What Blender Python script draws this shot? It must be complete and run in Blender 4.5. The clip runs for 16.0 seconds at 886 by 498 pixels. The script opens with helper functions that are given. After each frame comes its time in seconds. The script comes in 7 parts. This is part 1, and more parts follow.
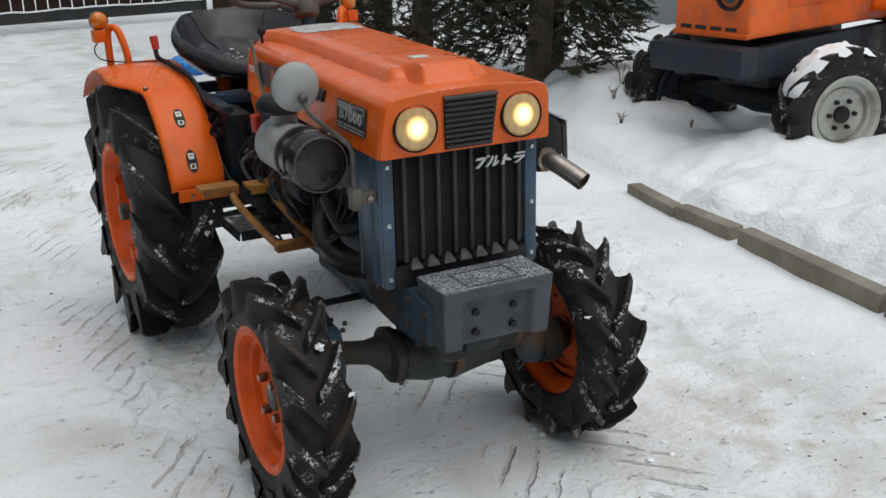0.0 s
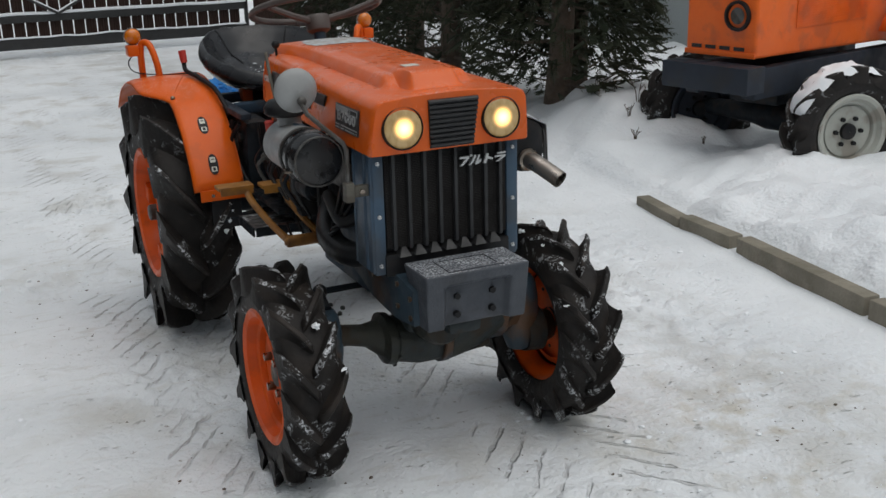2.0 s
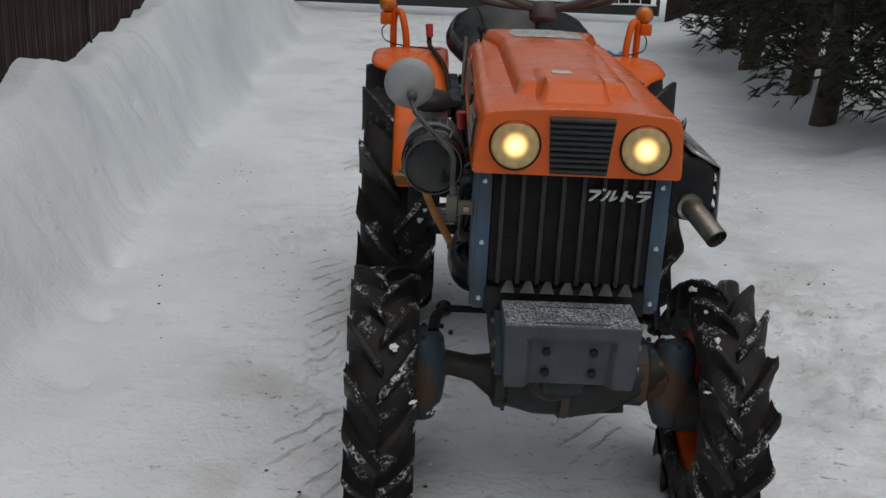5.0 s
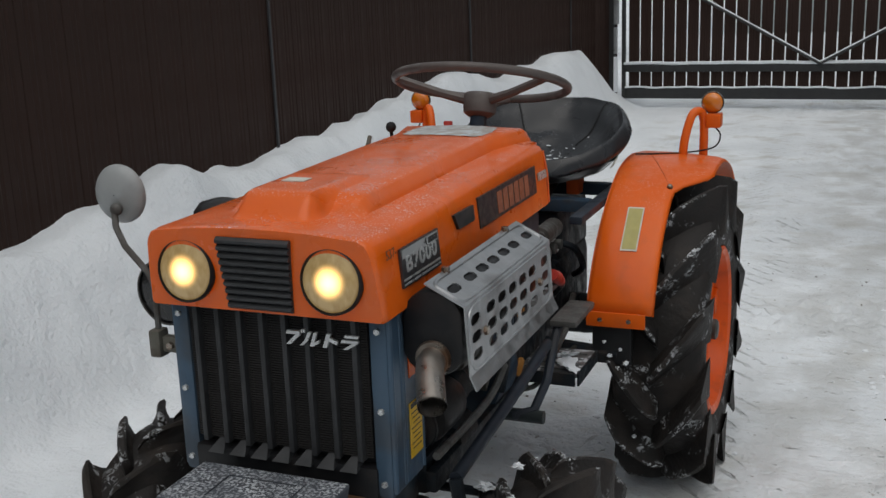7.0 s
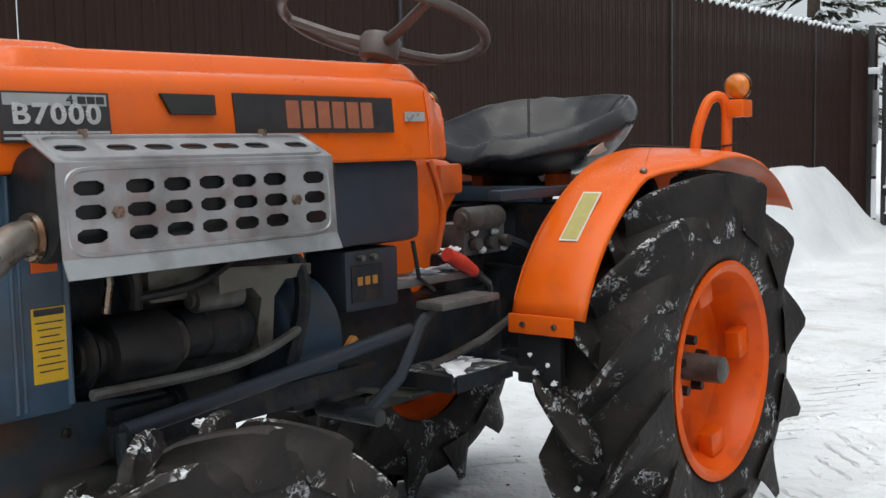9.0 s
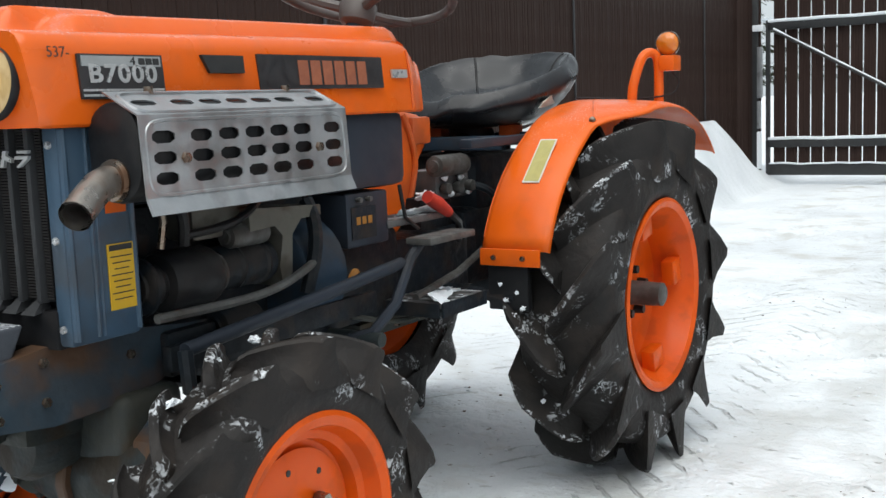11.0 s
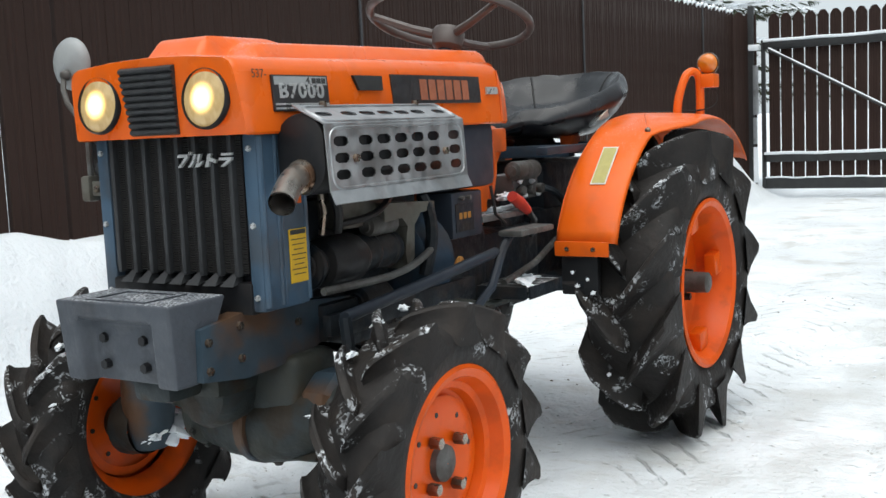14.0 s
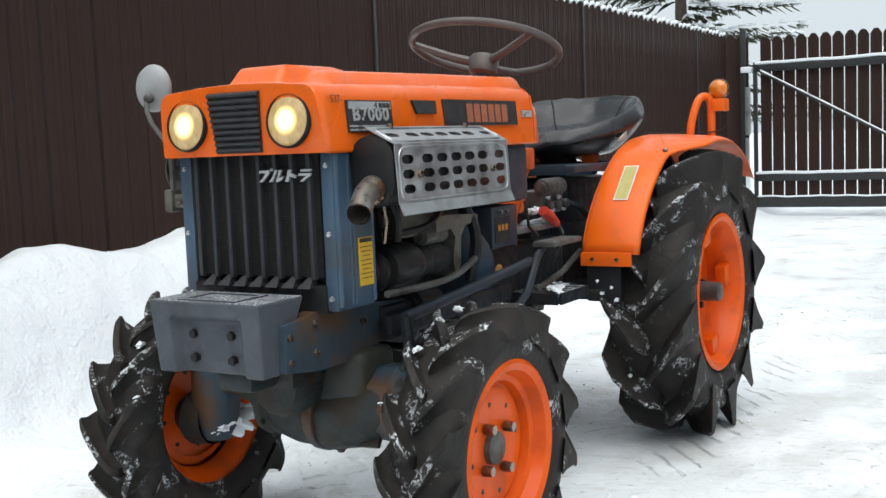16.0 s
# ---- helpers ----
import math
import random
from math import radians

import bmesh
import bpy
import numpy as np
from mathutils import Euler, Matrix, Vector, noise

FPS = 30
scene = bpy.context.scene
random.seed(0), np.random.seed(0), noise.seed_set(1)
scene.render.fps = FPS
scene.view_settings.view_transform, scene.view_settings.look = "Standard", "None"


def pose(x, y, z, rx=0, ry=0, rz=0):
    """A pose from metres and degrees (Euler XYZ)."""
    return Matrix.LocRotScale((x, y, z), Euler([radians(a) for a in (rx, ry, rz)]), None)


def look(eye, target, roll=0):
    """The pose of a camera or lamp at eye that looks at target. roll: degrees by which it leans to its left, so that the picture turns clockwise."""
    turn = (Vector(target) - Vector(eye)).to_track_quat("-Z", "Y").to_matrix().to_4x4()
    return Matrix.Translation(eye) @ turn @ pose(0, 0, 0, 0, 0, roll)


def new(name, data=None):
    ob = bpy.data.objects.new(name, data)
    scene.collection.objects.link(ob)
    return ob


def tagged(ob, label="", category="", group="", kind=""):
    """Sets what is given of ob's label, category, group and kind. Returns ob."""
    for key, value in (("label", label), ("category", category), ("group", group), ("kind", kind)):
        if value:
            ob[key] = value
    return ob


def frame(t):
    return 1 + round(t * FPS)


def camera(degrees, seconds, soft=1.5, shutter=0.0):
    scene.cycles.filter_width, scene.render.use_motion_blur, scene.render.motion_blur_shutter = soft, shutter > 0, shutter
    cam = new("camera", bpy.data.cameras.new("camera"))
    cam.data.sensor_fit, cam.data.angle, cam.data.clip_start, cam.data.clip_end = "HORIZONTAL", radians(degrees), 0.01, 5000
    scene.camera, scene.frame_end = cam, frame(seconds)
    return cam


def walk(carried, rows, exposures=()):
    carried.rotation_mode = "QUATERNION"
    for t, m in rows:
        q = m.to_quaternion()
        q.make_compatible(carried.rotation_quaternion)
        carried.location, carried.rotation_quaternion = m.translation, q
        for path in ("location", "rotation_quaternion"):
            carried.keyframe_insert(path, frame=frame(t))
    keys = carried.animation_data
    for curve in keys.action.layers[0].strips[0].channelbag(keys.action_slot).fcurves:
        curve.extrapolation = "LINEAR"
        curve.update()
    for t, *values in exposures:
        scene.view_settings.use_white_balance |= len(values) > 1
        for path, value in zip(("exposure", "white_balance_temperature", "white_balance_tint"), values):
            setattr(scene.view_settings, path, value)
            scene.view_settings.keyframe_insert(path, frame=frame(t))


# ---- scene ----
cam = camera(44.6, 16.0)
PATH = [
    (0, (-1.092, -2.151, 1.429), (-0.201, -0.484, 0.775), -1.3),
    (0.5, (-1.084, -2.227, 1.425), (-0.202, -0.544, 0.798), -1.2),
    (1, (-1.083, -2.299, 1.425), (-0.23, -0.599, 0.805), -1.3),
    (1.5, (-1.078, -2.371, 1.432), (-0.231, -0.668, 0.815), -1.6),
    (2, (-1.086, -2.433, 1.424), (-0.262, -0.715, 0.816), -1.5),
    (2.5, (-1.061, -2.472, 1.425), (-0.279, -0.742, 0.796), -2.6),
    (3, (-1.052, -2.489, 1.426), (-0.307, -0.745, 0.789), -2.3),
    (3.5, (-1.047, -2.525, 1.436), (-0.317, -0.776, 0.798), -2.1),
    (4, (-0.888, -2.477, 1.4), (-0.392, -0.631, 0.811), -4.8),
    (4.2, (-0.795, -2.445, 1.431), (-0.382, -0.583, 0.828), -2.2),
    (6.3, (0.431, -1.788, 1.406), (0.009, 0.045, 0.727), 1.7),
    (6.5, (0.521, -1.719, 1.423), (0.028, 0.108, 0.778), 2.0),
    (7, (0.842, -1.574, 1.365), (0.117, 0.226, 0.881), -2.1),
    (7.5, (1.125, -1.401, 1.366), (0.275, 0.339, 0.864), -3.4),
    (8, (1.283, -1.127, 1.289), (0.286, 0.536, 0.8), -0.5),
    (8.5, (1.393, -0.892, 1.159), (0.061, 0.543, 0.748), -1.0),
    (9, (1.368, -0.834, 0.905), (0.144, 0.737, 0.717), -1.2),
    (9.2, (1.362, -0.854, 0.859), (0.2, 0.759, 0.64), -1.7),
    (11.3, (1.373, -1.177, 0.9), (0.321, 0.503, 0.63), -2.2),
    (11.5, (1.382, -1.207, 0.903), (0.333, 0.473, 0.627), -2.1),
    (12, (1.373, -1.273, 0.9), (0.326, 0.409, 0.627), -2.0),
    (12.5, (1.369, -1.345, 0.892), (0.326, 0.341, 0.63), -1.9),
    (13, (1.361, -1.411, 0.892), (0.323, 0.28, 0.635), -2.2),
    (13.5, (1.363, -1.476, 0.892), (0.325, 0.215, 0.645), -2.3),
    (14, (1.363, -1.544, 0.885), (0.326, 0.151, 0.658), -2.6),
    (14.5, (1.355, -1.611, 0.894), (0.325, 0.089, 0.679), -2.3),
    (15, (1.369, -1.67, 0.89), (0.331, 0.029, 0.7), -2.5),
    (15.5, (1.355, -1.735, 0.897), (0.335, -0.024, 0.717), -2.4),
    (16, (1.37, -1.795, 0.894), (0.352, -0.084, 0.699), -2.3),
]
EXPOSURES = [(0, 0.40, 6500, 10), (0.5, 0.25, 6500, 10), (1.0, 0.10, 6500, 10), (2.5, 0.10, 6500, 10), (3.0, 0.12, 6500, 10), (3.5, -0.06, 6500, 10), (4.2, -0.18, 6500, 10), (6.3, -0.33, 6500, 10), (7.0, -0.02, 6500, 10), (7.6, 0.16, 6500, 10), (8.0, 0.27, 6500, 10), (8.5, 0.46, 6500, 10), (9.2, 0.82, 6500, 10), (11.3, 0.97, 6350, 7), (16, 1.07, 6350, 7)]
walk(cam, [(t, look(eye, target, roll)) for t, eye, target, roll in PATH], EXPOSURES)

# ---- world and light: an overcast winter day ----
world = bpy.data.worlds.new("world")
scene.world = world
world.use_nodes = True
wn, wl = world.node_tree.nodes, world.node_tree.links
wn.clear()
w_out = wn.new("ShaderNodeOutputWorld")
w_bg = wn.new("ShaderNodeBackground")
w_sky = wn.new("ShaderNodeTexSky")
w_sky.sky_type, w_sky.sun_disc = "NISHITA", False
w_sky.sun_elevation, w_sky.sun_rotation = radians(68), radians(153)
w_sky.dust_density = 4.0
w_dim = wn.new("ShaderNodeVectorMath")
w_dim.operation = "SCALE"
w_dim.inputs["Scale"].default_value = 0.10
w_mix = wn.new("ShaderNodeMix")
w_mix.data_type = "RGBA"
w_mix.inputs[0].default_value = 0.88
w_mix.inputs[7].default_value = (0.60, 0.645, 0.675, 1)
wl.new(w_sky.outputs[0], w_dim.inputs[0])
wl.new(w_dim.outputs[0], w_mix.inputs[6])
wl.new(w_mix.outputs[2], w_bg.inputs[0])
w_bg.inputs[1].default_value = 0.62
wl.new(w_bg.outputs[0], w_out.inputs[0])

sun = new("sun", bpy.data.lights.new("sun", "SUN"))
sun.data.energy, sun.data.angle, sun.data.color = 1.5, radians(70), (1.0, 0.97, 0.93)
sun.matrix_world = look((1.2, -2.4, 7.0), (0, 0, 0))


# ---- materials ----
def mat(name, colour, rough=0.6, metal=0.0, second=None, scale=8.0, amount=0.5, bump=0.0, bump_scale=60.0, dirt=None, dirt_amount=0.3, dirt_scale=5.0,
        frost=0.0, frost_scale=26.0, coat=0.0, spec=0.5):
    """A surface with a broad second tone, fine relief, stains with a shape of their own, and frost lying on what faces up."""
    m = bpy.data.materials.new(name)
    m.use_nodes = True
    n, l = m.node_tree.nodes, m.node_tree.links
    b = n["Principled BSDF"]
    b.inputs["Metallic"].default_value = metal
    b.inputs["Coat Weight"].default_value = coat
    b.inputs["Coat Roughness"].default_value = 0.14
    b.inputs["Specular IOR Level"].default_value = spec
    geo = n.new("ShaderNodeTexCoord")

    def noise_of(size, detail=6.0, lo=0.4, hi=0.6):
        t = n.new("ShaderNodeTexNoise")
        t.inputs["Scale"].default_value, t.inputs["Detail"].default_value = size, detail
        l.new(geo.outputs["Object"], t.inputs["Vector"])
        r = n.new("ShaderNodeMapRange")
        r.inputs["From Min"].default_value, r.inputs["From Max"].default_value = lo, hi
        l.new(t.outputs["Fac"], r.inputs["Value"])
        return r.outputs[0]

    def mixed(fac, a, c, factor=1.0):
        x = n.new("ShaderNodeMix")
        x.data_type = "RGBA"
        f = n.new("ShaderNodeMath")
        f.operation = "MULTIPLY"
        f.inputs[1].default_value = factor
        l.new(fac, f.inputs[0])
        l.new(f.outputs[0], x.inputs[0])
        for k, v in ((6, a), (7, c)):
            if isinstance(v, tuple):
                x.inputs[k].default_value = (*v, 1)
            else:
                l.new(v, x.inputs[k])
        return x.outputs[2]

    second = second or tuple(c * 0.75 for c in colour)
    col = mixed(noise_of(scale), colour, second, amount)
    col = mixed(noise_of(scale * 9, 3.0, 0.35, 0.65), col, tuple(0.5 * (a + c) for a, c in zip(colour, second)), 0.35)
    if dirt:
        col = mixed(noise_of(dirt_scale, 9.0, 0.52, 0.62), col, dirt, dirt_amount)
    rough_out = None
    if frost > 0:
        nrm = n.new("ShaderNodeNewGeometry")
        sep = n.new("ShaderNodeSeparateXYZ")
        l.new(nrm.outputs["Normal"], sep.inputs[0])
        up = n.new("ShaderNodeMapRange")
        up.inputs["From Min"].default_value, up.inputs["From Max"].default_value = 0.75, 0.95
        l.new(sep.outputs["Z"], up.inputs["Value"])
        pat = noise_of(frost_scale, 10.0, 0.62 - 0.25 * frost, 0.70 - 0.22 * frost)
        mul = n.new("ShaderNodeMath")
        mul.operation = "MULTIPLY"
        l.new(up.outputs[0], mul.inputs[0])
        l.new(pat, mul.inputs[1])
        cover = n.new("ShaderNodeMath")
        cover.operation = "MULTIPLY"
        l.new(mul.outputs[0], cover.inputs[0])
        l.new(noise_of(frost_scale * 0.06, 6.0, 0.30, 0.66), cover.inputs[1])
        col = mixed(cover.outputs[0], col, (0.72, 0.76, 0.80), 0.75)
    l.new(col, b.inputs["Base Color"])
    rr = n.new("ShaderNodeMapRange")
    rr.inputs["To Min"].default_value, rr.inputs["To Max"].default_value = max(0.03, rough - 0.1), min(1, rough + 0.12)
    l.new(noise_of(scale * 2.5), rr.inputs["Value"])
    l.new(rr.outputs[0], b.inputs["Roughness"])
    if bump:
        t = n.new("ShaderNodeTexNoise")
        t.inputs["Scale"].default_value, t.inputs["Detail"].default_value = bump_scale, 6
        l.new(geo.outputs["Object"], t.inputs["Vector"])
        bp = n.new("ShaderNodeBump")
        bp.inputs["Strength"].default_value, bp.inputs["Distance"].default_value = bump, 0.01
        l.new(t.outputs["Fac"], bp.inputs["Height"])
        l.new(bp.outputs[0], b.inputs["Normal"])
    return m


def glow(name, colour, strength, edge=0.15, radius=0.045):
    """A lit lamp glass: brightest at its middle, by its own object space."""
    m = bpy.data.materials.new(name)
    m.use_nodes = True
    n, l = m.node_tree.nodes, m.node_tree.links
    b = n["Principled BSDF"]
    b.inputs["Roughness"].default_value = 0.10
    fl = n.new("ShaderNodeTexNoise")
    fl.inputs["Detail"].default_value = 3
    ramp = n.new("ShaderNodeMix")
    ramp.data_type = "RGBA"
    ramp.inputs[6].default_value, ramp.inputs[7].default_value = (0.25, 0.185, 0.09, 1), (0.36, 0.285, 0.155, 1)
    st = n.new("ShaderNodeMapRange")
    st.inputs["From Min"].default_value, st.inputs["From Max"].default_value = 0.36, 0.64
    l.new(fl.outputs["Fac"], st.inputs["Value"])
    l.new(st.outputs[0], ramp.inputs[0])
    l.new(ramp.outputs[2], b.inputs["Base Color"])
    b.inputs["Emission Color"].default_value = (*colour, 1)
    c = n.new("ShaderNodeTexCoord")
    ln = n.new("ShaderNodeVectorMath")
    ln.operation = "LENGTH"
    off = n.new("ShaderNodeVectorMath")
    off.inputs[1].default_value = (0, 0, 0.008)
    l.new(c.outputs["Object"], off.inputs[0])
    sq = n.new("ShaderNodeVectorMath")
    sq.operation = "MULTIPLY"
    sq.inputs[1].default_value = (14, 30, 14)
    l.new(c.outputs["Object"], sq.inputs[0])
    l.new(sq.outputs[0], fl.inputs["Vector"])
    fl.inputs["Scale"].default_value = 3.0
    l.new(off.outputs[0], ln.inputs[0])
    r = n.new("ShaderNodeMapRange")
    r.interpolation_type = "SMOOTHERSTEP"
    r.inputs["From Min"].default_value, r.inputs["From Max"].default_value = 0.0, radius
    r.inputs["To Min"].default_value, r.inputs["To Max"].default_value = strength, strength * edge
    l.new(ln.outputs["Value"], r.inputs["Value"])
    l.new(r.outputs[0], b.inputs["Emission Strength"])
    return m


ORANGE = mat("orange_paint", (0.70, 0.112, 0.0040), 0.38, second=(0.62, 0.092, 0.0040), scale=5, amount=0.5, bump=0.03, bump_scale=25, dirt=(0.40, 0.09, 0.025), dirt_amount=0.25, dirt_scale=14, coat=0.12, spec=0.25, frost=0.10, frost_scale=300)
ORANGE_FROST = mat("orange_hood_paint", (0.70, 0.112, 0.0040), 0.36, second=(0.63, 0.095, 0.0040), scale=4, amount=0.5, bump=0.02, bump_scale=25, dirt=(0.45, 0.11, 0.035), dirt_amount=0.18, dirt_scale=16, frost=0.22, frost_scale=300, coat=0.34, spec=0.28)
ORANGE_FAR = mat("bright_old_orange_paint", (0.80, 0.135, 0.006), 0.45, second=(0.66, 0.10, 0.008), scale=4, amount=0.5, dirt=(0.34, 0.08, 0.03), dirt_amount=0.4, dirt_scale=8)
JOINT_GREY = mat("fence_joint_steel", (0.045, 0.047, 0.052), 0.55, second=(0.034, 0.034, 0.036), scale=6)
ORANGE_RIM = mat("orange_rim_paint", (0.68, 0.092, 0.0035), 0.44, second=(0.58, 0.072, 0.0035), scale=6, amount=0.5, bump=0.03, bump_scale=25, dirt=(0.22, 0.05, 0.018), dirt_amount=0.30, dirt_scale=13, coat=0.10, spec=0.22)
ORANGE_OLD = mat("faded_orange_paint", (0.70, 0.12, 0.015), 0.5, second=(0.52, 0.09, 0.012), scale=4, amount=0.6, dirt=(0.28, 0.07, 0.03), dirt_amount=0.5, dirt_scale=8)
BLUE = mat("blue_grey_paint", (0.022, 0.043, 0.070), 0.5, second=(0.016, 0.027, 0.040), scale=7, amount=0.6, bump=0.08, bump_scale=40, dirt=(0.035, 0.028, 0.022), dirt_amount=0.5, dirt_scale=10, spec=0.22)
BLUE_PANEL = mat("blue_panel_paint", (0.045, 0.085, 0.135), 0.48, second=(0.032, 0.058, 0.088), scale=6, amount=0.6, bump=0.08, bump_scale=40, dirt=(0.04, 0.035, 0.03), dirt_amount=0.45, dirt_scale=9)
TANK_GREY = mat("dark_tank_paint", (0.026, 0.033, 0.046), 0.5, second=(0.020, 0.025, 0.034), scale=5, amount=0.6, bump=0.05, bump_scale=30, dirt=(0.03, 0.026, 0.022), dirt_amount=0.4, dirt_scale=7, spec=0.22)
BLUE_RUST = mat("rusty_blue_paint", (0.026, 0.050, 0.072), 0.6, second=(0.03, 0.035, 0.04), scale=6, amount=0.7, bump=0.2, bump_scale=35, dirt=(0.085, 0.040, 0.016), dirt_amount=0.9, dirt_scale=5.5)
GREASE = mat("greasy_axle_casting", (0.040, 0.040, 0.032), 0.5, second=(0.024, 0.034, 0.040), scale=9, amount=0.8, bump=0.35, bump_scale=45, dirt=(0.042, 0.026, 0.013), dirt_amount=0.6, dirt_scale=11, spec=0.22)
ENGINE = mat("oily_engine_paint", (0.013, 0.018, 0.024), 0.52, second=(0.008, 0.009, 0.010), scale=14, amount=0.7, bump=0.3, bump_scale=55, dirt=(0.040, 0.030, 0.024), dirt_amount=0.5, dirt_scale=18, spec=0.22)
BLACK = mat("black_paint", (0.010, 0.0105, 0.012), 0.42, second=(0.016, 0.016, 0.017), scale=11, amount=0.6, bump=0.08, dirt=(0.04, 0.034, 0.03), dirt_amount=0.3, dirt_scale=12, spec=0.22)
MATT_BLACK = mat("black_plastic", (0.018, 0.019, 0.021), 0.55, second=(0.026, 0.027, 0.029), scale=13, amount=0.6, bump=0.06)
WEIGHT = mat("grey_cast_weight", (0.056, 0.064, 0.078), 0.62, second=(0.044, 0.050, 0.061), scale=10, amount=0.6, bump=0.22, bump_scale=120, dirt=(0.03, 0.03, 0.033), dirt_amount=0.4, dirt_scale=13, frost=0.58, frost_scale=210)
STEEL = mat("galvanised_steel", (0.42, 0.43, 0.44), 0.40, metal=0.8, second=(0.31, 0.32, 0.33), scale=14, amount=0.7, bump=0.05, dirt=(0.13, 0.12, 0.11), dirt_amount=0.45, dirt_scale=8)
CHROME = mat("worn_pipe_steel", (0.34, 0.30, 0.26), 0.30, metal=0.9, second=(0.17, 0.12, 0.08), scale=14, amount=0.8, bump=0.08, dirt=(0.12, 0.05, 0.022), dirt_amount=0.7, dirt_scale=16)
PIPE = mat("dull_exhaust_steel", (0.30, 0.275, 0.25), 0.36, metal=0.85, second=(0.28, 0.25, 0.22), scale=16, amount=0.7, bump=0.08, dirt=(0.16, 0.075, 0.035), dirt_amount=0.5, dirt_scale=13)
GREY_METAL = mat("dull_cast_metal", (0.125, 0.125, 0.12), 0.5, metal=0.3, second=(0.065, 0.06, 0.056), scale=20, amount=0.6, bump=0.25, bump_scale=70, dirt=(0.04, 0.028, 0.02), dirt_amount=0.5, dirt_scale=12, spec=0.22)
SNOWY_METAL = mat("snow_dusted_metal", (0.10, 0.10, 0.10), 0.55, second=(0.05, 0.05, 0.05), scale=18, amount=0.6, bump=0.25, bump_scale=70, frost=0.32, frost_scale=30)
PALE_CAST = mat("pale_cast_aluminium", (0.13, 0.125, 0.105), 0.5, metal=0.25, second=(0.12, 0.11, 0.095), scale=16, amount=0.6, bump=0.2, bump_scale=60, dirt=(0.05, 0.035, 0.025), dirt_amount=0.6, dirt_scale=12, spec=0.22)
OCHRE = mat("rusty_ochre_paint", (0.33, 0.145, 0.018), 0.55, second=(0.22, 0.085, 0.014), scale=10, amount=0.7, bump=0.12, dirt=(0.10, 0.04, 0.015), dirt_amount=0.6, dirt_scale=14)
VINYL = mat("black_vinyl", (0.0125, 0.0135, 0.016), 0.34, second=(0.017, 0.018, 0.021), scale=6, amount=0.5, bump=0.16, bump_scale=14, frost=0.035, frost_scale=200, spec=0.45)
GREY_PLASTIC = mat("grey_mirror_shell", (0.30, 0.31, 0.31), 0.45, second=(0.24, 0.25, 0.25), scale=12, amount=0.5, dirt=(0.14, 0.13, 0.12), dirt_amount=0.3, dirt_scale=10)
WHEEL_PLASTIC = mat("brown_steering_plastic", (0.085, 0.068, 0.062), 0.45, second=(0.060, 0.048, 0.044), scale=14, amount=0.6, bump=0.05)
AMBER = mat("amber_lens", (0.62, 0.17, 0.005), 0.15, second=(0.45, 0.10, 0.005), scale=40, amount=0.5, bump=0.1, bump_scale=160, coat=0.6)
RED_GRIP = mat("red_grip", (0.50, 0.035, 0.02), 0.45, second=(0.38, 0.03, 0.02), scale=20)
RIME = mat("rime", (0.52, 0.57, 0.59), 0.7, second=(0.30, 0.24, 0.20), scale=45, amount=0.8, bump=0.3, bump_scale=120)
SILVER = mat("silver_badge", (0.55, 0.56, 0.56), 0.35, metal=0.6, second=(0.40, 0.41, 0.41), scale=30)
BADGE_BLACK = mat("badge_black", (0.02, 0.02, 0.022), 0.4, second=(0.035, 0.03, 0.03), scale=30)
BADGE_RED = mat("badge_faded_red", (0.30, 0.095, 0.045), 0.5, second=(0.22, 0.07, 0.04), scale=40)
LABEL_YELLOW = mat("yellow_label", (0.68, 0.41, 0.012), 0.5, second=(0.56, 0.33, 0.012), scale=30)
LABEL_WHITE = mat("white_label", (0.62, 0.62, 0.56), 0.5, second=(0.5, 0.5, 0.44), scale=30)
LABEL_OLIVE = mat("faded_green_label", (0.42, 0.37, 0.12), 0.5, second=(0.33, 0.30, 0.10), scale=40)
INK = mat("ink", (0.02, 0.02, 0.02), 0.6)
GLASS = glow("lit_headlight_glass", (1.0, 0.58, 0.18), 11.0, 0.010, 0.036)


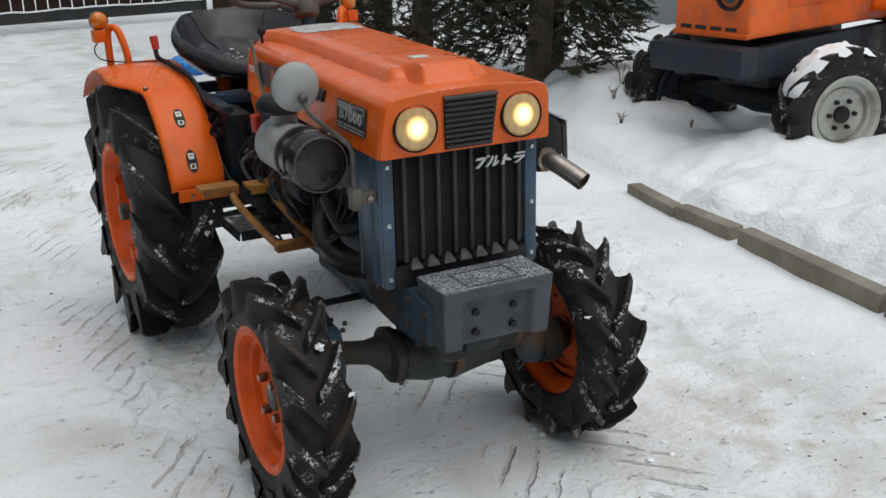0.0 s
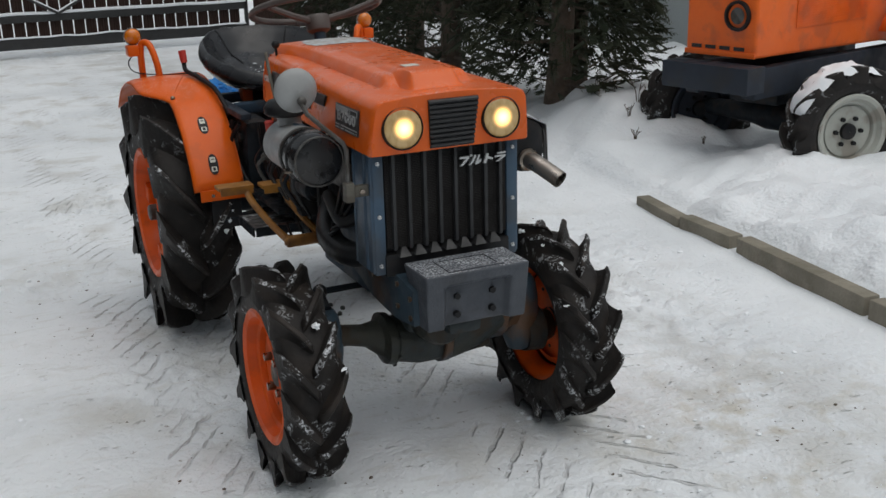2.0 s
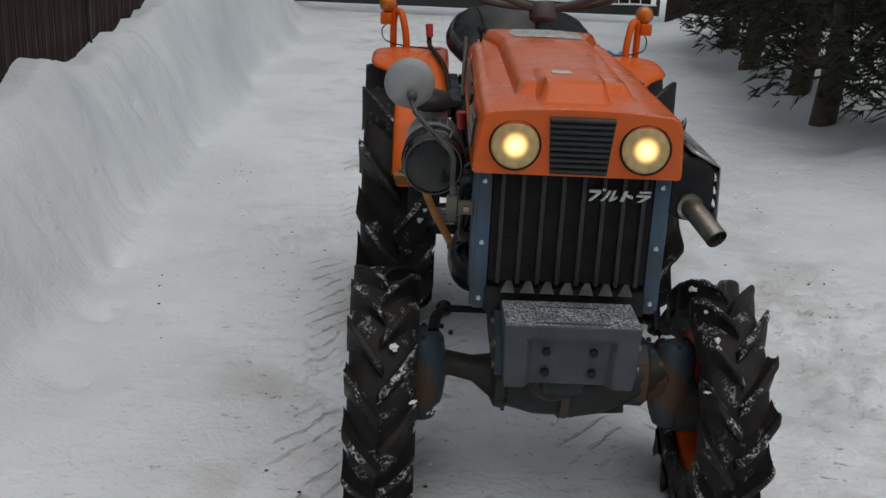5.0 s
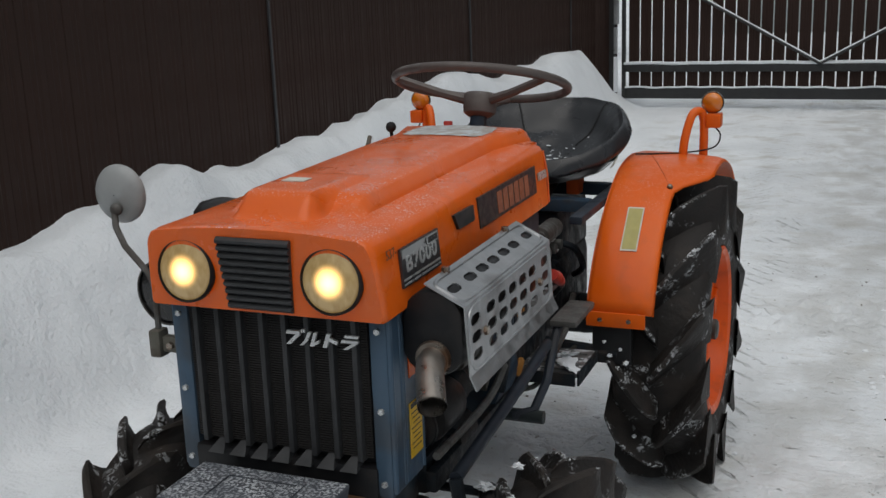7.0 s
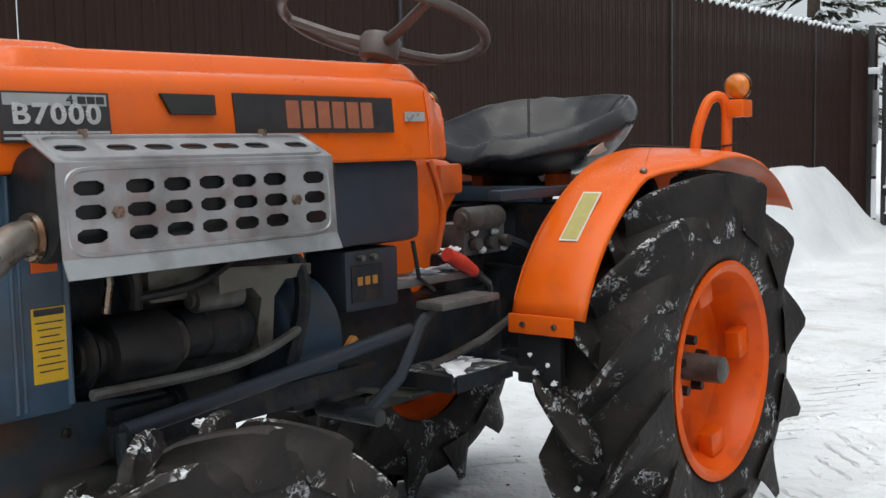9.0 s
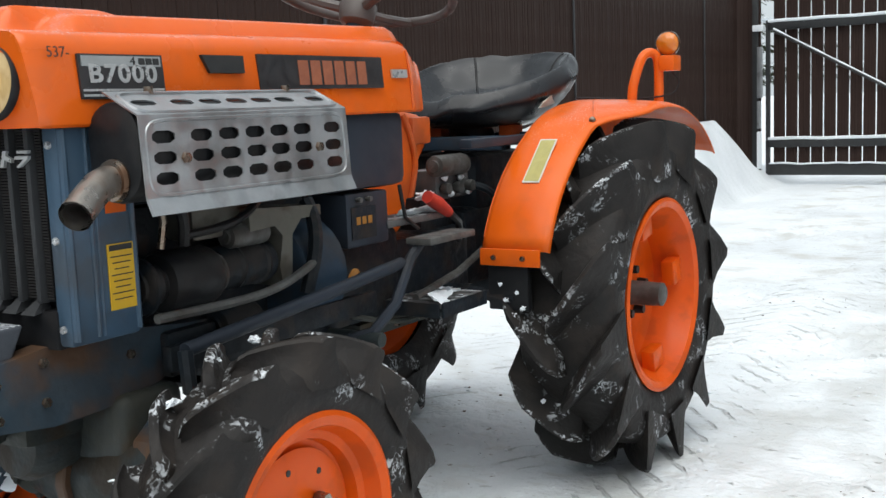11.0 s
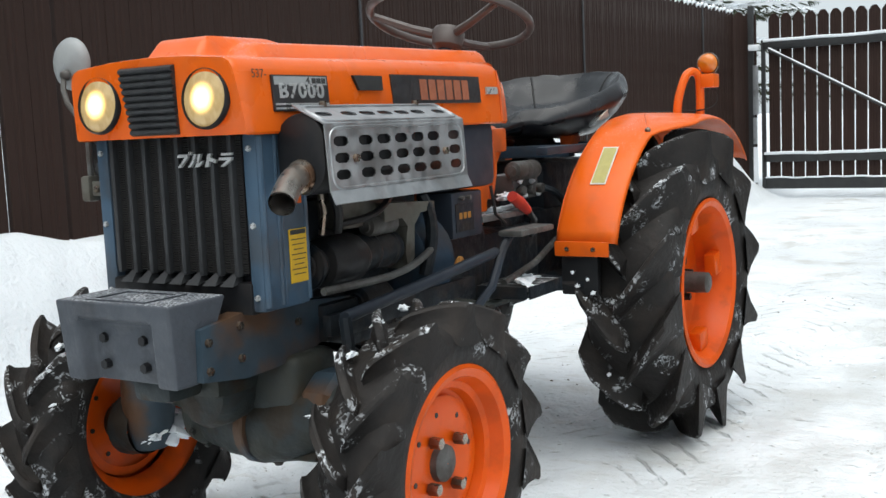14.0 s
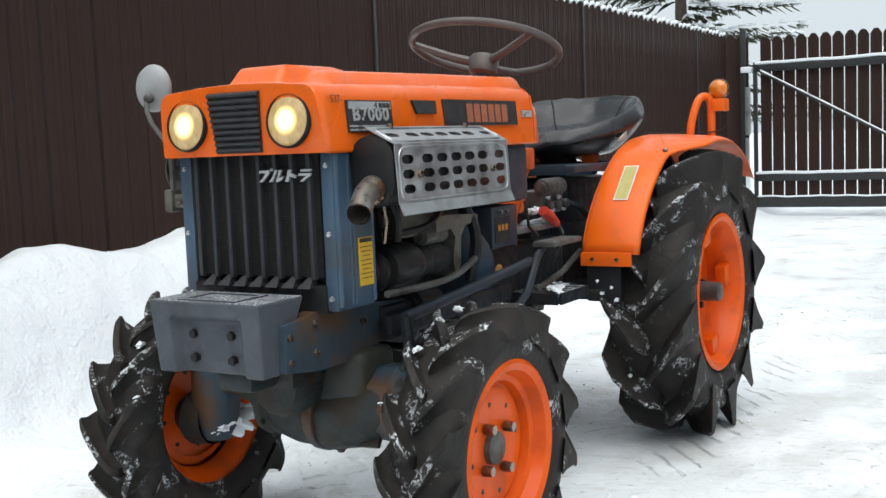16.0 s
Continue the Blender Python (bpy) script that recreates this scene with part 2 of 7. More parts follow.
def rubber(name, lo, hi):
    """Black tyre rubber with brown dust and smears of caught snow; each piece has its own pattern."""
    m = bpy.data.materials.new(name)
    m.use_nodes = True
    n, l = m.node_tree.nodes, m.node_tree.links
    b = n["Principled BSDF"]
    c, info, mv = n.new("ShaderNodeTexCoord"), n.new("ShaderNodeObjectInfo"), n.new("ShaderNodeVectorMath")
    mv.operation = "ADD"
    sc = n.new("ShaderNodeMath")
    sc.operation, sc.inputs[1].default_value = "MULTIPLY", 37.0
    l.new(info.outputs["Random"], sc.inputs[0])
    l.new(c.outputs["Object"], mv.inputs[0])
    l.new(sc.outputs[0], mv.inputs[1])

    def tex(size, detail, lo, hi, out=True, twist=0.0):
        t, r = n.new("ShaderNodeTexNoise"), n.new("ShaderNodeMapRange")
        t.inputs["Distortion"].default_value = twist
        t.inputs["Scale"].default_value, t.inputs["Detail"].default_value = size, detail
        r.inputs["From Min"].default_value, r.inputs["From Max"].default_value = lo, hi
        l.new(mv.outputs[0], t.inputs["Vector"])
        l.new(t.outputs["Fac"], r.inputs["Value"])
        return r.outputs[0] if out else t.outputs["Fac"]

    def mix(fac, p, q):
        x = n.new("ShaderNodeMix")
        x.data_type = "RGBA"
        l.new(fac, x.inputs[0])
        for k, v in ((6, p), (7, q)):
            if isinstance(v, tuple):
                x.inputs[k].default_value = (*v, 1)
            else:
                l.new(v, x.inputs[k])
        return x.outputs[2]

    def times(p, q):
        x = n.new("ShaderNodeMath")
        x.operation = "MULTIPLY"
        l.new(p, x.inputs[0])
        if isinstance(q, float):
            x.inputs[1].default_value = q
        else:
            l.new(q, x.inputs[1])
        return x.outputs[0]

    col = mix(tex(9, 5, 0.35, 0.7), (0.0125, 0.0112, 0.0108), (0.021, 0.018, 0.0165))
    col = mix(times(tex(14, 8, 0.50, 0.68), 0.5), col, (0.040, 0.031, 0.025))
    smear = times(tex(75, 12, 0.50, 0.60, True, 1.6), tex(13, 6, lo, hi, True, 0.8))
    col = mix(times(smear, 0.75), col, (0.72, 0.75, 0.78))
    l.new(col, b.inputs["Base Color"])
    b.inputs["Roughness"].default_value = 0.6
    b.inputs["Specular IOR Level"].default_value = 0.25
    bp = n.new("ShaderNodeBump")
    bp.inputs["Strength"].default_value, bp.inputs["Distance"].default_value = 0.3, 0.01
    l.new(tex(60, 6, 0, 1, False), bp.inputs["Height"])
    l.new(bp.outputs[0], b.inputs["Normal"])
    return m


RUBBER = rubber("tyre_rubber", 0.575, 0.70)
TREAD = rubber("snowy_tread_face", 0.47, 0.60)
FENCE = mat("brown_fence_metal", (0.0350, 0.0205, 0.0165), 0.55, second=(0.0275, 0.0160, 0.0130), scale=1.5, amount=0.6, bump=0.05, bump_scale=8, dirt=(0.034, 0.022, 0.018), dirt_amount=0.3, dirt_scale=3, spec=0.14)
GATE_METAL = mat("black_gate_steel", (0.018, 0.019, 0.02), 0.5, second=(0.028, 0.028, 0.028), scale=6)
CONCRETE = mat("kerb_concrete", (0.24, 0.22, 0.175), 0.85, second=(0.17, 0.155, 0.12), scale=9, amount=0.7, bump=0.5, bump_scale=60, dirt=(0.14, 0.13, 0.10), dirt_amount=0.5, dirt_scale=6)
BARK = mat("conifer_bark", (0.10, 0.075, 0.055), 0.9, second=(0.06, 0.045, 0.035), scale=18, amount=0.8, bump=0.8, bump_scale=40)
NEEDLES = mat("conifer_foliage", (0.018, 0.027, 0.011), 0.75, second=(0.034, 0.036, 0.015), scale=3, amount=0.8)
SNOW_PURE = mat("lying_snow", (0.80, 0.83, 0.86), 0.75, second=(0.74, 0.78, 0.82), scale=5, amount=0.5, bump=0.35, bump_scale=45)
BLUE_FILM = mat("blue_plastic_film", (0.03, 0.22, 0.60), 0.3, second=(0.05, 0.32, 0.72), scale=8, amount=0.6, bump=0.2, bump_scale=12)
WALL_GREY = mat("grey_render", (0.33, 0.36, 0.36), 0.9, second=(0.29, 0.32, 0.32), scale=1.2, amount=0.6, bump=0.3, bump_scale=30)
RIM_WHITE = mat("cream_rim_paint", (0.40, 0.41, 0.37), 0.5, second=(0.30, 0.30, 0.27), scale=10, dirt=(0.2, 0.16, 0.12), dirt_amount=0.5, dirt_scale=10)


# ---- builders ----
def ring_mesh(bm, profile, segs, axis_x=True):
    """Turns (x, r) points about the x axis."""
    rows = []
    for k in range(segs):
        a = 2 * math.pi * k / segs
        rows.append([bm.verts.new((x, r * math.cos(a), r * math.sin(a))) for x, r in profile])
    for k in range(segs):
        p, q = rows[k], rows[(k + 1) % segs]
        for i in range(len(profile) - 1):
            bm.faces.new((p[i], p[i + 1], q[i + 1], q[i]))
    return rows


def box(bm, lo, hi, bevel=0.0, m=None, segs=2):
    r = bmesh.ops.create_cube(bm, size=1.0)
    vs = r["verts"]
    c = [(a + b) / 2 for a, b in zip(lo, hi)]
    d = [abs(b - a) for a, b in zip(lo, hi)]
    for v in vs:
        v.co = Vector((c[0] + v.co.x * d[0], c[1] + v.co.y * d[1], c[2] + v.co.z * d[2]))
    if bevel:
        es = list({e for v in vs for e in v.link_edges})
        out = bmesh.ops.bevel(bm, geom=es, offset=bevel, segments=segs, profile=0.6, affect="EDGES")
        vs = list({v for f in out["faces"] for v in f.verts} | {v for v in vs if v.is_valid})
    if m is not None:
        bmesh.ops.transform(bm, matrix=m, verts=[v for v in vs if v.is_valid])
    return vs


def tube(bm, pts, radius, segs=10, closed=False, cap=True):
    """A round bar along pts; radius is one number or one for each point."""
    pts = [Vector(p) for p in pts]
    n = len(pts)
    rad = radius if isinstance(radius, (list, tuple)) else [radius] * n
    rings = []
    prev = None
    for i, p in enumerate(pts):
        if closed:
            t = pts[(i + 1) % n] - pts[i - 1]
        else:
            t = pts[min(i + 1, n - 1)] - pts[max(i - 1, 0)]
        t.normalize()
        if prev is None:
            u = t.cross(Vector((0, 0, 1)))
            if u.length < 0.1:
                u = t.cross(Vector((1, 0, 0)))
        else:
            u = prev - t * prev.dot(t)
        u.normalize()
        prev = u
        w = t.cross(u)
        rings.append([bm.verts.new(p + (u * math.cos(a) + w * math.sin(a)) * rad[i]) for a in (2 * math.pi * k / segs for k in range(segs))])
    for i in range(n if closed else n - 1):
        a, b = rings[i], rings[(i + 1) % n]
        for k in range(segs):
            bm.faces.new((a[k], a[(k + 1) % segs], b[(k + 1) % segs], b[k]))
    if cap and not closed:
        bm.faces.new(list(reversed(rings[0])))
        bm.faces.new(rings[-1])
    return rings


def bend(pts, steps=6):
    """A smooth line through pts."""
    pts = [Vector(p) for p in pts]
    out = []
    for i in range(len(pts) - 1):
        p0, p1, p2, p3 = pts[max(i - 1, 0)], pts[i], pts[i + 1], pts[min(i + 2, len(pts) - 1)]
        for k in range(steps):
            t = k / steps
            out.append(0.5 * ((2 * p1) + (p2 - p0) * t + (2 * p0 - 5 * p1 + 4 * p2 - p3) * t * t + (3 * p1 - p0 - 3 * p2 + p3) * t ** 3))
    out.append(pts[-1])
    return out


def part(name, bm, material, parent, label="", smooth=True, m=None, angle=40):
    """Links a bmesh as one mesh object under a thing or a part."""
    me = bpy.data.meshes.new(name)
    bmesh.ops.recalc_face_normals(bm, faces=bm.faces)
    if smooth:
        for f in bm.faces:
            f.smooth = True
        for e in bm.edges:
            e.smooth = not (len(e.link_faces) == 2 and e.calc_face_angle(0) > radians(angle))
    bm.to_mesh(me)
    bm.free()
    for k in (material if isinstance(material, (list, tuple)) else [material]):
        me.materials.append(k)
    ob = new(name, me)
    if parent is not None:
        ob.parent = parent
    if m is not None:
        ob.matrix_basis = m
    if label:
        tagged(ob, label)
    return ob


def box_part(name, lo, hi, material, parent, bevel=0.004, label="", m=None, segs=2):
    bm = bmesh.new()
    box(bm, lo, hi, bevel, m, segs)
    return part(name, bm, material, parent, label)


def tube_part(name, pts, radius, material, parent, label="", segs=10, smooth_line=False):
    bm = bmesh.new()
    tube(bm, bend(pts) if smooth_line else pts, radius, segs)
    return part(name, bm, material, parent, label)


def bolt(parent, at, axis="x", r=0.008, h=0.008, material=None, name="bolt"):
    """A hexagon bolt head whose axis is x, y or z."""
    bm = bmesh.new()
    bmesh.ops.create_cone(bm, segments=6, radius1=r, radius2=r * 0.92, depth=h, cap_ends=True)
    turn = {"x": pose(0, 0, 0, 0, 90, 0), "y": pose(0, 0, 0, 90, 0, 0), "z": Matrix()}[axis]
    return part(name, bm, material or GREY_METAL, parent, m=Matrix.Translation(at) @ turn, smooth=False)


def smoothstep(a, b, x):
    t = min(1, max(0, (x - a) / (b - a)))
    return t * t * (3 - 2 * t)


# ---- the ground: one sheet of snow, banked along the fence and behind the kerb ----
FENCE_X, GATE_Y = -1.88, 9.75
KERB = [(1.63, -1.3), (1.765, -0.10), (1.870, 0.83), (1.890, 1.23), (1.955, 1.62)]


# tread prints: middle x, half width, pitch, slant
TRACKS = [(-0.55, 0.095, 0.105, 1.3), (-0.29, 0.07, 0.105, 1.1), (0.18, 0.10, 0.11, 1.2), (0.45, 0.10, 0.105, -1.2)]


def kerb_x(y):
    for (xa, ya), (xb, yb) in zip(KERB, KERB[1:]):
        if y <= yb:
            break
    return xa + (xb - xa) * (y - ya) / (yb - ya)


# boot holes in the bank: x, y, depth, radius
BOOT_HOLES = ((-1.50, 2.05, 0.07, 0.07), (-1.38, 1.55, 0.06, 0.08), (-1.62, 2.75, 0.07, 0.07), (-1.30, 1.05, 0.05, 0.09), (-1.45, 3.30, 0.06, 0.09), (-1.25, 0.55, 0.04, 0.09), (-1.58, 1.28, 0.05, 0.06))


def ground_height(x, y):
    n1 = noise.noise(Vector((x * 0.9, y * 0.9, 0.3)))
    n2 = noise.noise(Vector((x * 3.1, y * 3.1, 2.0)))
    n3 = noise.noise(Vector((x * 9.0, y * 9.0, 5.0)))
    z = 0.012 * n1 + 0.008 * n2 + 0.004 * n3 - 0.012 + 0.050 * (1 - smoothstep(3.0, 6.0, y))
    # bank along the fence
    top = 0.58 + 0.10 * noise.noise(Vector((y * 0.8, 1.7, 0))) + 0.05 * noise.noise(Vector((y * 2.7, 4.1, 0)))
    top += 0.12 * smoothstep(3.2, 5.0, y) - 0.06 * (1 - smoothstep(1.1, 1.7, y))
    top *= 1 - 0.75 * smoothstep(8.6, 9.7, y)
    foot = -1.36 + 0.15 * noise.noise(Vector((y * 0.6, 8.0, 0)))
    b = smoothstep(foot, FENCE_X + 0.1, x)
    z += top * b * (1 + 0.08 * n2) + 0.05 * b * (1 - b) * n3
    if x < -1.0:
        z += b * (0.045 * noise.noise(Vector((x * 5.0, y * 5.0, 7.0))) + 0.020 * noise.noise(Vector((x * 11.0, y * 11.0, 2.0)))) * (1 - 0.6 * b)
        for px, py, d, r in BOOT_HOLES:
            d2 = ((x - px) ** 2 + (y - py) ** 2) / (r * r)
            if d2 < 5:
                z -= d * math.exp(-d2 * 1.6)
    # bed behind the kerb
    k = kerb_x(max(-1.3, min(1.62, y)))
    inside = smoothstep(k + 0.02, k + 0.14, x) * (1 - smoothstep(2.6, 4.2, y) * (1 - smoothstep(2.2, 2.9, x)))
    inside *= 1 - smoothstep(2.15, 2.75, y) * (1 - smoothstep(1.9, 2.5, x))
    z += inside * (0.075 + 0.03 * smoothstep(k + 0.1, k + 0.6, x) + 0.04 * n1 + 0.05 * n2 + 0.028 * n3)
    # heaped snow before the conifers and before the second machine
    for px, py, h, r in ((2.45, 2.45, 0.12, 0.5), (2.62, 1.62, 0.05, 0.3), (3.35, 1.12, 0.10, 0.35), (2.9, 2.9, 0.2, 0.6), (2.2, 3.1, 0.12, 0.5), (3.0, 0.3, 0.1, 0.7)):
        d2 = ((x - px) ** 2 + (y - py) ** 2) / (r * r)
        if d2 < 6:
            z += h * math.exp(-d2 * 1.4) * (1 + 0.25 * n2)
    # scuffed crumbs and boot prints
    if -1.4 < x < 1.75:
        rough = smoothstep(0.0, 0.4, noise.noise(Vector((x * 1.3 + 4, y * 1.3, 9.0))))
        z += 0.020 * rough * noise.noise(Vector((x * 15, y * 15, 1.0))) + 0.012 * rough * noise.noise(Vector((x * 34, y * 34, 3.0)))
    return z


def graded(lo, hi, near_lo, near_hi, step, grow=1.25):
    """Ticks that are fine between near_lo and near_hi and widen outwards."""
    mid = list(np.arange(near_lo, near_hi, step))
    s, v, right = step, near_hi, []
    while v < hi:
        right.append(v)
        s *= grow
        v += s
    s, v, left = step, near_lo - step, []
    while v > lo:
        left.append(v)
        s *= grow
        v -= s
    return [lo] + left[::-1] + mid + right + [hi]


def snow_ground_material():
    m = bpy.data.materials.new("trodden_snow")
    m.use_nodes = True
    n, l = m.node_tree.nodes, m.node_tree.links
    b = n["Principled BSDF"]
    c = n.new("ShaderNodeTexCoord")

    def tex(size, detail, lo, hi, stretch=None):
        t = n.new("ShaderNodeTexNoise")
        t.inputs["Scale"].default_value, t.inputs["Detail"].default_value = size, detail
        if stretch:
            mp = n.new("ShaderNodeMapping")
            mp.inputs["Scale"].default_value = stretch
            mp.inputs["Rotation"].default_value = (0, 0, 0.5)
            l.new(c.outputs["Object"], mp.inputs[0])
            l.new(mp.outputs[0], t.inputs[0])
        else:
            l.new(c.outputs["Object"], t.inputs[0])
        r = n.new("ShaderNodeMapRange")
        r.inputs["From Min"].default_value, r.inputs["From Max"].default_value = lo, hi
        l.new(t.outputs["Fac"], r.inputs["Value"])
        return r.outputs[0], t.outputs["Fac"]

    def mixed(fac, a, col, k):
        x = n.new("ShaderNodeMix")
        x.data_type = "RGBA"
        f = n.new("ShaderNodeMath")
        f.operation = "MULTIPLY"
        f.inputs[1].default_value = k
        l.new(fac, f.inputs[0])
        l.new(f.outputs[0], x.inputs[0])
        if isinstance(a, tuple):
            x.inputs[6].default_value = (*a, 1)
        else:
            l.new(a, x.inputs[6])
        x.inputs[7].default_value = (*col, 1)
        return x.outputs[2]

    broad, _ = tex(1.3, 4, 0.42, 0.62)
    col = mixed(broad, (0.78, 0.815, 0.845), (0.67, 0.705, 0.735), 0.85)
    # packed, slightly dirty snow in the driven lane only
    pos = n.new("ShaderNodeSeparateXYZ")
    l.new(c.outputs["Object"], pos.inputs[0])
    ab = n.new("ShaderNodeMath")
    ab.operation = "ABSOLUTE"
    sh = n.new("ShaderNodeMath")
    sh.inputs[1].default_value = -0.2
    l.new(pos.outputs[0], sh.inputs[0])
    l.new(sh.outputs[0], ab.inputs[0])
    lane = n.new("ShaderNodeMapRange")
    lane.inputs["From Min"].default_value, lane.inputs["From Max"].default_value = 1.5, 0.9
    l.new(ab.outputs[0], lane.inputs[0])
    spots, _ = tex(3.2, 12, 0.53, 0.70)
    sp = n.new("ShaderNodeMath")
    sp.operation = "MULTIPLY"
    l.new(spots, sp.inputs[0])
    l.new(lane.outputs[0], sp.inputs[1])
    col = mixed(sp.outputs[0], col, (0.50, 0.495, 0.465), 0.70)
    streak, _ = tex(9, 8, 0.58, 0.68, (1.0, 3.0, 1.0))
    st = n.new("ShaderNodeMath")
    st.operation = "MULTIPLY"
    l.new(streak, st.inputs[0])
    l.new(lane.outputs[0], st.inputs[1])
    # brownish trampled place beside the front wheel
    dist = n.new("ShaderNodeVectorMath")
    dist.operation = "DISTANCE"
    dist.inputs[1].default_value = (0.85, -0.45, 0.03)
    l.new(c.outputs["Object"], dist.inputs[0])
    near = n.new("ShaderNodeMapRange")
    near.inputs["From Min"].default_value, near.inputs["From Max"].default_value = 0.75, 0.2
    l.new(dist.outputs["Value"], near.inputs[0])
    earth, _ = tex(11, 9, 0.50, 0.66)
    et = n.new("ShaderNodeMath")
    et.operation = "MULTIPLY"
    l.new(earth, et.inputs[0])
    l.new(near.outputs[0], et.inputs[1])
    col = mixed(et.outputs[0], col, (0.44, 0.40, 0.31), 0.55)
    col = mixed(st.outputs[0], col, (0.58, 0.585, 0.57), 0.45)
    grit, _ = tex(46, 7, 0.66, 0.74)
    gr = n.new("ShaderNodeMath")
    gr.operation = "MULTIPLY"
    l.new(grit, gr.inputs[0])
    l.new(lane.outputs[0], gr.inputs[1])
    col = mixed(gr.outputs[0], col, (0.17, 0.15, 0.12), 0.7)
    def calc(op, p, q=None, k=None):
        m_ = n.new("ShaderNodeMath")
        m_.operation = op
        for slot, v in ((0, p), (1, q), (2, k)):
            if isinstance(v, (int, float)):
                m_.inputs[slot].default_value = v
            elif v is not None:
                l.new(v, m_.inputs[slot])
        return m_.outputs[0]

    def ramp(v, lo, hi):
        r = n.new("ShaderNodeMapRange")
        r.interpolation_type = "SMOOTHSTEP"
        r.inputs["From Min"].default_value, r.inputs["From Max"].default_value = lo, hi
        l.new(v, r.inputs["Value"])
        return r.outputs[0]

    _, wob = tex(7, 4, 0, 1)
    _, wob2 = tex(26, 5, 0, 1)
    keep, _ = tex(2.6, 5, 0.44, 0.56)
    crumb, _ = tex(30, 6, 0.36, 0.52)
    prints = None
    for tx, half, pitch, slant in TRACKS:
        dx = calc("SUBTRACT", pos.outputs[0], tx)
        v = calc("DIVIDE", calc("SUBTRACT", pos.outputs[1], calc("MULTIPLY", dx, slant)), pitch)
        v = calc("ADD", v, calc("MULTIPLY", wob, 0.7))
        ph = calc("ABSOLUTE", calc("SUBTRACT", calc("FRACT", v), 0.5))
        line = ramp(calc("ADD", ph, calc("MULTIPLY", calc("SUBTRACT", wob2, 0.5), 0.25)), 0.105, 0.04)
        wide = ramp(calc("ADD", calc("ABSOLUTE", dx), calc("MULTIPLY", calc("SUBTRACT", wob, 0.5), 0.22)), half, half - 0.03)
        one = calc("MULTIPLY", line, wide)
        prints = one if prints is None else calc("MAXIMUM", prints, one)
    prints = calc("MULTIPLY", calc("MULTIPLY", prints, keep), crumb)
    scrape, _ = tex(19, 7, 0.68, 0.72, (1.0, 2.0, 1.0))
    prints = calc("MAXIMUM", prints, calc("MULTIPLY", calc("MULTIPLY", scrape, lane.outputs[0]), 0.8))
    band = ramp(calc("ABSOLUTE", calc("SUBTRACT", pos.outputs[0], 0.88)), 0.55, 0.15)
    trod, _ = tex(5.5, 9, 0.40, 0.60, (1.0, 0.6, 1.0))
    col = mixed(calc("MULTIPLY", band, trod), col, (0.47, 0.475, 0.465), 0.55)
    # greyer colour in the prints of tread lugs and the scrapes
    col = mixed(prints, col, (0.42, 0.425, 0.42), 0.55)
    l.new(col, b.inputs["Base Color"])
    b.inputs["Roughness"].default_value = 0.7
    b.inputs["Specular IOR Level"].default_value = 0.3
    _, f1 = tex(7, 9, 0, 1)
    _, f2 = tex(60, 5, 0, 1)
    ad = n.new("ShaderNodeMath")
    ad.operation = "MULTIPLY_ADD"
    ad.inputs[1].default_value = 0.25
    l.new(f2, ad.inputs[0])
    l.new(f1, ad.inputs[2])
    bp = n.new("ShaderNodeBump")
    bp.inputs["Strength"].default_value, bp.inputs["Distance"].default_value = 0.9, 0.035
    l.new(calc("SUBTRACT", ad.outputs[0], calc("MULTIPLY", prints, 0.35)), bp.inputs["Height"])
    l.new(bp.outputs[0], b.inputs["Normal"])
    return m


SNOW_GROUND = snow_ground_material()


def build_ground():
    xs = graded(-400, 400, -1.25, 1.1, 0.0115, 1.035)
    ys = graded(-400, 400, -1.7, 3.0, 0.0115, 1.045)
    verts = [(x, y, ground_height(x, y) if -3 < x < 9 and -6 < y < 14 else 0.0) for y in ys for x in xs]
    w = len(xs)
    faces = [(j * w + i, j * w + i + 1, (j + 1) * w + i + 1, (j + 1) * w + i) for j in range(len(ys) - 1) for i in range(w - 1)]
    me = bpy.data.meshes.new("ground")
    me.from_pydata(verts, [], faces)
    me.polygons.foreach_set("use_smooth", [True] * len(faces))
    me.materials.append(SNOW_GROUND)
    return tagged(new("ground", me), "trodden white snow covering the whole yard", "ground", kind="structure")


ground = build_ground()


# ---- kerb blocks ----
def kerb_block(i, a, b, sink=0.0, tilt=0.0):
    a, b = Vector((*a, 0)), Vector((*b, 0))
    d = b - a
    bm = bmesh.new()
    box(bm, (0, 0, -0.12), (d.length, 0.07, 0.105 - sink), 0.008)
    for v in bm.verts:
        v.co += Vector(noise.noise_vector(v.co * 9 + Vector((i * 3.1, 0, 0)))) * 0.004
    ob = part("kerb_stone", bm, CONCRETE, None, m=Matrix.Translation(a) @ pose(0, 0, 0, 0, tilt, math.degrees(math.atan2(d.y, d.x))))
    return tagged(ob, "weathered concrete kerb stone half buried in snow", "kerb", "kerb stones along the bed")


def along_kerb(y, off=0.0):
    return (kerb_x(y) + off, y)


for i, (ya, yb, sink) in enumerate(((-1.30, -0.72, 0.0), (-0.70, 0.04, 0.0), (0.065, 0.815, 0.0), (0.865, 1.215, 0.008), (1.22, 1.62, 0.022))):
    kerb_block(i, along_kerb(ya), along_kerb(yb), sink)


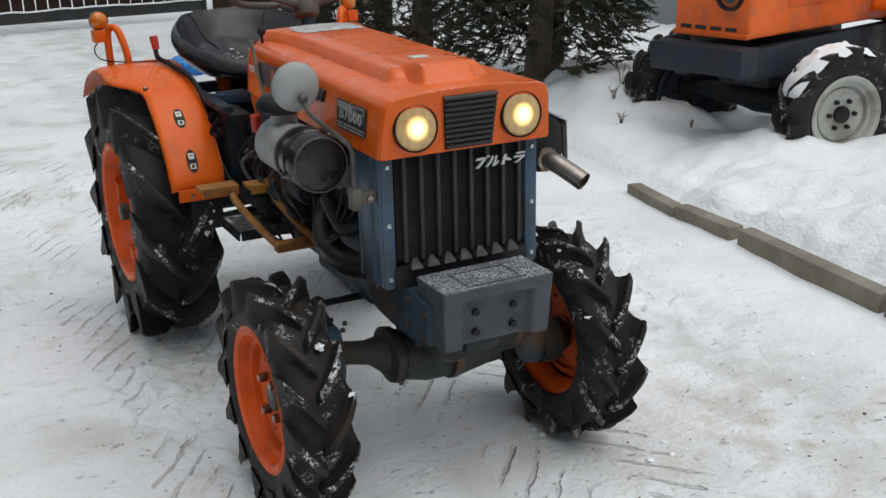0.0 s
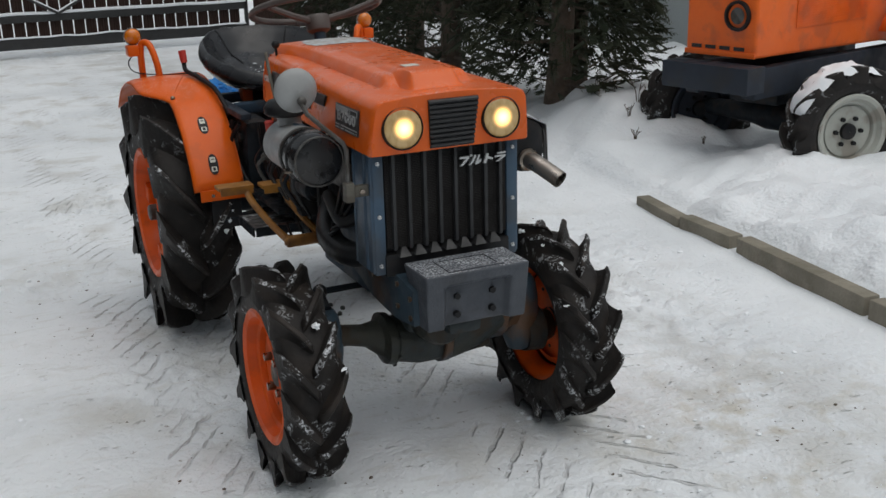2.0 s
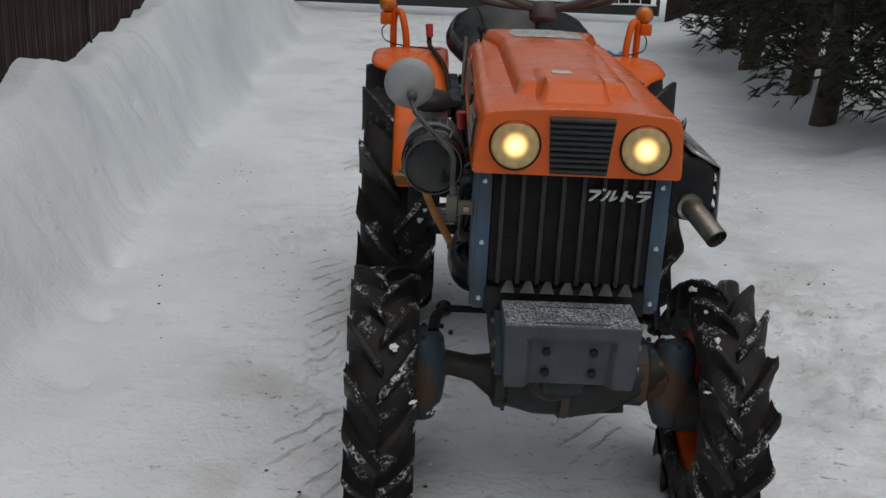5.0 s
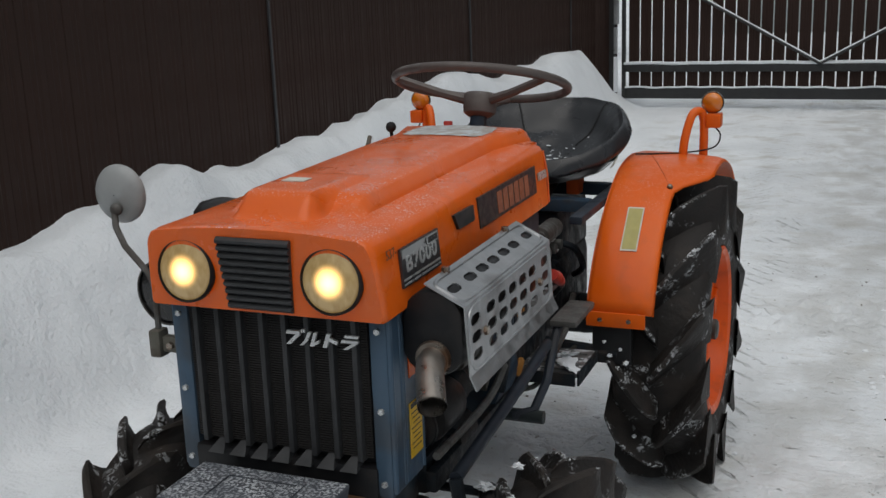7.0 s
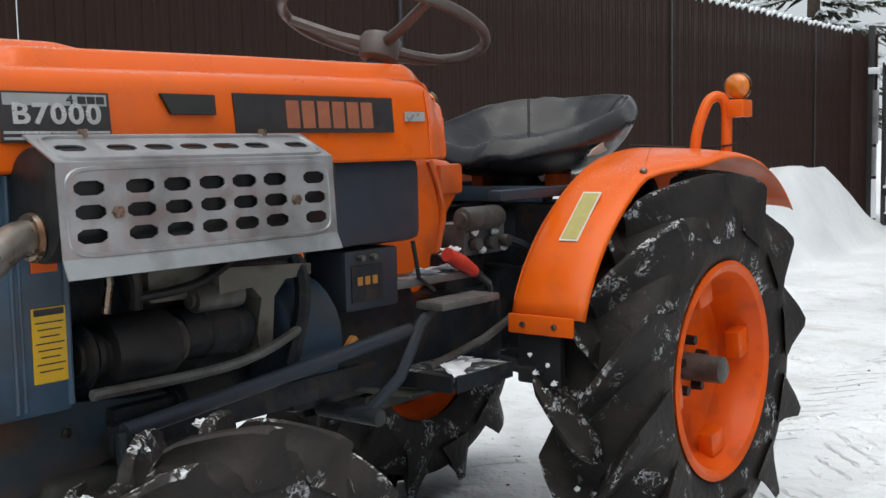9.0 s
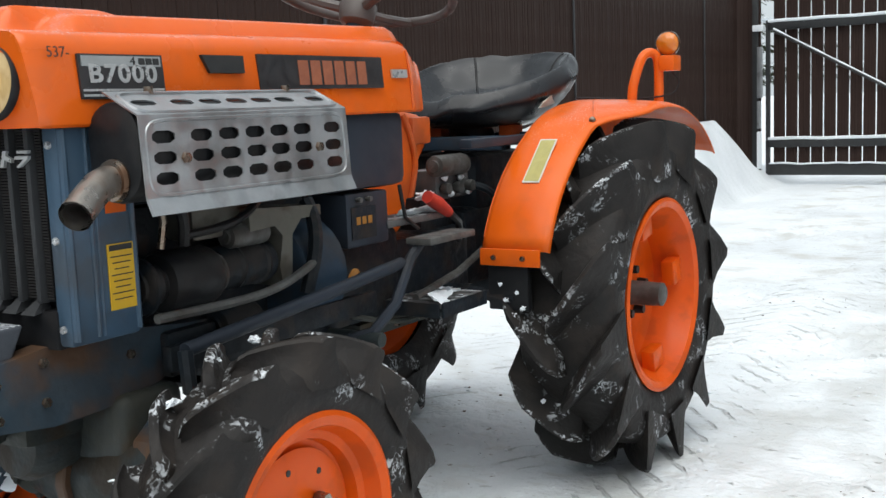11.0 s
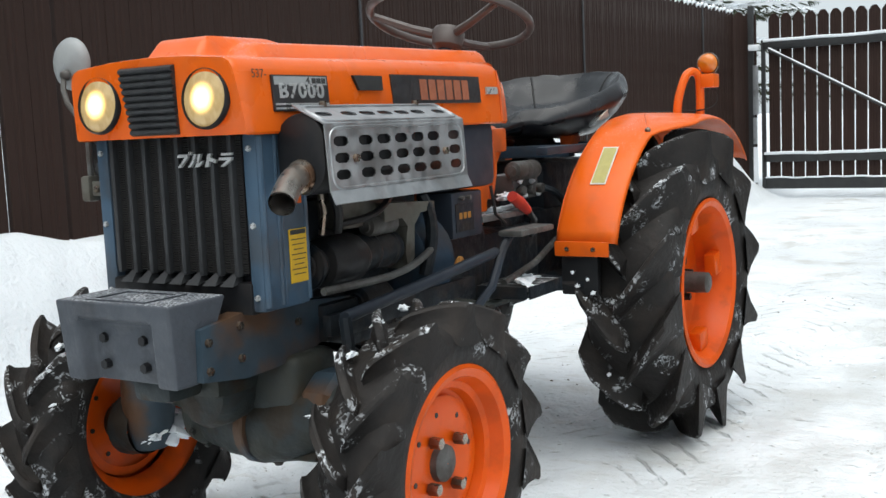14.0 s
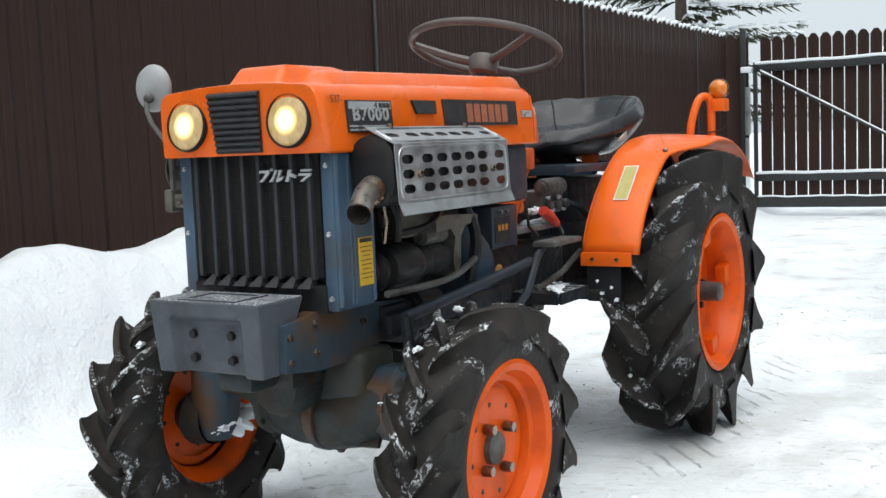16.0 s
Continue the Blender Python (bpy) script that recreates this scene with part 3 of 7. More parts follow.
# ---- fence of brown metal pickets, posts and gate ----
def picket_mesh(width, height, round_top=True):
    """A ribbed sheet-metal picket, standing on z 0, its face to +x."""
    bm = bmesh.new()
    prof = [(-0.5, 0.0), (-0.47, 0.004), (-0.22, 0.005), (-0.17, 0.002), (-0.08, 0.002), (-0.03, 0.005), (0.03, 0.005), (0.08, 0.002), (0.17, 0.002), (0.22, 0.005), (0.47, 0.004), (0.5, 0.0)]
    lo, hi = [], []
    for u, d in prof:
        top = height - (0.055 * (2 * abs(u)) ** 3 if round_top else 0)
        lo.append(bm.verts.new((d, u * width, 0)))
        hi.append(bm.verts.new((d, u * width, top)))
    for k in range(len(prof) - 1):
        bm.faces.new((lo[k], lo[k + 1], hi[k + 1], hi[k]))
    r = bmesh.ops.extrude_face_region(bm, geom=bm.faces[:])
    bmesh.ops.translate(bm, verts=[v for v in r["geom"] if isinstance(v, bmesh.types.BMVert)], vec=(-0.022, 0, 0))
    bmesh.ops.recalc_face_normals(bm, faces=bm.faces)
    me = bpy.data.meshes.new("picket")
    bm.to_mesh(me)
    bm.free()
    me.materials.append(FENCE)
    return me


def cap_mesh(width):
    """A cushion of snow lying on a picket's top."""
    bm = bmesh.new()
    bmesh.ops.create_uvsphere(bm, u_segments=10, v_segments=6, radius=1)
    for v in bm.verts:
        v.co = Vector((v.co.x * 0.016, v.co.y * width * 0.46, max(v.co.z, -0.3) * 0.022 - 0.03 * (v.co.y ** 4)))
    me = bpy.data.meshes.new("snow_cap")
    for f in bm.faces:
        f.smooth = True
    bm.to_mesh(me)
    bm.free()
    me.materials.append(SNOW_PURE)
    return me


def add(name, me, parent, m):
    ob = new(name, me)
    ob.parent, ob.matrix_basis = parent, m
    return ob


fence_west = tagged(new("fence_west"), "tall dark brown metal picket fence with snow along its top", "fence", kind="structure")
fence_west.matrix_basis = pose(FENCE_X, 0, 0)
PITCH = 0.118
PICKET, CAP = picket_mesh(0.1185, 1.90), cap_mesh(0.1165)
GAPS = (0.70, 0.80, 1.035)
y = -4.985
i = 0
while y < GATE_Y - 0.12:
    gap = 0.016 if any(y + PITCH / 2 - PITCH < g <= y + PITCH / 2 for g in GAPS) else 0.0
    add("picket", PICKET, fence_west, pose(-0.0015 if i % 2 else 0.0015, y, 0.0 + 0.008 * math.sin(i * 2.3)))
    add("snow_cap", CAP, fence_west, pose(0.002, y, 1.905 + 0.008 * math.sin(i * 2.3)))
    y += PITCH + gap
    i += 1
for y in (-2.55, 0.24, 3.03, 5.82, 8.60):
    box_part("post", (-0.07, y - 0.03, 0), (-0.02, y + 0.03, 1.85), GATE_METAL, fence_west)
    box_part("post_cover", (0.012, y - 0.008, 0.2), (0.022, y + 0.008, 1.9), JOINT_GREY, fence_west, 0.002)
for z in (0.45, 1.55):
    box_part("rail", (-0.05, -5, z), (-0.015, GATE_Y - 0.1, z + 0.04), GATE_METAL, fence_west)

GATE_L, GATE_R = -1.60, 2.36
gate = tagged(new("sliding_gate"), "black steel sliding gate with brown pickets and snowy rails", "gate")
gate.matrix_basis = pose(GATE_L, GATE_Y, 0)
WIDE = GATE_R - GATE_L
GATE_PICKET = picket_mesh(0.107, 1.68)
n_slat = int((WIDE - 0.06) / 0.1205)
for k in range(n_slat):
    add("picket", GATE_PICKET, gate, pose(0.10 + k * 0.1205, 0.012, 0.18, 0, 0, -90))
box_part("bottom_beam", (0, -0.03, 0.085), (WIDE, 0.0, 0.20), GATE_METAL, gate)
for z in (0.36, 1.50):
    box_part("rail", (0, -0.04, z), (WIDE, 0.0, z + 0.075), GATE_METAL, gate)
    bm = bmesh.new()
    box(bm, (0, -0.045, z + 0.074), (WIDE, 0.003, z + 0.105), 0.012)
    bmesh.ops.subdivide_edges(bm, edges=[e for e in bm.edges if e.calc_length() > 1], cuts=70)
    for v in bm.verts:
        v.co.z += 0.012 * noise.noise(Vector((v.co.x * 3, z * 9, 0)))
    part("snow_ridge", bm, SNOW_PURE, gate)
bm = bmesh.new()
box(bm, (0, -0.04, 0.198), (WIDE, -0.005, 0.215), 0.006)
bmesh.ops.subdivide_edges(bm, edges=[e for e in bm.edges if e.calc_length() > 1], cuts=70)
for v in bm.verts:
    v.co.z += 0.016 * noise.noise(Vector((v.co.x * 5, 3.3, 0))) - 0.004
part("snow_ridge", bm, SNOW_PURE, gate)
for xa, xb in ((0.02, -0.02), (WIDE - 0.02, WIDE + 0.02)):
    box_part("end_post", (min(xa, xb), -0.04, 0.085), (max(xa, xb), 0.0, 1.60), GATE_METAL, gate)
V = WIDE * 0.49
for xa in (0.06, WIDE - 0.06):
    tube_part("brace", [(xa, -0.05, 1.50), (V, -0.05, 0.44)], 0.016, GATE_METAL, gate, segs=8)
    bm = bmesh.new()
    n = 40
    tube(bm, [(xa + (V - xa) * t / n, -0.052, 1.50 - 1.06 * t / n + 0.016) for t in range(n + 1)], [0.010 + 0.006 * noise.noise(Vector((t * 0.4, xa, 0))) for t in range(n + 1)], 6)
    part("snow_ridge", bm, SNOW_PURE, gate)

gate_post = tagged(new("gate_post"), "galvanised steel gate post plastered with snow", "post", kind="structure")
gate_post.matrix_basis = pose(-1.72, GATE_Y - 0.02, 0)
box_part("shaft", (-0.03, -0.03, 0), (0.03, 0.03, 1.95), GATE_METAL, gate_post)
box_part("snow_strip", (0.02, -0.05, 0.15), (0.065, -0.02, 0.52), SNOW_PURE, gate_post, 0.01)
box_part("guide", (0.02, -0.045, 0.85), (0.075, -0.02, 1.35), STEEL, gate_post, 0.006)
box_part("guide", (0.02, -0.045, 0.55), (0.06, -0.02, 0.82), STEEL, gate_post, 0.006)
box_part("roller_bracket", (-0.02, -0.06, 1.50), (0.09, 0.02, 1.56), SNOW_PURE, gate_post, 0.01)
fence_link = tagged(new("fence_corner"), "brown metal picket panel closing the fence corner", "fence", kind="structure")
fence_link.matrix_basis = pose(FENCE_X, GATE_Y, 0)
for k in range(2):
    add("picket", PICKET, fence_link, pose(0.03 + 0.118 * k, -0.02, 0, 0, 0, -90))
fence_north = tagged(new("fence_north"), "brown metal picket fence beyond the gate", "fence", kind="structure")
fence_north.matrix_basis = pose(GATE_R + 0.1, GATE_Y, 0)
for k in range(58):
    add("picket", PICKET, fence_north, pose(0.06 + k * PITCH, 0.0, 0, 0, 0, -90))

# grey wall behind the second machine
box_part("wall_east", (5.6, 4.6, -0.1), (5.85, 9.6, 3.2), WALL_GREY, None, 0.0)
tagged(bpy.data.objects["wall_east"], "plain grey rendered house wall", "wall", kind="structure")
# added wall behind the camera, out of view all along its path
box_part("wall_south", (-5, -9.2, -0.1), (9, -9.0, 3.0), WALL_GREY, None, 0.0)
tagged(bpy.data.objects["wall_south"], "plain grey wall added unseen behind the camera", "wall", kind="structure")


# loose clods of snow and crumbs of earth on the driven lane
def scatter(name, count, seed, lo, hi, material, label, where):
    random.seed(seed)
    bm = bmesh.new()
    bmesh.ops.create_icosphere(bm, subdivisions=1, radius=1)
    base = [v.co.copy() for v in bm.verts]
    tris = [[v.index for v in f.verts] for f in bm.faces]
    bm.free()
    verts, faces = [], []
    while count > 0:
        x, y = random.uniform(*where[:2]), random.uniform(*where[2:])
        if noise.noise(Vector((x * 1.1, y * 1.1, seed))) < random.uniform(-0.2, 0.3):
            continue
        count -= 1
        r = lo + (hi - lo) * random.random() ** 3
        q, o = Vector((x, y, ground_height(x, y) + 0.15 * r)), len(verts)
        turn = pose(0, 0, 0, random.uniform(0, 360), random.uniform(0, 360), random.uniform(0, 360))
        for p in base:
            k = r * random.uniform(0.65, 1.25)
            d = turn @ p
            verts.append(tuple(q + Vector((d.x * k * 1.2, d.y * k, d.z * k * 0.7))))
        faces += [[o + i for i in t] for t in tris]
    me = bpy.data.meshes.new(name)
    me.from_pydata(verts, [], faces)
    me.materials.append(material)
    return tagged(new(name, me), label, "snow" if material is SNOW_PURE else "earth", kind="stuff")


scatter("snow_clods", 900, 3, 0.002, 0.011, SNOW_PURE, "loose crumbs and clods of trodden snow on the yard", (-1.3, 1.7, -2.3, 3.5))
scatter("earth_crumbs", 420, 8, 0.0015, 0.006, BARK, "dark crumbs of earth and bark on the snow", (-1.2, 1.7, -2.0, 3.5))


# ---- the small tractor: x to its left, y to its rear ----
tractor = tagged(new("tractor"), "small old orange and dark blue four-wheel-drive tractor dusted with snow", "tractor")
tractor.matrix_basis = pose(0.004, 0, 0, 0, 0, -0.6)


def both(fn):
    for s in (-1, 1):
        fn(s)


# -- wheels --
def tyre_mesh(half, r_rim, r_body):
    """The tyre's carcass; x points outwards from the tractor. half: half its width."""
    h = half
    prof = [(-h * 0.62, r_rim), (-h * 0.80, r_rim + 0.010), (-h * 0.90, r_rim + 0.3 * (r_body - r_rim)), (-h * 0.93, r_rim + 0.65 * (r_body - r_rim)), (-h * 0.88, r_body - 0.022),
            (-h * 0.74, r_body - 0.007), (-h * 0.4, r_body - 0.001), (0, r_body)]
    prof += [(-x, r) for x, r in prof[-2::-1]]
    bm = bmesh.new()
    ring_mesh(bm, prof, 80)
    for f in bm.faces:
        f.smooth = True
    bmesh.ops.recalc_face_normals(bm, faces=bm.faces)
    me = bpy.data.meshes.new("tyre")
    bm.to_mesh(me)
    bm.free()
    me.materials.append(RUBBER)
    return me


def lug_mesh(s, half, r_body, r_tip, sweep, thick, crest=0.22):
    """One slanted tread lug at the wheel's front, running from the middle to the s side; wide at its foot, narrow at its tip."""
    bm = bmesh.new()
    h, n, rings = half, 8, []
    for i in range(n + 1):
        u = i / n
        x = s * (-0.07 * h + 1.07 * h * u)
        ang = sweep * u ** 1.1
        foot = thick * (0.80 + 0.40 * u)
        tip_w = thick * (crest + 0.05 * u)
        base = r_body - 0.012 if u < 0.75 else r_body - 0.012 - (0.060 if crest < 0.3 else 0.028) * (u - 0.75) / 0.25
        tip = r_tip - (0.018 if i == 0 else 0.004 if i == 1 else 0.0) - (0.60 * smoothstep(0.76, 1.03, u) if s < 0 else 0.12 * smoothstep(0.85, 1.0, u)) * (r_tip - r_body)
        row = []
        for r, w in ((base, -foot), (base + 0.35 * (tip - base), -foot * 0.62), (base + 0.72 * (tip - base), -foot * 0.36), (tip - 0.004, -tip_w), (tip, -tip_w * 0.6), (tip, tip_w * 0.6), (tip - 0.004, tip_w), (base + 0.72 * (tip - base), foot * 0.36), (base + 0.35 * (tip - base), foot * 0.62), (base, foot)):
            b = ang + w / r
            j = 0.0022 * noise.noise(Vector((x * 30, r * 30, w * 60)))
            row.append(bm.verts.new((x + j, -(r + j) * math.cos(b), (r + j) * math.sin(b))))
        rings.append(row)
    tips = []
    for p, q in zip(rings, rings[1:]):
        for j in range(9):
            f = bm.faces.new((p[j], p[j + 1], q[j + 1], q[j]))
            if 3 <= j <= 5:
                tips.append(f)
    bm.faces.new(rings[0])
    bm.faces.new(list(reversed(rings[-1])))
    bmesh.ops.recalc_face_normals(bm, faces=bm.faces)
    for f in tips:
        f.material_index = 1
    for f in bm.faces:
        f.smooth = True
    for e in bm.edges:
        e.smooth = not (len(e.link_faces) == 2 and e.calc_face_angle(0) > radians(38))
    me = bpy.data.meshes.new("lug")
    bm.to_mesh(me)
    bm.free()
    me.materials.append(RUBBER)
    me.materials.append(TREAD)
    return me


TYRES = {}
SHIFT = {True: -0.096, False: -0.056}


def wheel(s, x_flange, y, z, r_rim, dish, half, r_body, r_tip, lugs, sweep, thick, rear, machine=None, paint=None, steer=0.0):
    """A wheel whose outer rim flange stands at x_flange; s is the side."""
    bm = bmesh.new()
    w = 2 * half * 0.60
    prof = [(0.0, r_rim + 0.012), (0.006, r_rim + 0.014), (0.010, r_rim + 0.006), (0.004, r_rim - 0.008), (-0.020, r_rim - 0.018), (-dish * 0.5, r_rim - 0.030), (-dish * 0.9, r_rim - 0.034), (-dish, r_rim - 0.052)]
    if rear:
        prof += [(-dish + 0.004, r_rim * 0.62), (-dish - 0.012, r_rim * 0.42), (-dish - 0.012, 0.03), (-dish - 0.012, 0.001)]
    else:
        prof += [(-dish + 0.012, r_rim * 0.72), (-dish + 0.016, r_rim * 0.55), (-dish + 0.010, 0.045), (-dish + 0.010, 0.001)]
    ring_mesh(bm, prof, 64)
    back = [(-dish - 0.004, r_rim - 0.030), (-w * 0.7, r_rim - 0.028), (-w, r_rim - 0.004), (-w - 0.006, r_rim + 0.012), (-w - 0.002, r_rim + 0.016), (-w + 0.012, r_rim + 0.002), (-w * 0.5, r_rim - 0.02), (0.0, r_rim + 0.012)]
    ring_mesh(bm, back, 64)
    m = pose(s * x_flange, y, z, 0, 0, steer) @ (Matrix() if s > 0 else Matrix.Diagonal((-1, 1, 1, 1)))
    rim = part("wheel", bm, paint or ORANGE_RIM, machine or tractor, "cream pressed steel wheel rim" if paint is RIM_WHITE else "far wheel rim, shade put into its dark paint" if paint else "orange pressed steel wheel rim", m=m)
    if rear not in TYRES:
        TYRES[rear] = tyre_mesh(half, r_rim, r_body), lug_mesh(-1, half, r_body, r_tip, sweep, thick, 0.22 if rear else 0.42), lug_mesh(1, half, r_body, r_tip, sweep, thick, 0.22 if rear else 0.42)
    t = new("tyre", TYRES[rear][0])
    t.parent, t.matrix_basis = rim, pose(SHIFT[rear], 0, 0)
    tagged(t, "black rubber tyre with tall lugs and caught snow")
    for k in range(lugs):
        for i in (1, 2):
            add("lug", TYRES[rear][i], rim, pose(SHIFT[rear], 0, 0, (17 if s > 0 else 5) + 360 * (k + 0.5 * (i == 2)) / lugs, 0, 0))
    return rim


for s in (-1, 1):
    r = wheel(s, 0.476 if s > 0 else 0.462, 1.203, 0.446, 0.208, 0.10, 0.120, 0.347, 0.404, 12, 0.44, 0.045, True)
    bm = bmesh.new()
    ring_mesh(bm, [(-0.10, 0.030), (0.020, 0.027), (0.024, 0.021), (0.024, 0.001)], 20)
    part("axle_end", bm, GREY_METAL, r, "bare dark steel axle end", m=pose(-0.02, 0, 0))
    bm = bmesh.new()
    ring_mesh(bm, [(-0.115, 0.075), (-0.085, 0.072), (-0.082, 0.06), (-0.082, 0.001)], 24)
    part("hub", bm, ORANGE_RIM, r)
    for k in range(5):
        a = 2 * math.pi * (k + 0.25) / 5
        bolt(r, (-0.070, 0.055 * math.cos(a), 0.055 * math.sin(a)), "x", 0.011, 0.022, BLACK)
    for k in range(4):
        a = 2 * math.pi * (k + 0.12) / 4
        bm = bmesh.new()
        box(bm, (-0.055, 0.135, -0.030), (-0.022, 0.185, 0.030), 0.006)
        part("rim_lug", bm, ORANGE_RIM, r, m=pose(0, 0, 0, math.degrees(a), 0, 0))
    r = wheel(s, 0.437 if s > 0 else 0.425, -0.012 if s > 0 else -0.004, 0.310, 0.160, 0.048, 0.076, 0.250, 0.279, 14, 0.40, 0.030, False)
    bm = bmesh.new()
    ring_mesh(bm, [(-0.045, 0.034), (-0.026, 0.032), (-0.022, 0.026), (-0.022, 0.001)], 24)
    part("hub_cap", bm, GREY_METAL, r, "round grey steel hub cap")
    for k in range(4):
        a = 2 * math.pi * (k + 0.4) / 4
        bolt(r, (-0.022, 0.055 * math.cos(a), 0.055 * math.sin(a)), "x", 0.011, 0.020, CHROME)
    for k in range(8):
        a = 2 * math.pi * (k + 0.2) / 8
        bm = bmesh.new()
        bmesh.ops.create_cone(bm, segments=10, radius1=0.005, radius2=0.005, depth=0.004, cap_ends=True)
        part("rim_hole", bm, INK, r, m=Matrix.Translation((-0.0335, 0.088 * math.cos(a), 0.088 * math.sin(a))) @ pose(0, 0, 0, 0, 90, 0))


# -- hood --
def hood_half(y):
    """Half profile (x, z) of the hood at y, from the lower lip up to the middle."""
    w = 0.205 - 0.013 * smoothstep(-0.2, 0.65, y)
    k = smoothstep(-0.128, -0.070, y)
    fall = 0.030 * smoothstep(0.62, 0.72, y)
    inn = 0.030 * smoothstep(0.63, 0.72, y)
    z0 = 1.006 + 0.008 * smoothstep(-0.2, 0.5, y)
    pw = 0.116 + 0.035 * smoothstep(0.50, 0.66, y)
    pts = [(w - 0.004, 0.884), (w, 0.888), (w, 0.900), (w - 0.004, 0.945), (w - 0.009, 0.985), (w - 0.012, z0 - 0.012), (w - 0.018, z0 - 0.002), (w - 0.030, z0 + 0.004),
           (pw + 0.016, z0 + 0.008), (pw + 0.004, z0 + 0.009 + 0.001 * k), (pw - 0.008, z0 + 0.010 + 0.022 * k), (pw - 0.016, z0 + 0.011 + 0.026 * k), (0.05, z0 + 0.013 + 0.027 * k), (0.0, z0 + 0.014 + 0.027 * k)]
    return [(x - inn * smoothstep(0, 0.2, x), z - fall * smoothstep(0.95, 1.02, z)) for x, z in pts]


def build_hood():
    ys = [-0.226, -0.222, -0.212, -0.19, -0.16, -0.132, -0.122, -0.112, -0.100, -0.088, -0.076, -0.066, -0.04, -0.01, 0.05, 0.12, 0.2, 0.3, 0.4, 0.5, 0.58, 0.63, 0.636, 0.65, 0.67, 0.69, 0.705, 0.715]
    bm = bmesh.new()
    rows = []
    for i, y in enumerate(ys):
        half = hood_half(y)
        prof = [(x, z) for x, z in half] + [(-x, z) for x, z in half[-2::-1]]
        shrink = (0.975, 0.992, 1.0)[min(i, 2)]
        row = []
        for x, z in prof:
            lean = -0.012 * smoothstep(0.88, 1.01, z) * (1 - smoothstep(-0.2, -0.1, y))
            row.append(bm.verts.new((x * shrink, y + lean, 0.945 + (z - 0.945) * shrink)))
        rows.append(row)
    for p, q in zip(rows, rows[1:]):
        for k in range(len(p) - 1):
            bm.faces.new((p[k], p[k + 1], q[k + 1], q[k]))
    bm.faces.new(rows[0])
    bm.faces.new(list(reversed(rows[-1])))
    return part("hood", bm, ORANGE_FROST, tractor, "orange sheet-metal hood with frost on top", angle=38)


hood = build_hood()
# raised scoop on the hood
def hood_top(x, y):
    base = hood_half(y)
    for (xa, za), (xb, zb) in zip(base, base[1:]):
        if xb <= abs(x) <= xa:
            return zb + (za - zb) * (abs(x) - xb) / max(1e-6, xa - xb)
    return base[-1][1]


bm = bmesh.new()
rows = []
for y in np.linspace(-0.19, 0.09, 30):
    row = []
    for x in np.linspace(-0.085, 0.070, 28):
        e = smoothstep(-0.085, -0.060, x) * (1 - smoothstep(0.045, 0.070, x)) * smoothstep(-0.19, -0.135, y) * (1 - smoothstep(0.0, 0.09, y))
        row.append(bm.verts.new((x, y, hood_top(x, y) - 0.003 + max(0.0, 1.060 - hood_top(x, y)) * e)))
    rows.append(row)
for p, q in zip(rows, rows[1:]):
    for k in range(len(p) - 1):
        bm.faces.new((p[k], p[k + 1], q[k + 1], q[k]))
part("scoop", bm, ORANGE_FROST, hood, "raised orange scoop pressed into the hood")
# rime patch
bm = bmesh.new()
rows = []
for j in range(13):
    row = []
    for i in range(19):
        a, b = (i - 9) / 9, (j - 6) / 6
        x, y = 0.005 + 0.092 * a * (1 - 0.12 * b * b), 0.545 + 0.072 * b * (1 - 0.1 * a * a)
        row.append(bm.verts.new((x + 0.004 * noise.noise(Vector((i, j, 0)) * 0.9), y, hood_top(x, y) + 0.0015 + 0.0012 * noise.noise(Vector((i, j, 4)) * 0.8))))
    rows.append(row)
for p, q in zip(rows, rows[1:]):
    for k in range(len(p) - 1):
        bm.faces.new((p[k], p[k + 1], q[k + 1], q[k]))
part("rime_patch", bm, RIME, hood, "patch of grey-white rime frozen on the hood")
box_part("sticker", (-0.045, -0.070, 1.0575), (-0.005, -0.040, 1.0592), LABEL_WHITE, hood, 0.0, "small worn white sticker")
# seam of the hood's rear cap
for s in (-1, 1):
    tube_part("seam", [(s * 0.1935, 0.634, 0.892), (s * 0.1905, 0.634, 0.95), (s * 0.181, 0.634, 1.003)], 0.0022, ORANGE_OLD, hood, segs=6)

# black ribbed panel between the lamps
bm = bmesh.new()
n = 10
rows = []
for i in range(n * 3 + 1):
    u = i / (n * 3)
    z = 0.890 + 0.114 * u
    hw = 0.055 + 0.008 * u
    d = 0.0 if i % 3 == 0 else 0.006
    yy = -0.2285 - 0.012 * smoothstep(0.88, 1.01, z) - d
    rows.append([bm.verts.new((-hw, yy + d + 0.004, z)), bm.verts.new((-hw, yy, z)), bm.verts.new((hw, yy, z)), bm.verts.new((hw, yy + d + 0.004, z))])
for p, q in zip(rows, rows[1:]):
    for k in range(3):
        bm.faces.new((p[k], p[k + 1], q[k + 1], q[k]))
bm.faces.new(rows[-1])
bm.faces.new(list(reversed(rows[0])))
part("ribbed_panel", bm, MATT_BLACK, hood, "black ribbed plastic panel between the headlights", smooth=False)

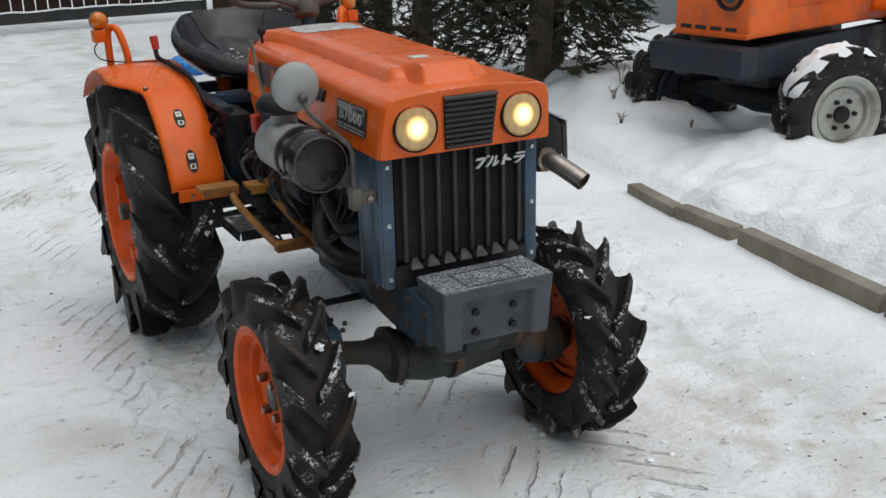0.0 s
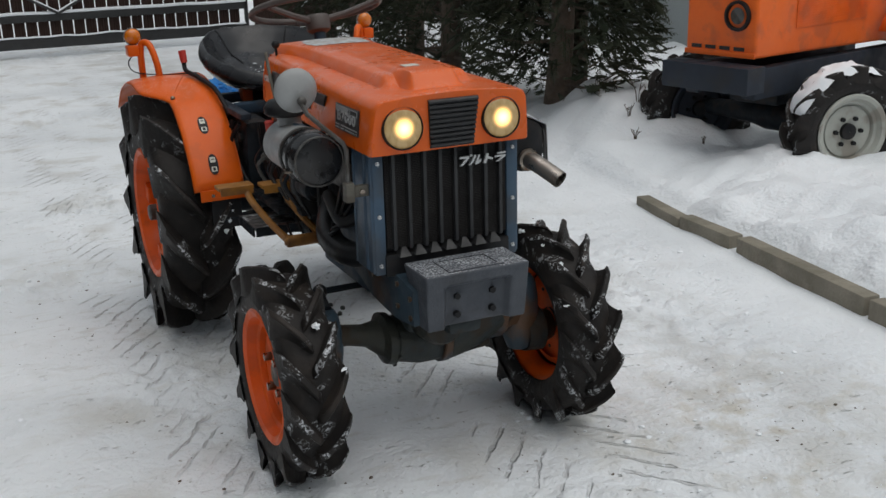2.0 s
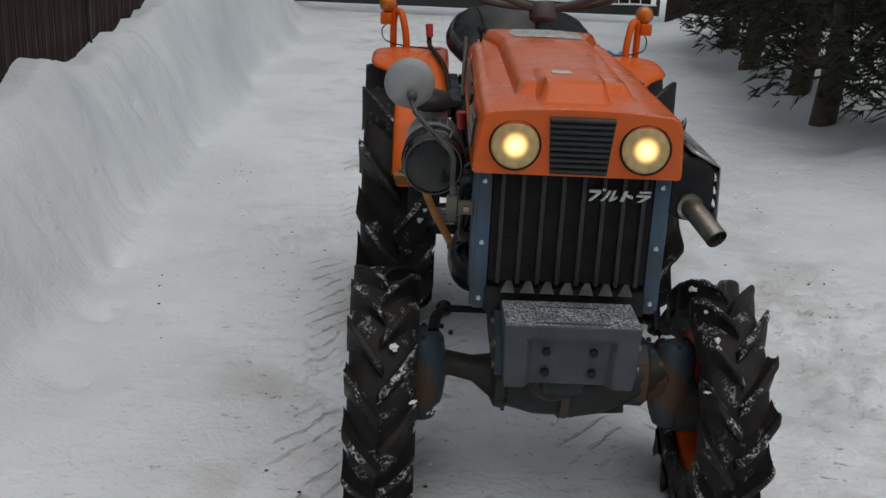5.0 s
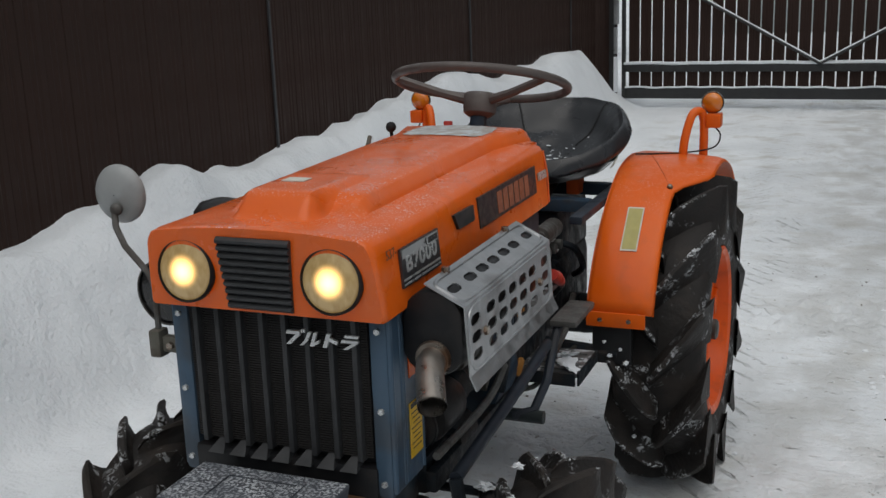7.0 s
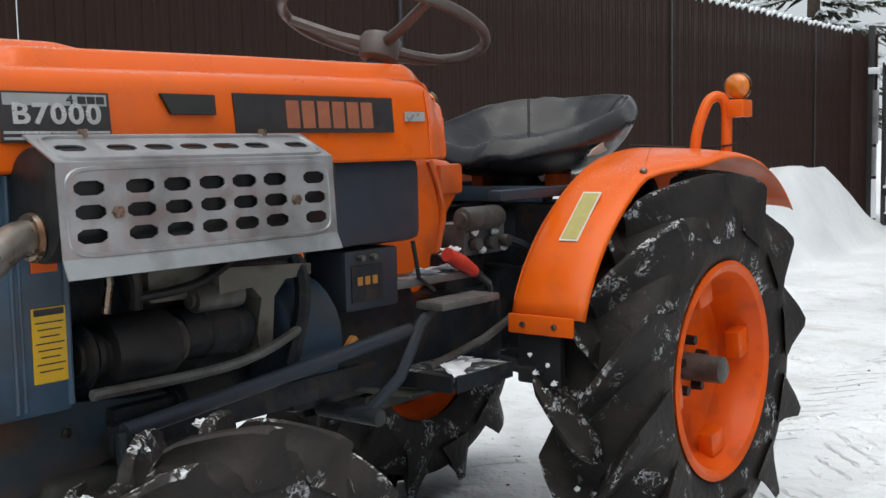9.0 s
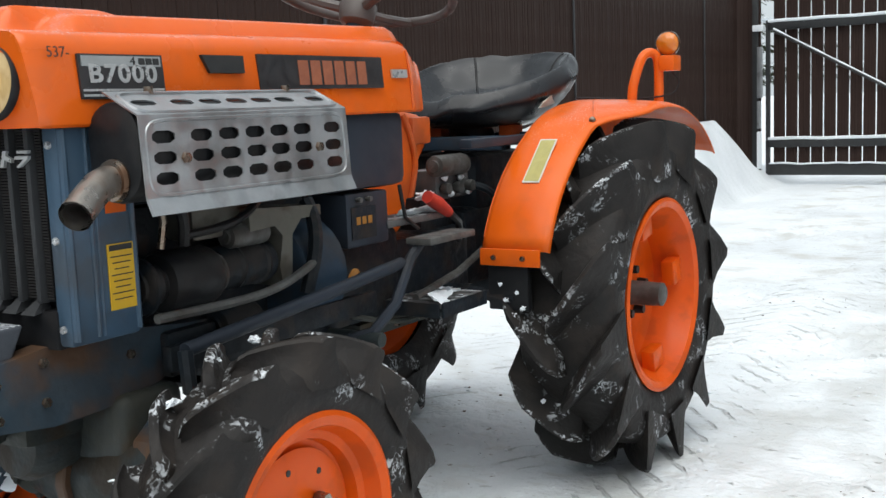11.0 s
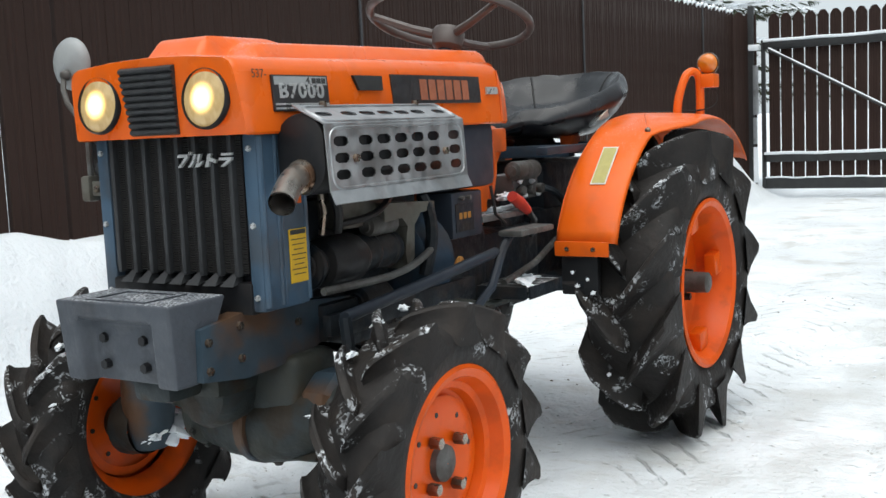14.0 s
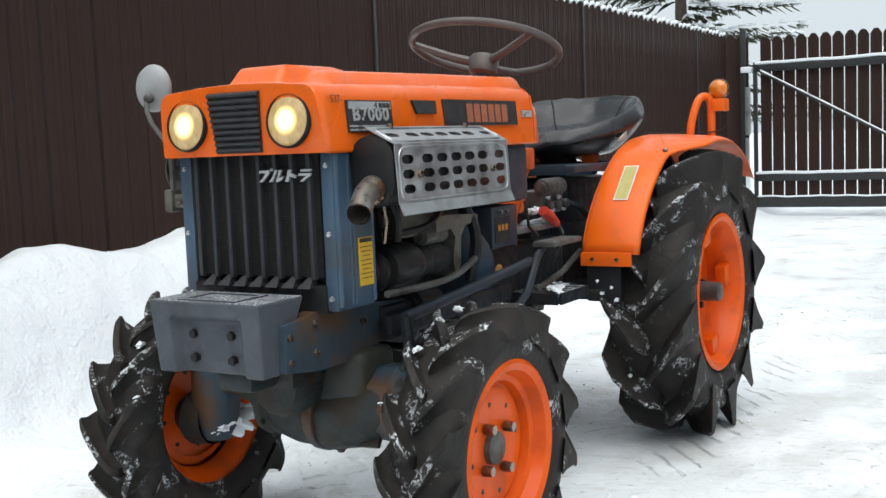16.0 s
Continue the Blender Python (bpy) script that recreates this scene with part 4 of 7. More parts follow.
for s in (-1, 1):
    bm = bmesh.new()
    ring_mesh(bm, [(-0.004, 0.0505), (0.004, 0.0500), (0.007, 0.0475), (0.002, 0.0460), (-0.004, 0.0455)], 40)
    lamp = part("headlight", bm, BLACK, hood, "round sealed-beam headlight, switched on", m=pose(s * 0.1255, -0.2345, 0.946, 0, 0, -90) @ pose(0, 0, 0, 0, -5, 0))
    bm = bmesh.new()
    bmesh.ops.create_uvsphere(bm, u_segments=32, v_segments=24, radius=1)
    bmesh.ops.delete(bm, geom=[v for v in bm.verts if v.co.z < 0.0], context="VERTS")
    for v in bm.verts:
        v.co = Vector((v.co.x * 0.0475, v.co.y * 0.0475, v.co.z * 0.011))
    part("lens", bm, GLASS, lamp, "glowing warm yellow headlight glass", m=pose(0, 0, 0, 0, 90, 0))


# -- lettering and plates on the hood's sides --
def text_part(name, body, size, material, parent, m, depth=0.0006, spacing=1.0, sx=1.0, bold=0.0):
    cu = bpy.data.curves.new(name, "FONT")
    cu.body, cu.size, cu.extrude, cu.space_character, cu.offset = body, size, depth, spacing, bold
    cu.align_x, cu.align_y = "CENTER", "CENTER"
    tmp = bpy.data.objects.new(name, cu)
    scene.collection.objects.link(tmp)
    bpy.context.view_layer.update()
    me = bpy.data.meshes.new_from_object(tmp.evaluated_get(bpy.context.evaluated_depsgraph_get()))
    bpy.data.objects.remove(tmp)
    me.materials.clear()
    me.materials.append(material)
    ob = new(name, me)
    ob.parent, ob.matrix_basis = parent, m @ Matrix.Diagonal((sx, 1, 1, 1))
    return ob


def side_frame(s, y, z):
    """A frame on the hood's side at y, z: x runs as one reads, z points out."""
    w = 0.205 - 0.013 * smoothstep(-0.2, 0.65, y) - 0.0035
    return Matrix.Translation((s * w, y, z)) @ (pose(0, 0, 0, 90, 0, 90) if s > 0 else pose(0, 0, 0, 90, 0, -90)) @ pose(0, 0, 0, -4.5, 0, 0)


def slab(name, lx, ly, material, parent, m, t=0.002, x0=0.0, y0=0.0, z0=0.0, bevel=0.0):
    bm = bmesh.new()
    box(bm, (x0 - lx / 2, y0 - ly / 2, z0), (x0 + lx / 2, y0 + ly / 2, z0 + t), bevel)
    return part(name, bm, material, parent, m=m, smooth=False)


def hood_side(s):
    f = side_frame(s, -0.087, 0.950)
    p = slab("model_plate", 0.147, 0.060, BADGE_BLACK, hood, f, 0.004)
    tagged(p, "black and silver model plate")
    slab("upper_band", 0.138, 0.014, GREY_PLASTIC, p, Matrix(), 0.001, 0, 0.0205, 0.004)
    for yy in (-0.0185, -0.0255):
        slab("stripe", 0.141, 0.003, SILVER, p, Matrix(), 0.001, 0, yy, 0.004)
    text_part("lettering", "B7000", 0.034, SILVER, p, pose(0, 0.0025, 0.0046), 0.0006, 1.12, 1.26, 0.0009)
    text_part("lettering", "4", 0.016, INK, p, pose(0.018, 0.0205, 0.0054), 0.0004, 1, 1.3)
    for k in range(3):
        slab("letter_bar", 0.011, 0.009, INK, p, Matrix(), 0.0006, 0.034 + 0.013 * k, 0.0205, 0.005)
    # vent opening
    bm = bmesh.new()
    lo = [(-0.045, 0.0135), (0.045, 0.0135), (0.045, -0.0135), (-0.030, -0.0135)]
    a = [bm.verts.new((x if s > 0 else -x, y, 0.0035)) for x, y in lo]
    b = [bm.verts.new((x if s > 0 else -x, y, -0.002)) for x, y in lo]
    bm.faces.new(a)
    for k in range(4):
        bm.faces.new((a[k], a[(k + 1) % 4], b[(k + 1) % 4], b[k]))
    part("vent", bm, INK, hood, "dark vent slot in the hood side", m=side_frame(s, 0.113, 0.969), smooth=False)
    q = slab("brand_plate", 0.338, 0.056, BADGE_BLACK, hood, side_frame(s, 0.365, 0.9585), 0.004)
    tagged(q, "long black badge with faded red block lettering")
    for k in range(6):
        slab("letter_block", 0.026, 0.041, BADGE_RED, q, Matrix(), 0.001, -0.058 + 0.0325 * k, -0.001, 0.004)
    slab("small_badge", 0.05, 0.016, SILVER, hood, side_frame(s, 0.595, 0.957), 0.004)


both(hood_side)
text_part("chalk_mark", "537-", 0.020, INK, hood, side_frame(1, -0.19, 0.981) @ pose(0, 0, 0.0006), 0.0002)

# -- radiator grille --
SCREEN = mat("dusty_wire_mesh", (0.026, 0.024, 0.023), 0.65, second=(0.017, 0.016, 0.016), scale=9, amount=0.7, spec=0.2)
radiator = box_part("radiator", (-0.160, -0.178, 0.600), (0.160, -0.09, 0.886), BLACK, tractor, 0.004, "black radiator core behind mesh")
bm = bmesh.new()
for i in range(56):
    z = 0.655 + i * 0.0041
    box(bm, (-0.158, -0.1945, z), (0.158, -0.192, z + 0.0024))
part("mesh_screen", bm, SCREEN, radiator, "fine dusty black wire mesh", smooth=False)
for k in range(8):
    x = -0.140 + 0.040 * k
    bm = bmesh.new()
    box(bm, (x - 0.0048, -0.2055, 0.650), (x + 0.0048, -0.18, 0.888), 0.003)
    part("grille_bar", bm, MATT_BLACK, radiator)
    if k < 7:
        bm = bmesh.new()
        xa, xb = x + 0.006, x + 0.036
        v = [bm.verts.new(c) for c in ((xa, -0.183, 0.640), (xb, -0.183, 0.640), ((xa + xb) / 2 + 0.006, -0.183, 0.664), (xa, -0.212, 0.634), (xb, -0.212, 0.634))]
        for fc in ((0, 1, 2), (3, 2, 4), (0, 2, 3), (1, 4, 2), (0, 3, 4, 1)):
            bm.faces.new([v[i] for i in fc])
        part("grille_foot", bm, MATT_BLACK, radiator, smooth=False)
box_part("lower_panel", (-0.165, -0.20, 0.585), (0.165, -0.12, 0.640), BLACK, tractor, 0.006, "black panel under the radiator")
# silver emblem: four slanted characters
MARKS = (((0, 1), (0.76, 1), (0.86, 0.76), (0.45, 0), (0.2, 0), (0.58, 0.76), (0, 0.76)), ((0.82, 1.16), (0.90, 1.16), (0.96, 0.92), (0.88, 0.92)), ((0.95, 1.16), (1.03, 1.16), (1.09, 0.92), (1.01, 0.92)),
         ((0.16, 1), (0.36, 1), (0.30, 0.40), (0.10, 0), (-0.10, 0), (0.11, 0.42)), ((0.5, 1), (0.7, 1), (0.7, 0.30), (0.96, 0.50), (0.96, 0.24), (0.68, 0), (0.5, 0)),
         ((0.15, 1), (0.4, 1), (0.4, 0.72), (0.9, 0.5), (0.9, 0.28), (0.4, 0.48), (0.4, 0), (0.15, 0)),
         ((0.1, 1.02), (0.88, 1.02), (0.88, 0.84), (0.1, 0.84)), ((0, 0.68), (0.95, 0.68), (0.97, 0.50), (0.48, 0), (0.22, 0), (0.66, 0.48), (0, 0.48)))
for k, mark in zip((0, 0, 0, 1, 1, 2, 3, 3), MARKS):
    bm = bmesh.new()
    base = [bm.verts.new((0.026 + 0.032 * k + 0.029 * u + (w - 0.5) * 0.008, -0.206, 0.834 + 0.022 * w)) for u, w in mark]
    r = bmesh.ops.extrude_face_region(bm, geom=[bm.faces.new(base)])
    bmesh.ops.translate(bm, verts=[v for v in r["geom"] if isinstance(v, bmesh.types.BMVert)], vec=(0, -0.005, 0))
    part("emblem_mark", bm, SILVER, radiator, smooth=False)


def radiator_side(s):
    bm = bmesh.new()
    box(bm, (s * 0.160, -0.196, 0.590), (s * 0.190, -0.075, 0.888), 0.008)
    p = part("side_panel", bm, BLUE_PANEL, tractor, "blue-grey painted radiator side panel")
    for z in (0.615, 0.735, 0.862):
        bolt(p, (s * 0.176, -0.198, z), "y", 0.0055, 0.005, SILVER)
    for y, r in ((-0.186, 0.006), (-0.150, 0.004), (-0.140, 0.003), (-0.079, 0.005)):
        tube_part("rib", [(s * 0.189, y, 0.598), (s * 0.189, y, 0.882)], r, BLUE_PANEL, p, segs=8)


both(radiator_side)
lab = box_part("warning_label", (0.1905, -0.128, 0.630), (0.1920, -0.082, 0.722), LABEL_YELLOW, tractor, 0.0, "yellow warning label with a dark printed head")
slab("label_head", 0.040, 0.008, INK, lab, Matrix.Translation((0.1920, -0.105, 0.7165)) @ pose(0, 0, 0, 90, 0, 90), 0.0006)
for k in range(8):
    slab("print_line", 0.038 - 0.006 * (k % 3), 0.0016, INK, lab, Matrix.Translation((0.1920, -0.105, 0.704 - 0.0085 * k)) @ pose(0, 0, 0, 90, 0, 90), 0.0005)
box_part("orange_label", (0.1905, -0.125, 0.765), (0.1920, -0.09, 0.80), ORANGE, tractor, 0.0, "small orange label")

# -- front weight: a casting with a recess that opens downwards --
bm = bmesh.new()
xs, zs = (-0.133, -0.090, -0.076, 0.076, 0.090, 0.133), (0.625, 0.597, 0.587, 0.487)


def weight_point(x, z, deep):
    lean = (0.625 - z) / 0.138
    return Vector((x * (1 - 0.045 * lean), -0.357 + 0.012 * lean + (0.022 if deep else 0.0), z))


grid = [[bm.verts.new(weight_point(x, z, abs(x) < 0.08 and z < 0.59)) for x in xs] for z in zs]
for p, q in zip(grid, grid[1:]):
    for k in range(5):
        bm.faces.new((p[k], p[k + 1], q[k + 1], q[k]))
back = [bm.verts.new(co) for co in ((-0.133, -0.226, 0.625), (0.133, -0.226, 0.625), (0.127, -0.290, 0.487), (-0.127, -0.290, 0.487))]
bm.faces.new(grid[0] + [back[1], back[0]])
bm.faces.new(grid[3] + [back[2], back[3]])
bm.faces.new(back)
bm.faces.new([row[0] for row in grid] + [back[3], back[0]])
bm.faces.new([row[5] for row in grid] + [back[2], back[1]])
weight = part("front_weight", bm, WEIGHT, tractor, "grey cast-iron front weight, frosted on top", smooth=False)
soft_edge = weight.modifiers.new("edge", "BEVEL")
soft_edge.width, soft_edge.segments, soft_edge.limit_method, soft_edge.angle_limit = 0.006, 3, "ANGLE", radians(25)
for x in (-0.046, 0.046):
    for z in (0.516, 0.561):
        bolt(weight, (x, -0.331, z), "y", 0.009, 0.012, BLACK)
for ya, yb, xa, xb in ((-0.345, -0.335, -0.07, 0.07), (-0.262, -0.252, -0.07, 0.07), (-0.334, -0.263, -0.07, -0.06), (-0.334, -0.263, 0.06, 0.07)):
    box_part("raised_edge", (xa, ya, 0.6245), (xb, yb, 0.6275), WEIGHT, weight, 0.0)

# -- chassis, axles and engine --
def drum(name, at, r, x0, x1, material, parent, axis="y", label="", segs=24):
    """A turned drum about the y, x or z axis between x0 and x1."""
    bm = bmesh.new()
    ring_mesh(bm, [(x0, 0.001), (x0, r * 0.55), (x0 + 0.004, r * 0.6), (x0 + 0.006, r * 0.93), (x0 + 0.012, r), (x1 - 0.008, r), (x1, r * 0.93), (x1, 0.001)], segs)
    return part(name, bm, material, parent, label, m=(Matrix() if parent is tractor else parent.matrix_basis.inverted()) @ Matrix.Translation(at) @ (pose(0, 0, 0, 0, 0, 90) if axis == "y" else Matrix() if axis == "x" else pose(0, 0, 0, 0, -90, 0)))


def snow_clump(parent, at, r, seed, flat=0.6, name="snow_dab"):
    """A ragged lump of caught snow."""
    bm = bmesh.new()
    bmesh.ops.create_icosphere(bm, subdivisions=3, radius=1)
    for v in bm.verts:
        c = v.co.copy()
        k = 0.75 + 0.75 * noise.noise(c * 1.7 + Vector((seed, 0, 0))) + 0.35 * noise.noise(c * 4.5 + Vector((0, seed, 0)))
        v.co = Vector((c.x * k, c.y * k * 1.2, c.z * k * flat)) * r
    return part(name, bm, SNOW_PURE, parent, m=pose(*at, 20 * math.sin(seed), 25 * math.cos(seed * 2.1), seed * 70))


def chassis_rail(s):
    bm = bmesh.new()
    lo, hi = [], []
    for y, za, zb in ((-0.300, 0.492, 0.578), (-0.20, 0.478, 0.590), (-0.12, 0.480, 0.592), (-0.04, 0.487, 0.585), (0.05, 0.515, 0.575), (0.16, 0.53, 0.57)):
        lo.append([bm.verts.new((s * x, y, za)) for x in (0.108, 0.142)])
        hi.append([bm.verts.new((s * x, y, zb)) for x in (0.108, 0.142)])
    for k in range(5):
        bm.faces.new((lo[k][0], lo[k][1], lo[k + 1][1], lo[k + 1][0]))
        bm.faces.new((hi[k][0], hi[k][1], hi[k + 1][1], hi[k + 1][0]))
        for e in (0, 1):
            bm.faces.new((lo[k][e], lo[k + 1][e], hi[k + 1][e], hi[k][e]))
    for k in (0, 5):
        bm.faces.new((lo[k][0], lo[k][1], hi[k][1], hi[k][0]))
    p = part("chassis_rail", bm, BLUE_RUST, tractor, "blue chassis rail with rust stains", smooth=False)
    for y, z in ((-0.285, 0.555), (-0.285, 0.508), (-0.21, 0.515), (-0.21, 0.570), (-0.06, 0.55), (0.05, 0.545)):
        bolt(p, (s * 0.144, y, z), "x", 0.0075, 0.007, CHROME)


both(chassis_rail)
box_part("cross_member", (-0.108, -0.285, 0.495), (0.108, -0.20, 0.575), BLUE_RUST, tractor, 0.01)
# front axle casting, rising towards the wheels
def axle_rise(x):
    return 0.22 * max(0.0, min(abs(x), 0.24) - 0.05)


bm = bmesh.new()
prof = [(-0.30, 0.042), (-0.27, 0.040), (-0.22, 0.032), (-0.17, 0.034), (-0.13, 0.050), (-0.12, 0.072), (-0.10, 0.074), (-0.09, 0.064), (-0.03, 0.072), (0.03, 0.074), (0.035, 0.080), (0.055, 0.080), (0.06, 0.080), (0.12, 0.082), (0.18, 0.080), (0.23, 0.066), (0.27, 0.052), (0.30, 0.042)]
ring_mesh(bm, prof, 28)
for v in bm.verts:
    v.co.z = v.co.z * 0.84 - (0.012 if abs(v.co.x) < 0.15 and v.co.z < -0.03 else 0.0) + axle_rise(v.co.x)
front_axle = part("front_axle", bm, GREASE, tractor, "greasy cast front axle housing", m=pose(0, -0.03, 0.352))
for x in (-0.11, 0.045):
    for k in range(8):
        a = radians(45 * k + 20)
        bolt(front_axle, (x + 0.012, 0.073 * math.cos(a), 0.062 * math.sin(a)), "x", 0.006, 0.008, GREASE)
bm = bmesh.new()
ring_mesh(bm, [(0.024, 0.07), (0.024, 0.090), (0.027, 0.093), (0.043, 0.093), (0.046, 0.090), (0.046, 0.07)], 20)
for v in bm.verts:
    v.co.z *= 0.86
part("flange", bm, BLUE_RUST, front_axle, "blue bolted flange with rust stains")
for a in (-78, -40, 40, 150):
    c, sn = math.cos(radians(a)), math.sin(radians(a))
    bm = bmesh.new()
    box(bm, (0.05, -0.006, 0.055), (0.175, 0.006, 0.080), 0.003)
    for v in bm.verts:
        v.co.z += 0.004 - 0.06 * max(0.0, v.co.x - 0.07)
    part("web", bm, GREASE, front_axle, m=pose(0, 0, axle_rise(0.11), a, 0, 0))
bm = bmesh.new()
ring_mesh(bm, [(0.155, 0.03), (0.16, 0.066), (0.172, 0.074), (0.215, 0.076), (0.225, 0.064), (0.26, 0.060)], 10)
for v in bm.verts:
    v.co.z = v.co.z * 1.05 + axle_rise(0.2)
part("gear_case", bm, BLUE_RUST, front_axle, "oily blue bevel gear case at the axle end", smooth=False)
drum("drain_plug", (0.06, -0.04, 0.286), 0.014, -0.016, 0.004, GREY_METAL, front_axle, "z", segs=8)
bm = bmesh.new()
ring_mesh(bm, [(-0.055, 0.001), (-0.055, 0.055), (-0.04, 0.066), (0.035, 0.070), (0.05, 0.060), (0.05, 0.001)], 22)
part("axle_pivot", bm, GREASE, tractor, "rusty cast axle pivot", m=pose(0, -0.115, 0.43, 0, 0, 90))
box_part("axle_bracket", (-0.075, -0.20, 0.43), (0.075, 0.03, 0.50), GREASE, tractor, 0.02, "dirty cast axle bracket")
box_part("axle_saddle", (-0.075, -0.10, 0.385), (0.165, 0.022, 0.494), GREASE, tractor, 0.022, "rusty cast saddle over the front axle", segs=3)
bm = bmesh.new()
box(bm, (-0.045, -0.285, 0.44), (0.045, -0.20, 0.49), 0.018)
part("tow_bracket", bm, GREASE, tractor, "dark cast bracket under the weight")


def knuckle(s):
    bm = bmesh.new()
    ring_mesh(bm, [(-0.105, 0.001), (-0.105, 0.036), (-0.09, 0.046), (-0.05, 0.052), (0.0, 0.054), (0.05, 0.048), (0.08, 0.040), (0.10, 0.032), (0.105, 0.001)], 22)
    part("kingpin_housing", bm, BLUE_RUST, tractor, "oily cast kingpin housing", m=pose(s * 0.282, -0.035, 0.362, 0, 90, 0))
    for k in range(6):
        a = radians(60 * k)
        bolt(tractor, (s * 0.262 + 0.040 * math.cos(a), -0.035 + 0.040 * math.sin(a), 0.466), "z", 0.006, 0.008, GREASE)
    arm = tube_part("steering_arm", [(s * 0.262, -0.035, 0.465), (s * 0.255, 0.03, 0.475), (s * 0.235, 0.10, 0.465)], 0.013, ENGINE, tractor, segs=8)
    bm = bmesh.new()
    bmesh.ops.create_uvsphere(bm, u_segments=12, v_segments=8, radius=0.02)
    part("ball_joint", bm, ENGINE, arm, m=pose(s * 0.235, 0.10, 0.468))
    bm = bmesh.new()
    ring_mesh(bm, [(0.0, 0.060), (0.05, 0.066), (0.06, 0.050), (0.09, 0.040)], 20)
    part("axle_stub", bm, GREASE, tractor, m=pose(s * 0.29, -0.03, 0.306, 0, 0, 0) @ (Matrix() if s > 0 else Matrix.Diagonal((-1, 1, 1, 1))))


both(knuckle)
tube_part("tie_rod", [(-0.235, 0.10, 0.468), (0.235, 0.10, 0.468)], 0.009, ENGINE, tractor, "straight steel tie rod", segs=8)
tube_part("drag_link", [(0.225, -0.03, 0.556), (0.222, 0.25, 0.578), (0.215, 0.54, 0.602)], 0.0115, TANK_GREY, tractor, "long dark blue steering link", segs=10)
tube_part("link_end", [(0.225, -0.03, 0.556), (0.235, -0.035, 0.50), (0.235, 0.0, 0.475)], 0.012, ENGINE, tractor, segs=8)
tube_part("side_link", [(0.205, -0.06, 0.606), (0.205, 0.12, 0.604), (0.205, 0.22, 0.614), (0.20, 0.31, 0.640)], 0.0075, GREY_METAL, tractor, "thin bright control rod", segs=8, smooth_line=True)
box_part("side_beam", (0.165, -0.02, 0.515), (0.185, 0.50, 0.555), ENGINE, tractor, 0.006)

engine = box_part("engine_block", (-0.105, -0.06, 0.485), (0.105, 0.40, 0.76), ENGINE, tractor, 0.015, "oily dark engine block")
box_part("cylinder_head", (-0.10, -0.05, 0.76), (0.10, 0.36, 0.87), ENGINE, engine, 0.012)
box_part("oil_pan", (-0.06, 0.04, 0.440), (0.05, 0.30, 0.49), ENGINE, engine, 0.02)


# left side of the engine
drum("fan_pulley", (0.08, -0.065, 0.70), 0.060, 0.0, 0.03, BLACK, tractor, "y", "black fan pulley")
alt = drum("alternator", (0.160, -0.02, 0.648), 0.047, 0.0, 0.105, BLACK, tractor, "y", "black alternator with a fan pulley")
drum("pulley", (0.160, -0.058, 0.648), 0.044, 0.0, 0.014, ENGINE, alt, "y")
drum("pulley", (0.160, -0.040, 0.648), 0.032, 0.0, 0.020, BLACK, alt, "y")
drum("end_cap", (0.165, 0.083, 0.648), 0.034, 0.0, 0.018, GREY_METAL, alt, "y", "grey alternator end cap")
for k in range(2):
    tube_part("belt", [(0.150 - 0.06 * k, -0.052, 0.68 + 0.02 * k), (0.10 - 0.06 * k, -0.052, 0.75)], 0.005, BLACK, tractor, segs=6)
st = drum("starter_motor", (0.150, 0.105, 0.650), 0.036, 0.0, 0.125, ENGINE, tractor, "y", "black starter motor with bands")
for y in (0.135, 0.195):
    drum("band", (0.150, y, 0.650), 0.0385, 0.0, 0.02, BLACK, st, "y")
drum("solenoid", (0.165, 0.125, 0.700), 0.020, 0.0, 0.09, GREY_METAL, st, "y")
# pale cast bracket: an upright web with a shelf
bm = bmesh.new()
outline = [(0.165, 0.742), (0.345, 0.732), (0.345, 0.715), (0.292, 0.713), (0.268, 0.690), (0.262, 0.625), (0.238, 0.605), (0.232, 0.640), (0.243, 0.690), (0.225, 0.708), (0.165, 0.705)]
front = [bm.verts.new((0.185, y, z)) for y, z in outline]
r = bmesh.ops.extrude_face_region(bm, geom=[bm.faces.new(front)])
bmesh.ops.translate(bm, verts=[v for v in r["geom"] if isinstance(v, bmesh.types.BMVert)], vec=(-0.07, 0, 0))
part("mounting_bracket", bm, PALE_CAST, tractor, "pale cast aluminium mounting bracket", smooth=False)
pump = box_part("injection_pump", (0.10, 0.06, 0.700), (0.165, 0.20, 0.770), PALE_CAST, tractor, 0.012, "dirty cast injection pump")
for y in (0.075, 0.125, 0.175):
    drum("outlet", (0.14, y, 0.765), 0.013, 0.0, 0.03, GREY_METAL, pump, "z")
for i, y in enumerate((0.02, 0.075, 0.125, 0.175)):
    tube_part("pipe", [(0.10, y, 0.86), (0.145, y - 0.01, 0.84), (0.15, y, 0.80), (0.14, y, 0.78)], 0.005 + 0.003 * (i % 2), (CHROME, ENGINE)[i % 2], tractor, segs=7, smooth_line=True)
drum("bell_housing", (0.092, 0.283, 0.606), 0.102, 0.0, 0.125, BLUE, tractor, "y", "blue rounded clutch bell housing")
bm = bmesh.new()
tube(bm, bend([(0.19, 0.29, 0.585), (0.197, 0.31, 0.655), (0.185, 0.325, 0.705), (0.165, 0.33, 0.74)]), 0.013, 8)
part("housing_rim", bm, ENGINE, tractor)
box_part("lower_bracket", (0.12, 0.0, 0.50), (0.160, 0.16, 0.57), ENGINE, tractor, 0.008)
drum("oil_filter", (0.150, 0.10, 0.555), 0.036, 0.0, 0.09, ENGINE, tractor, "y", "dark oil filter")
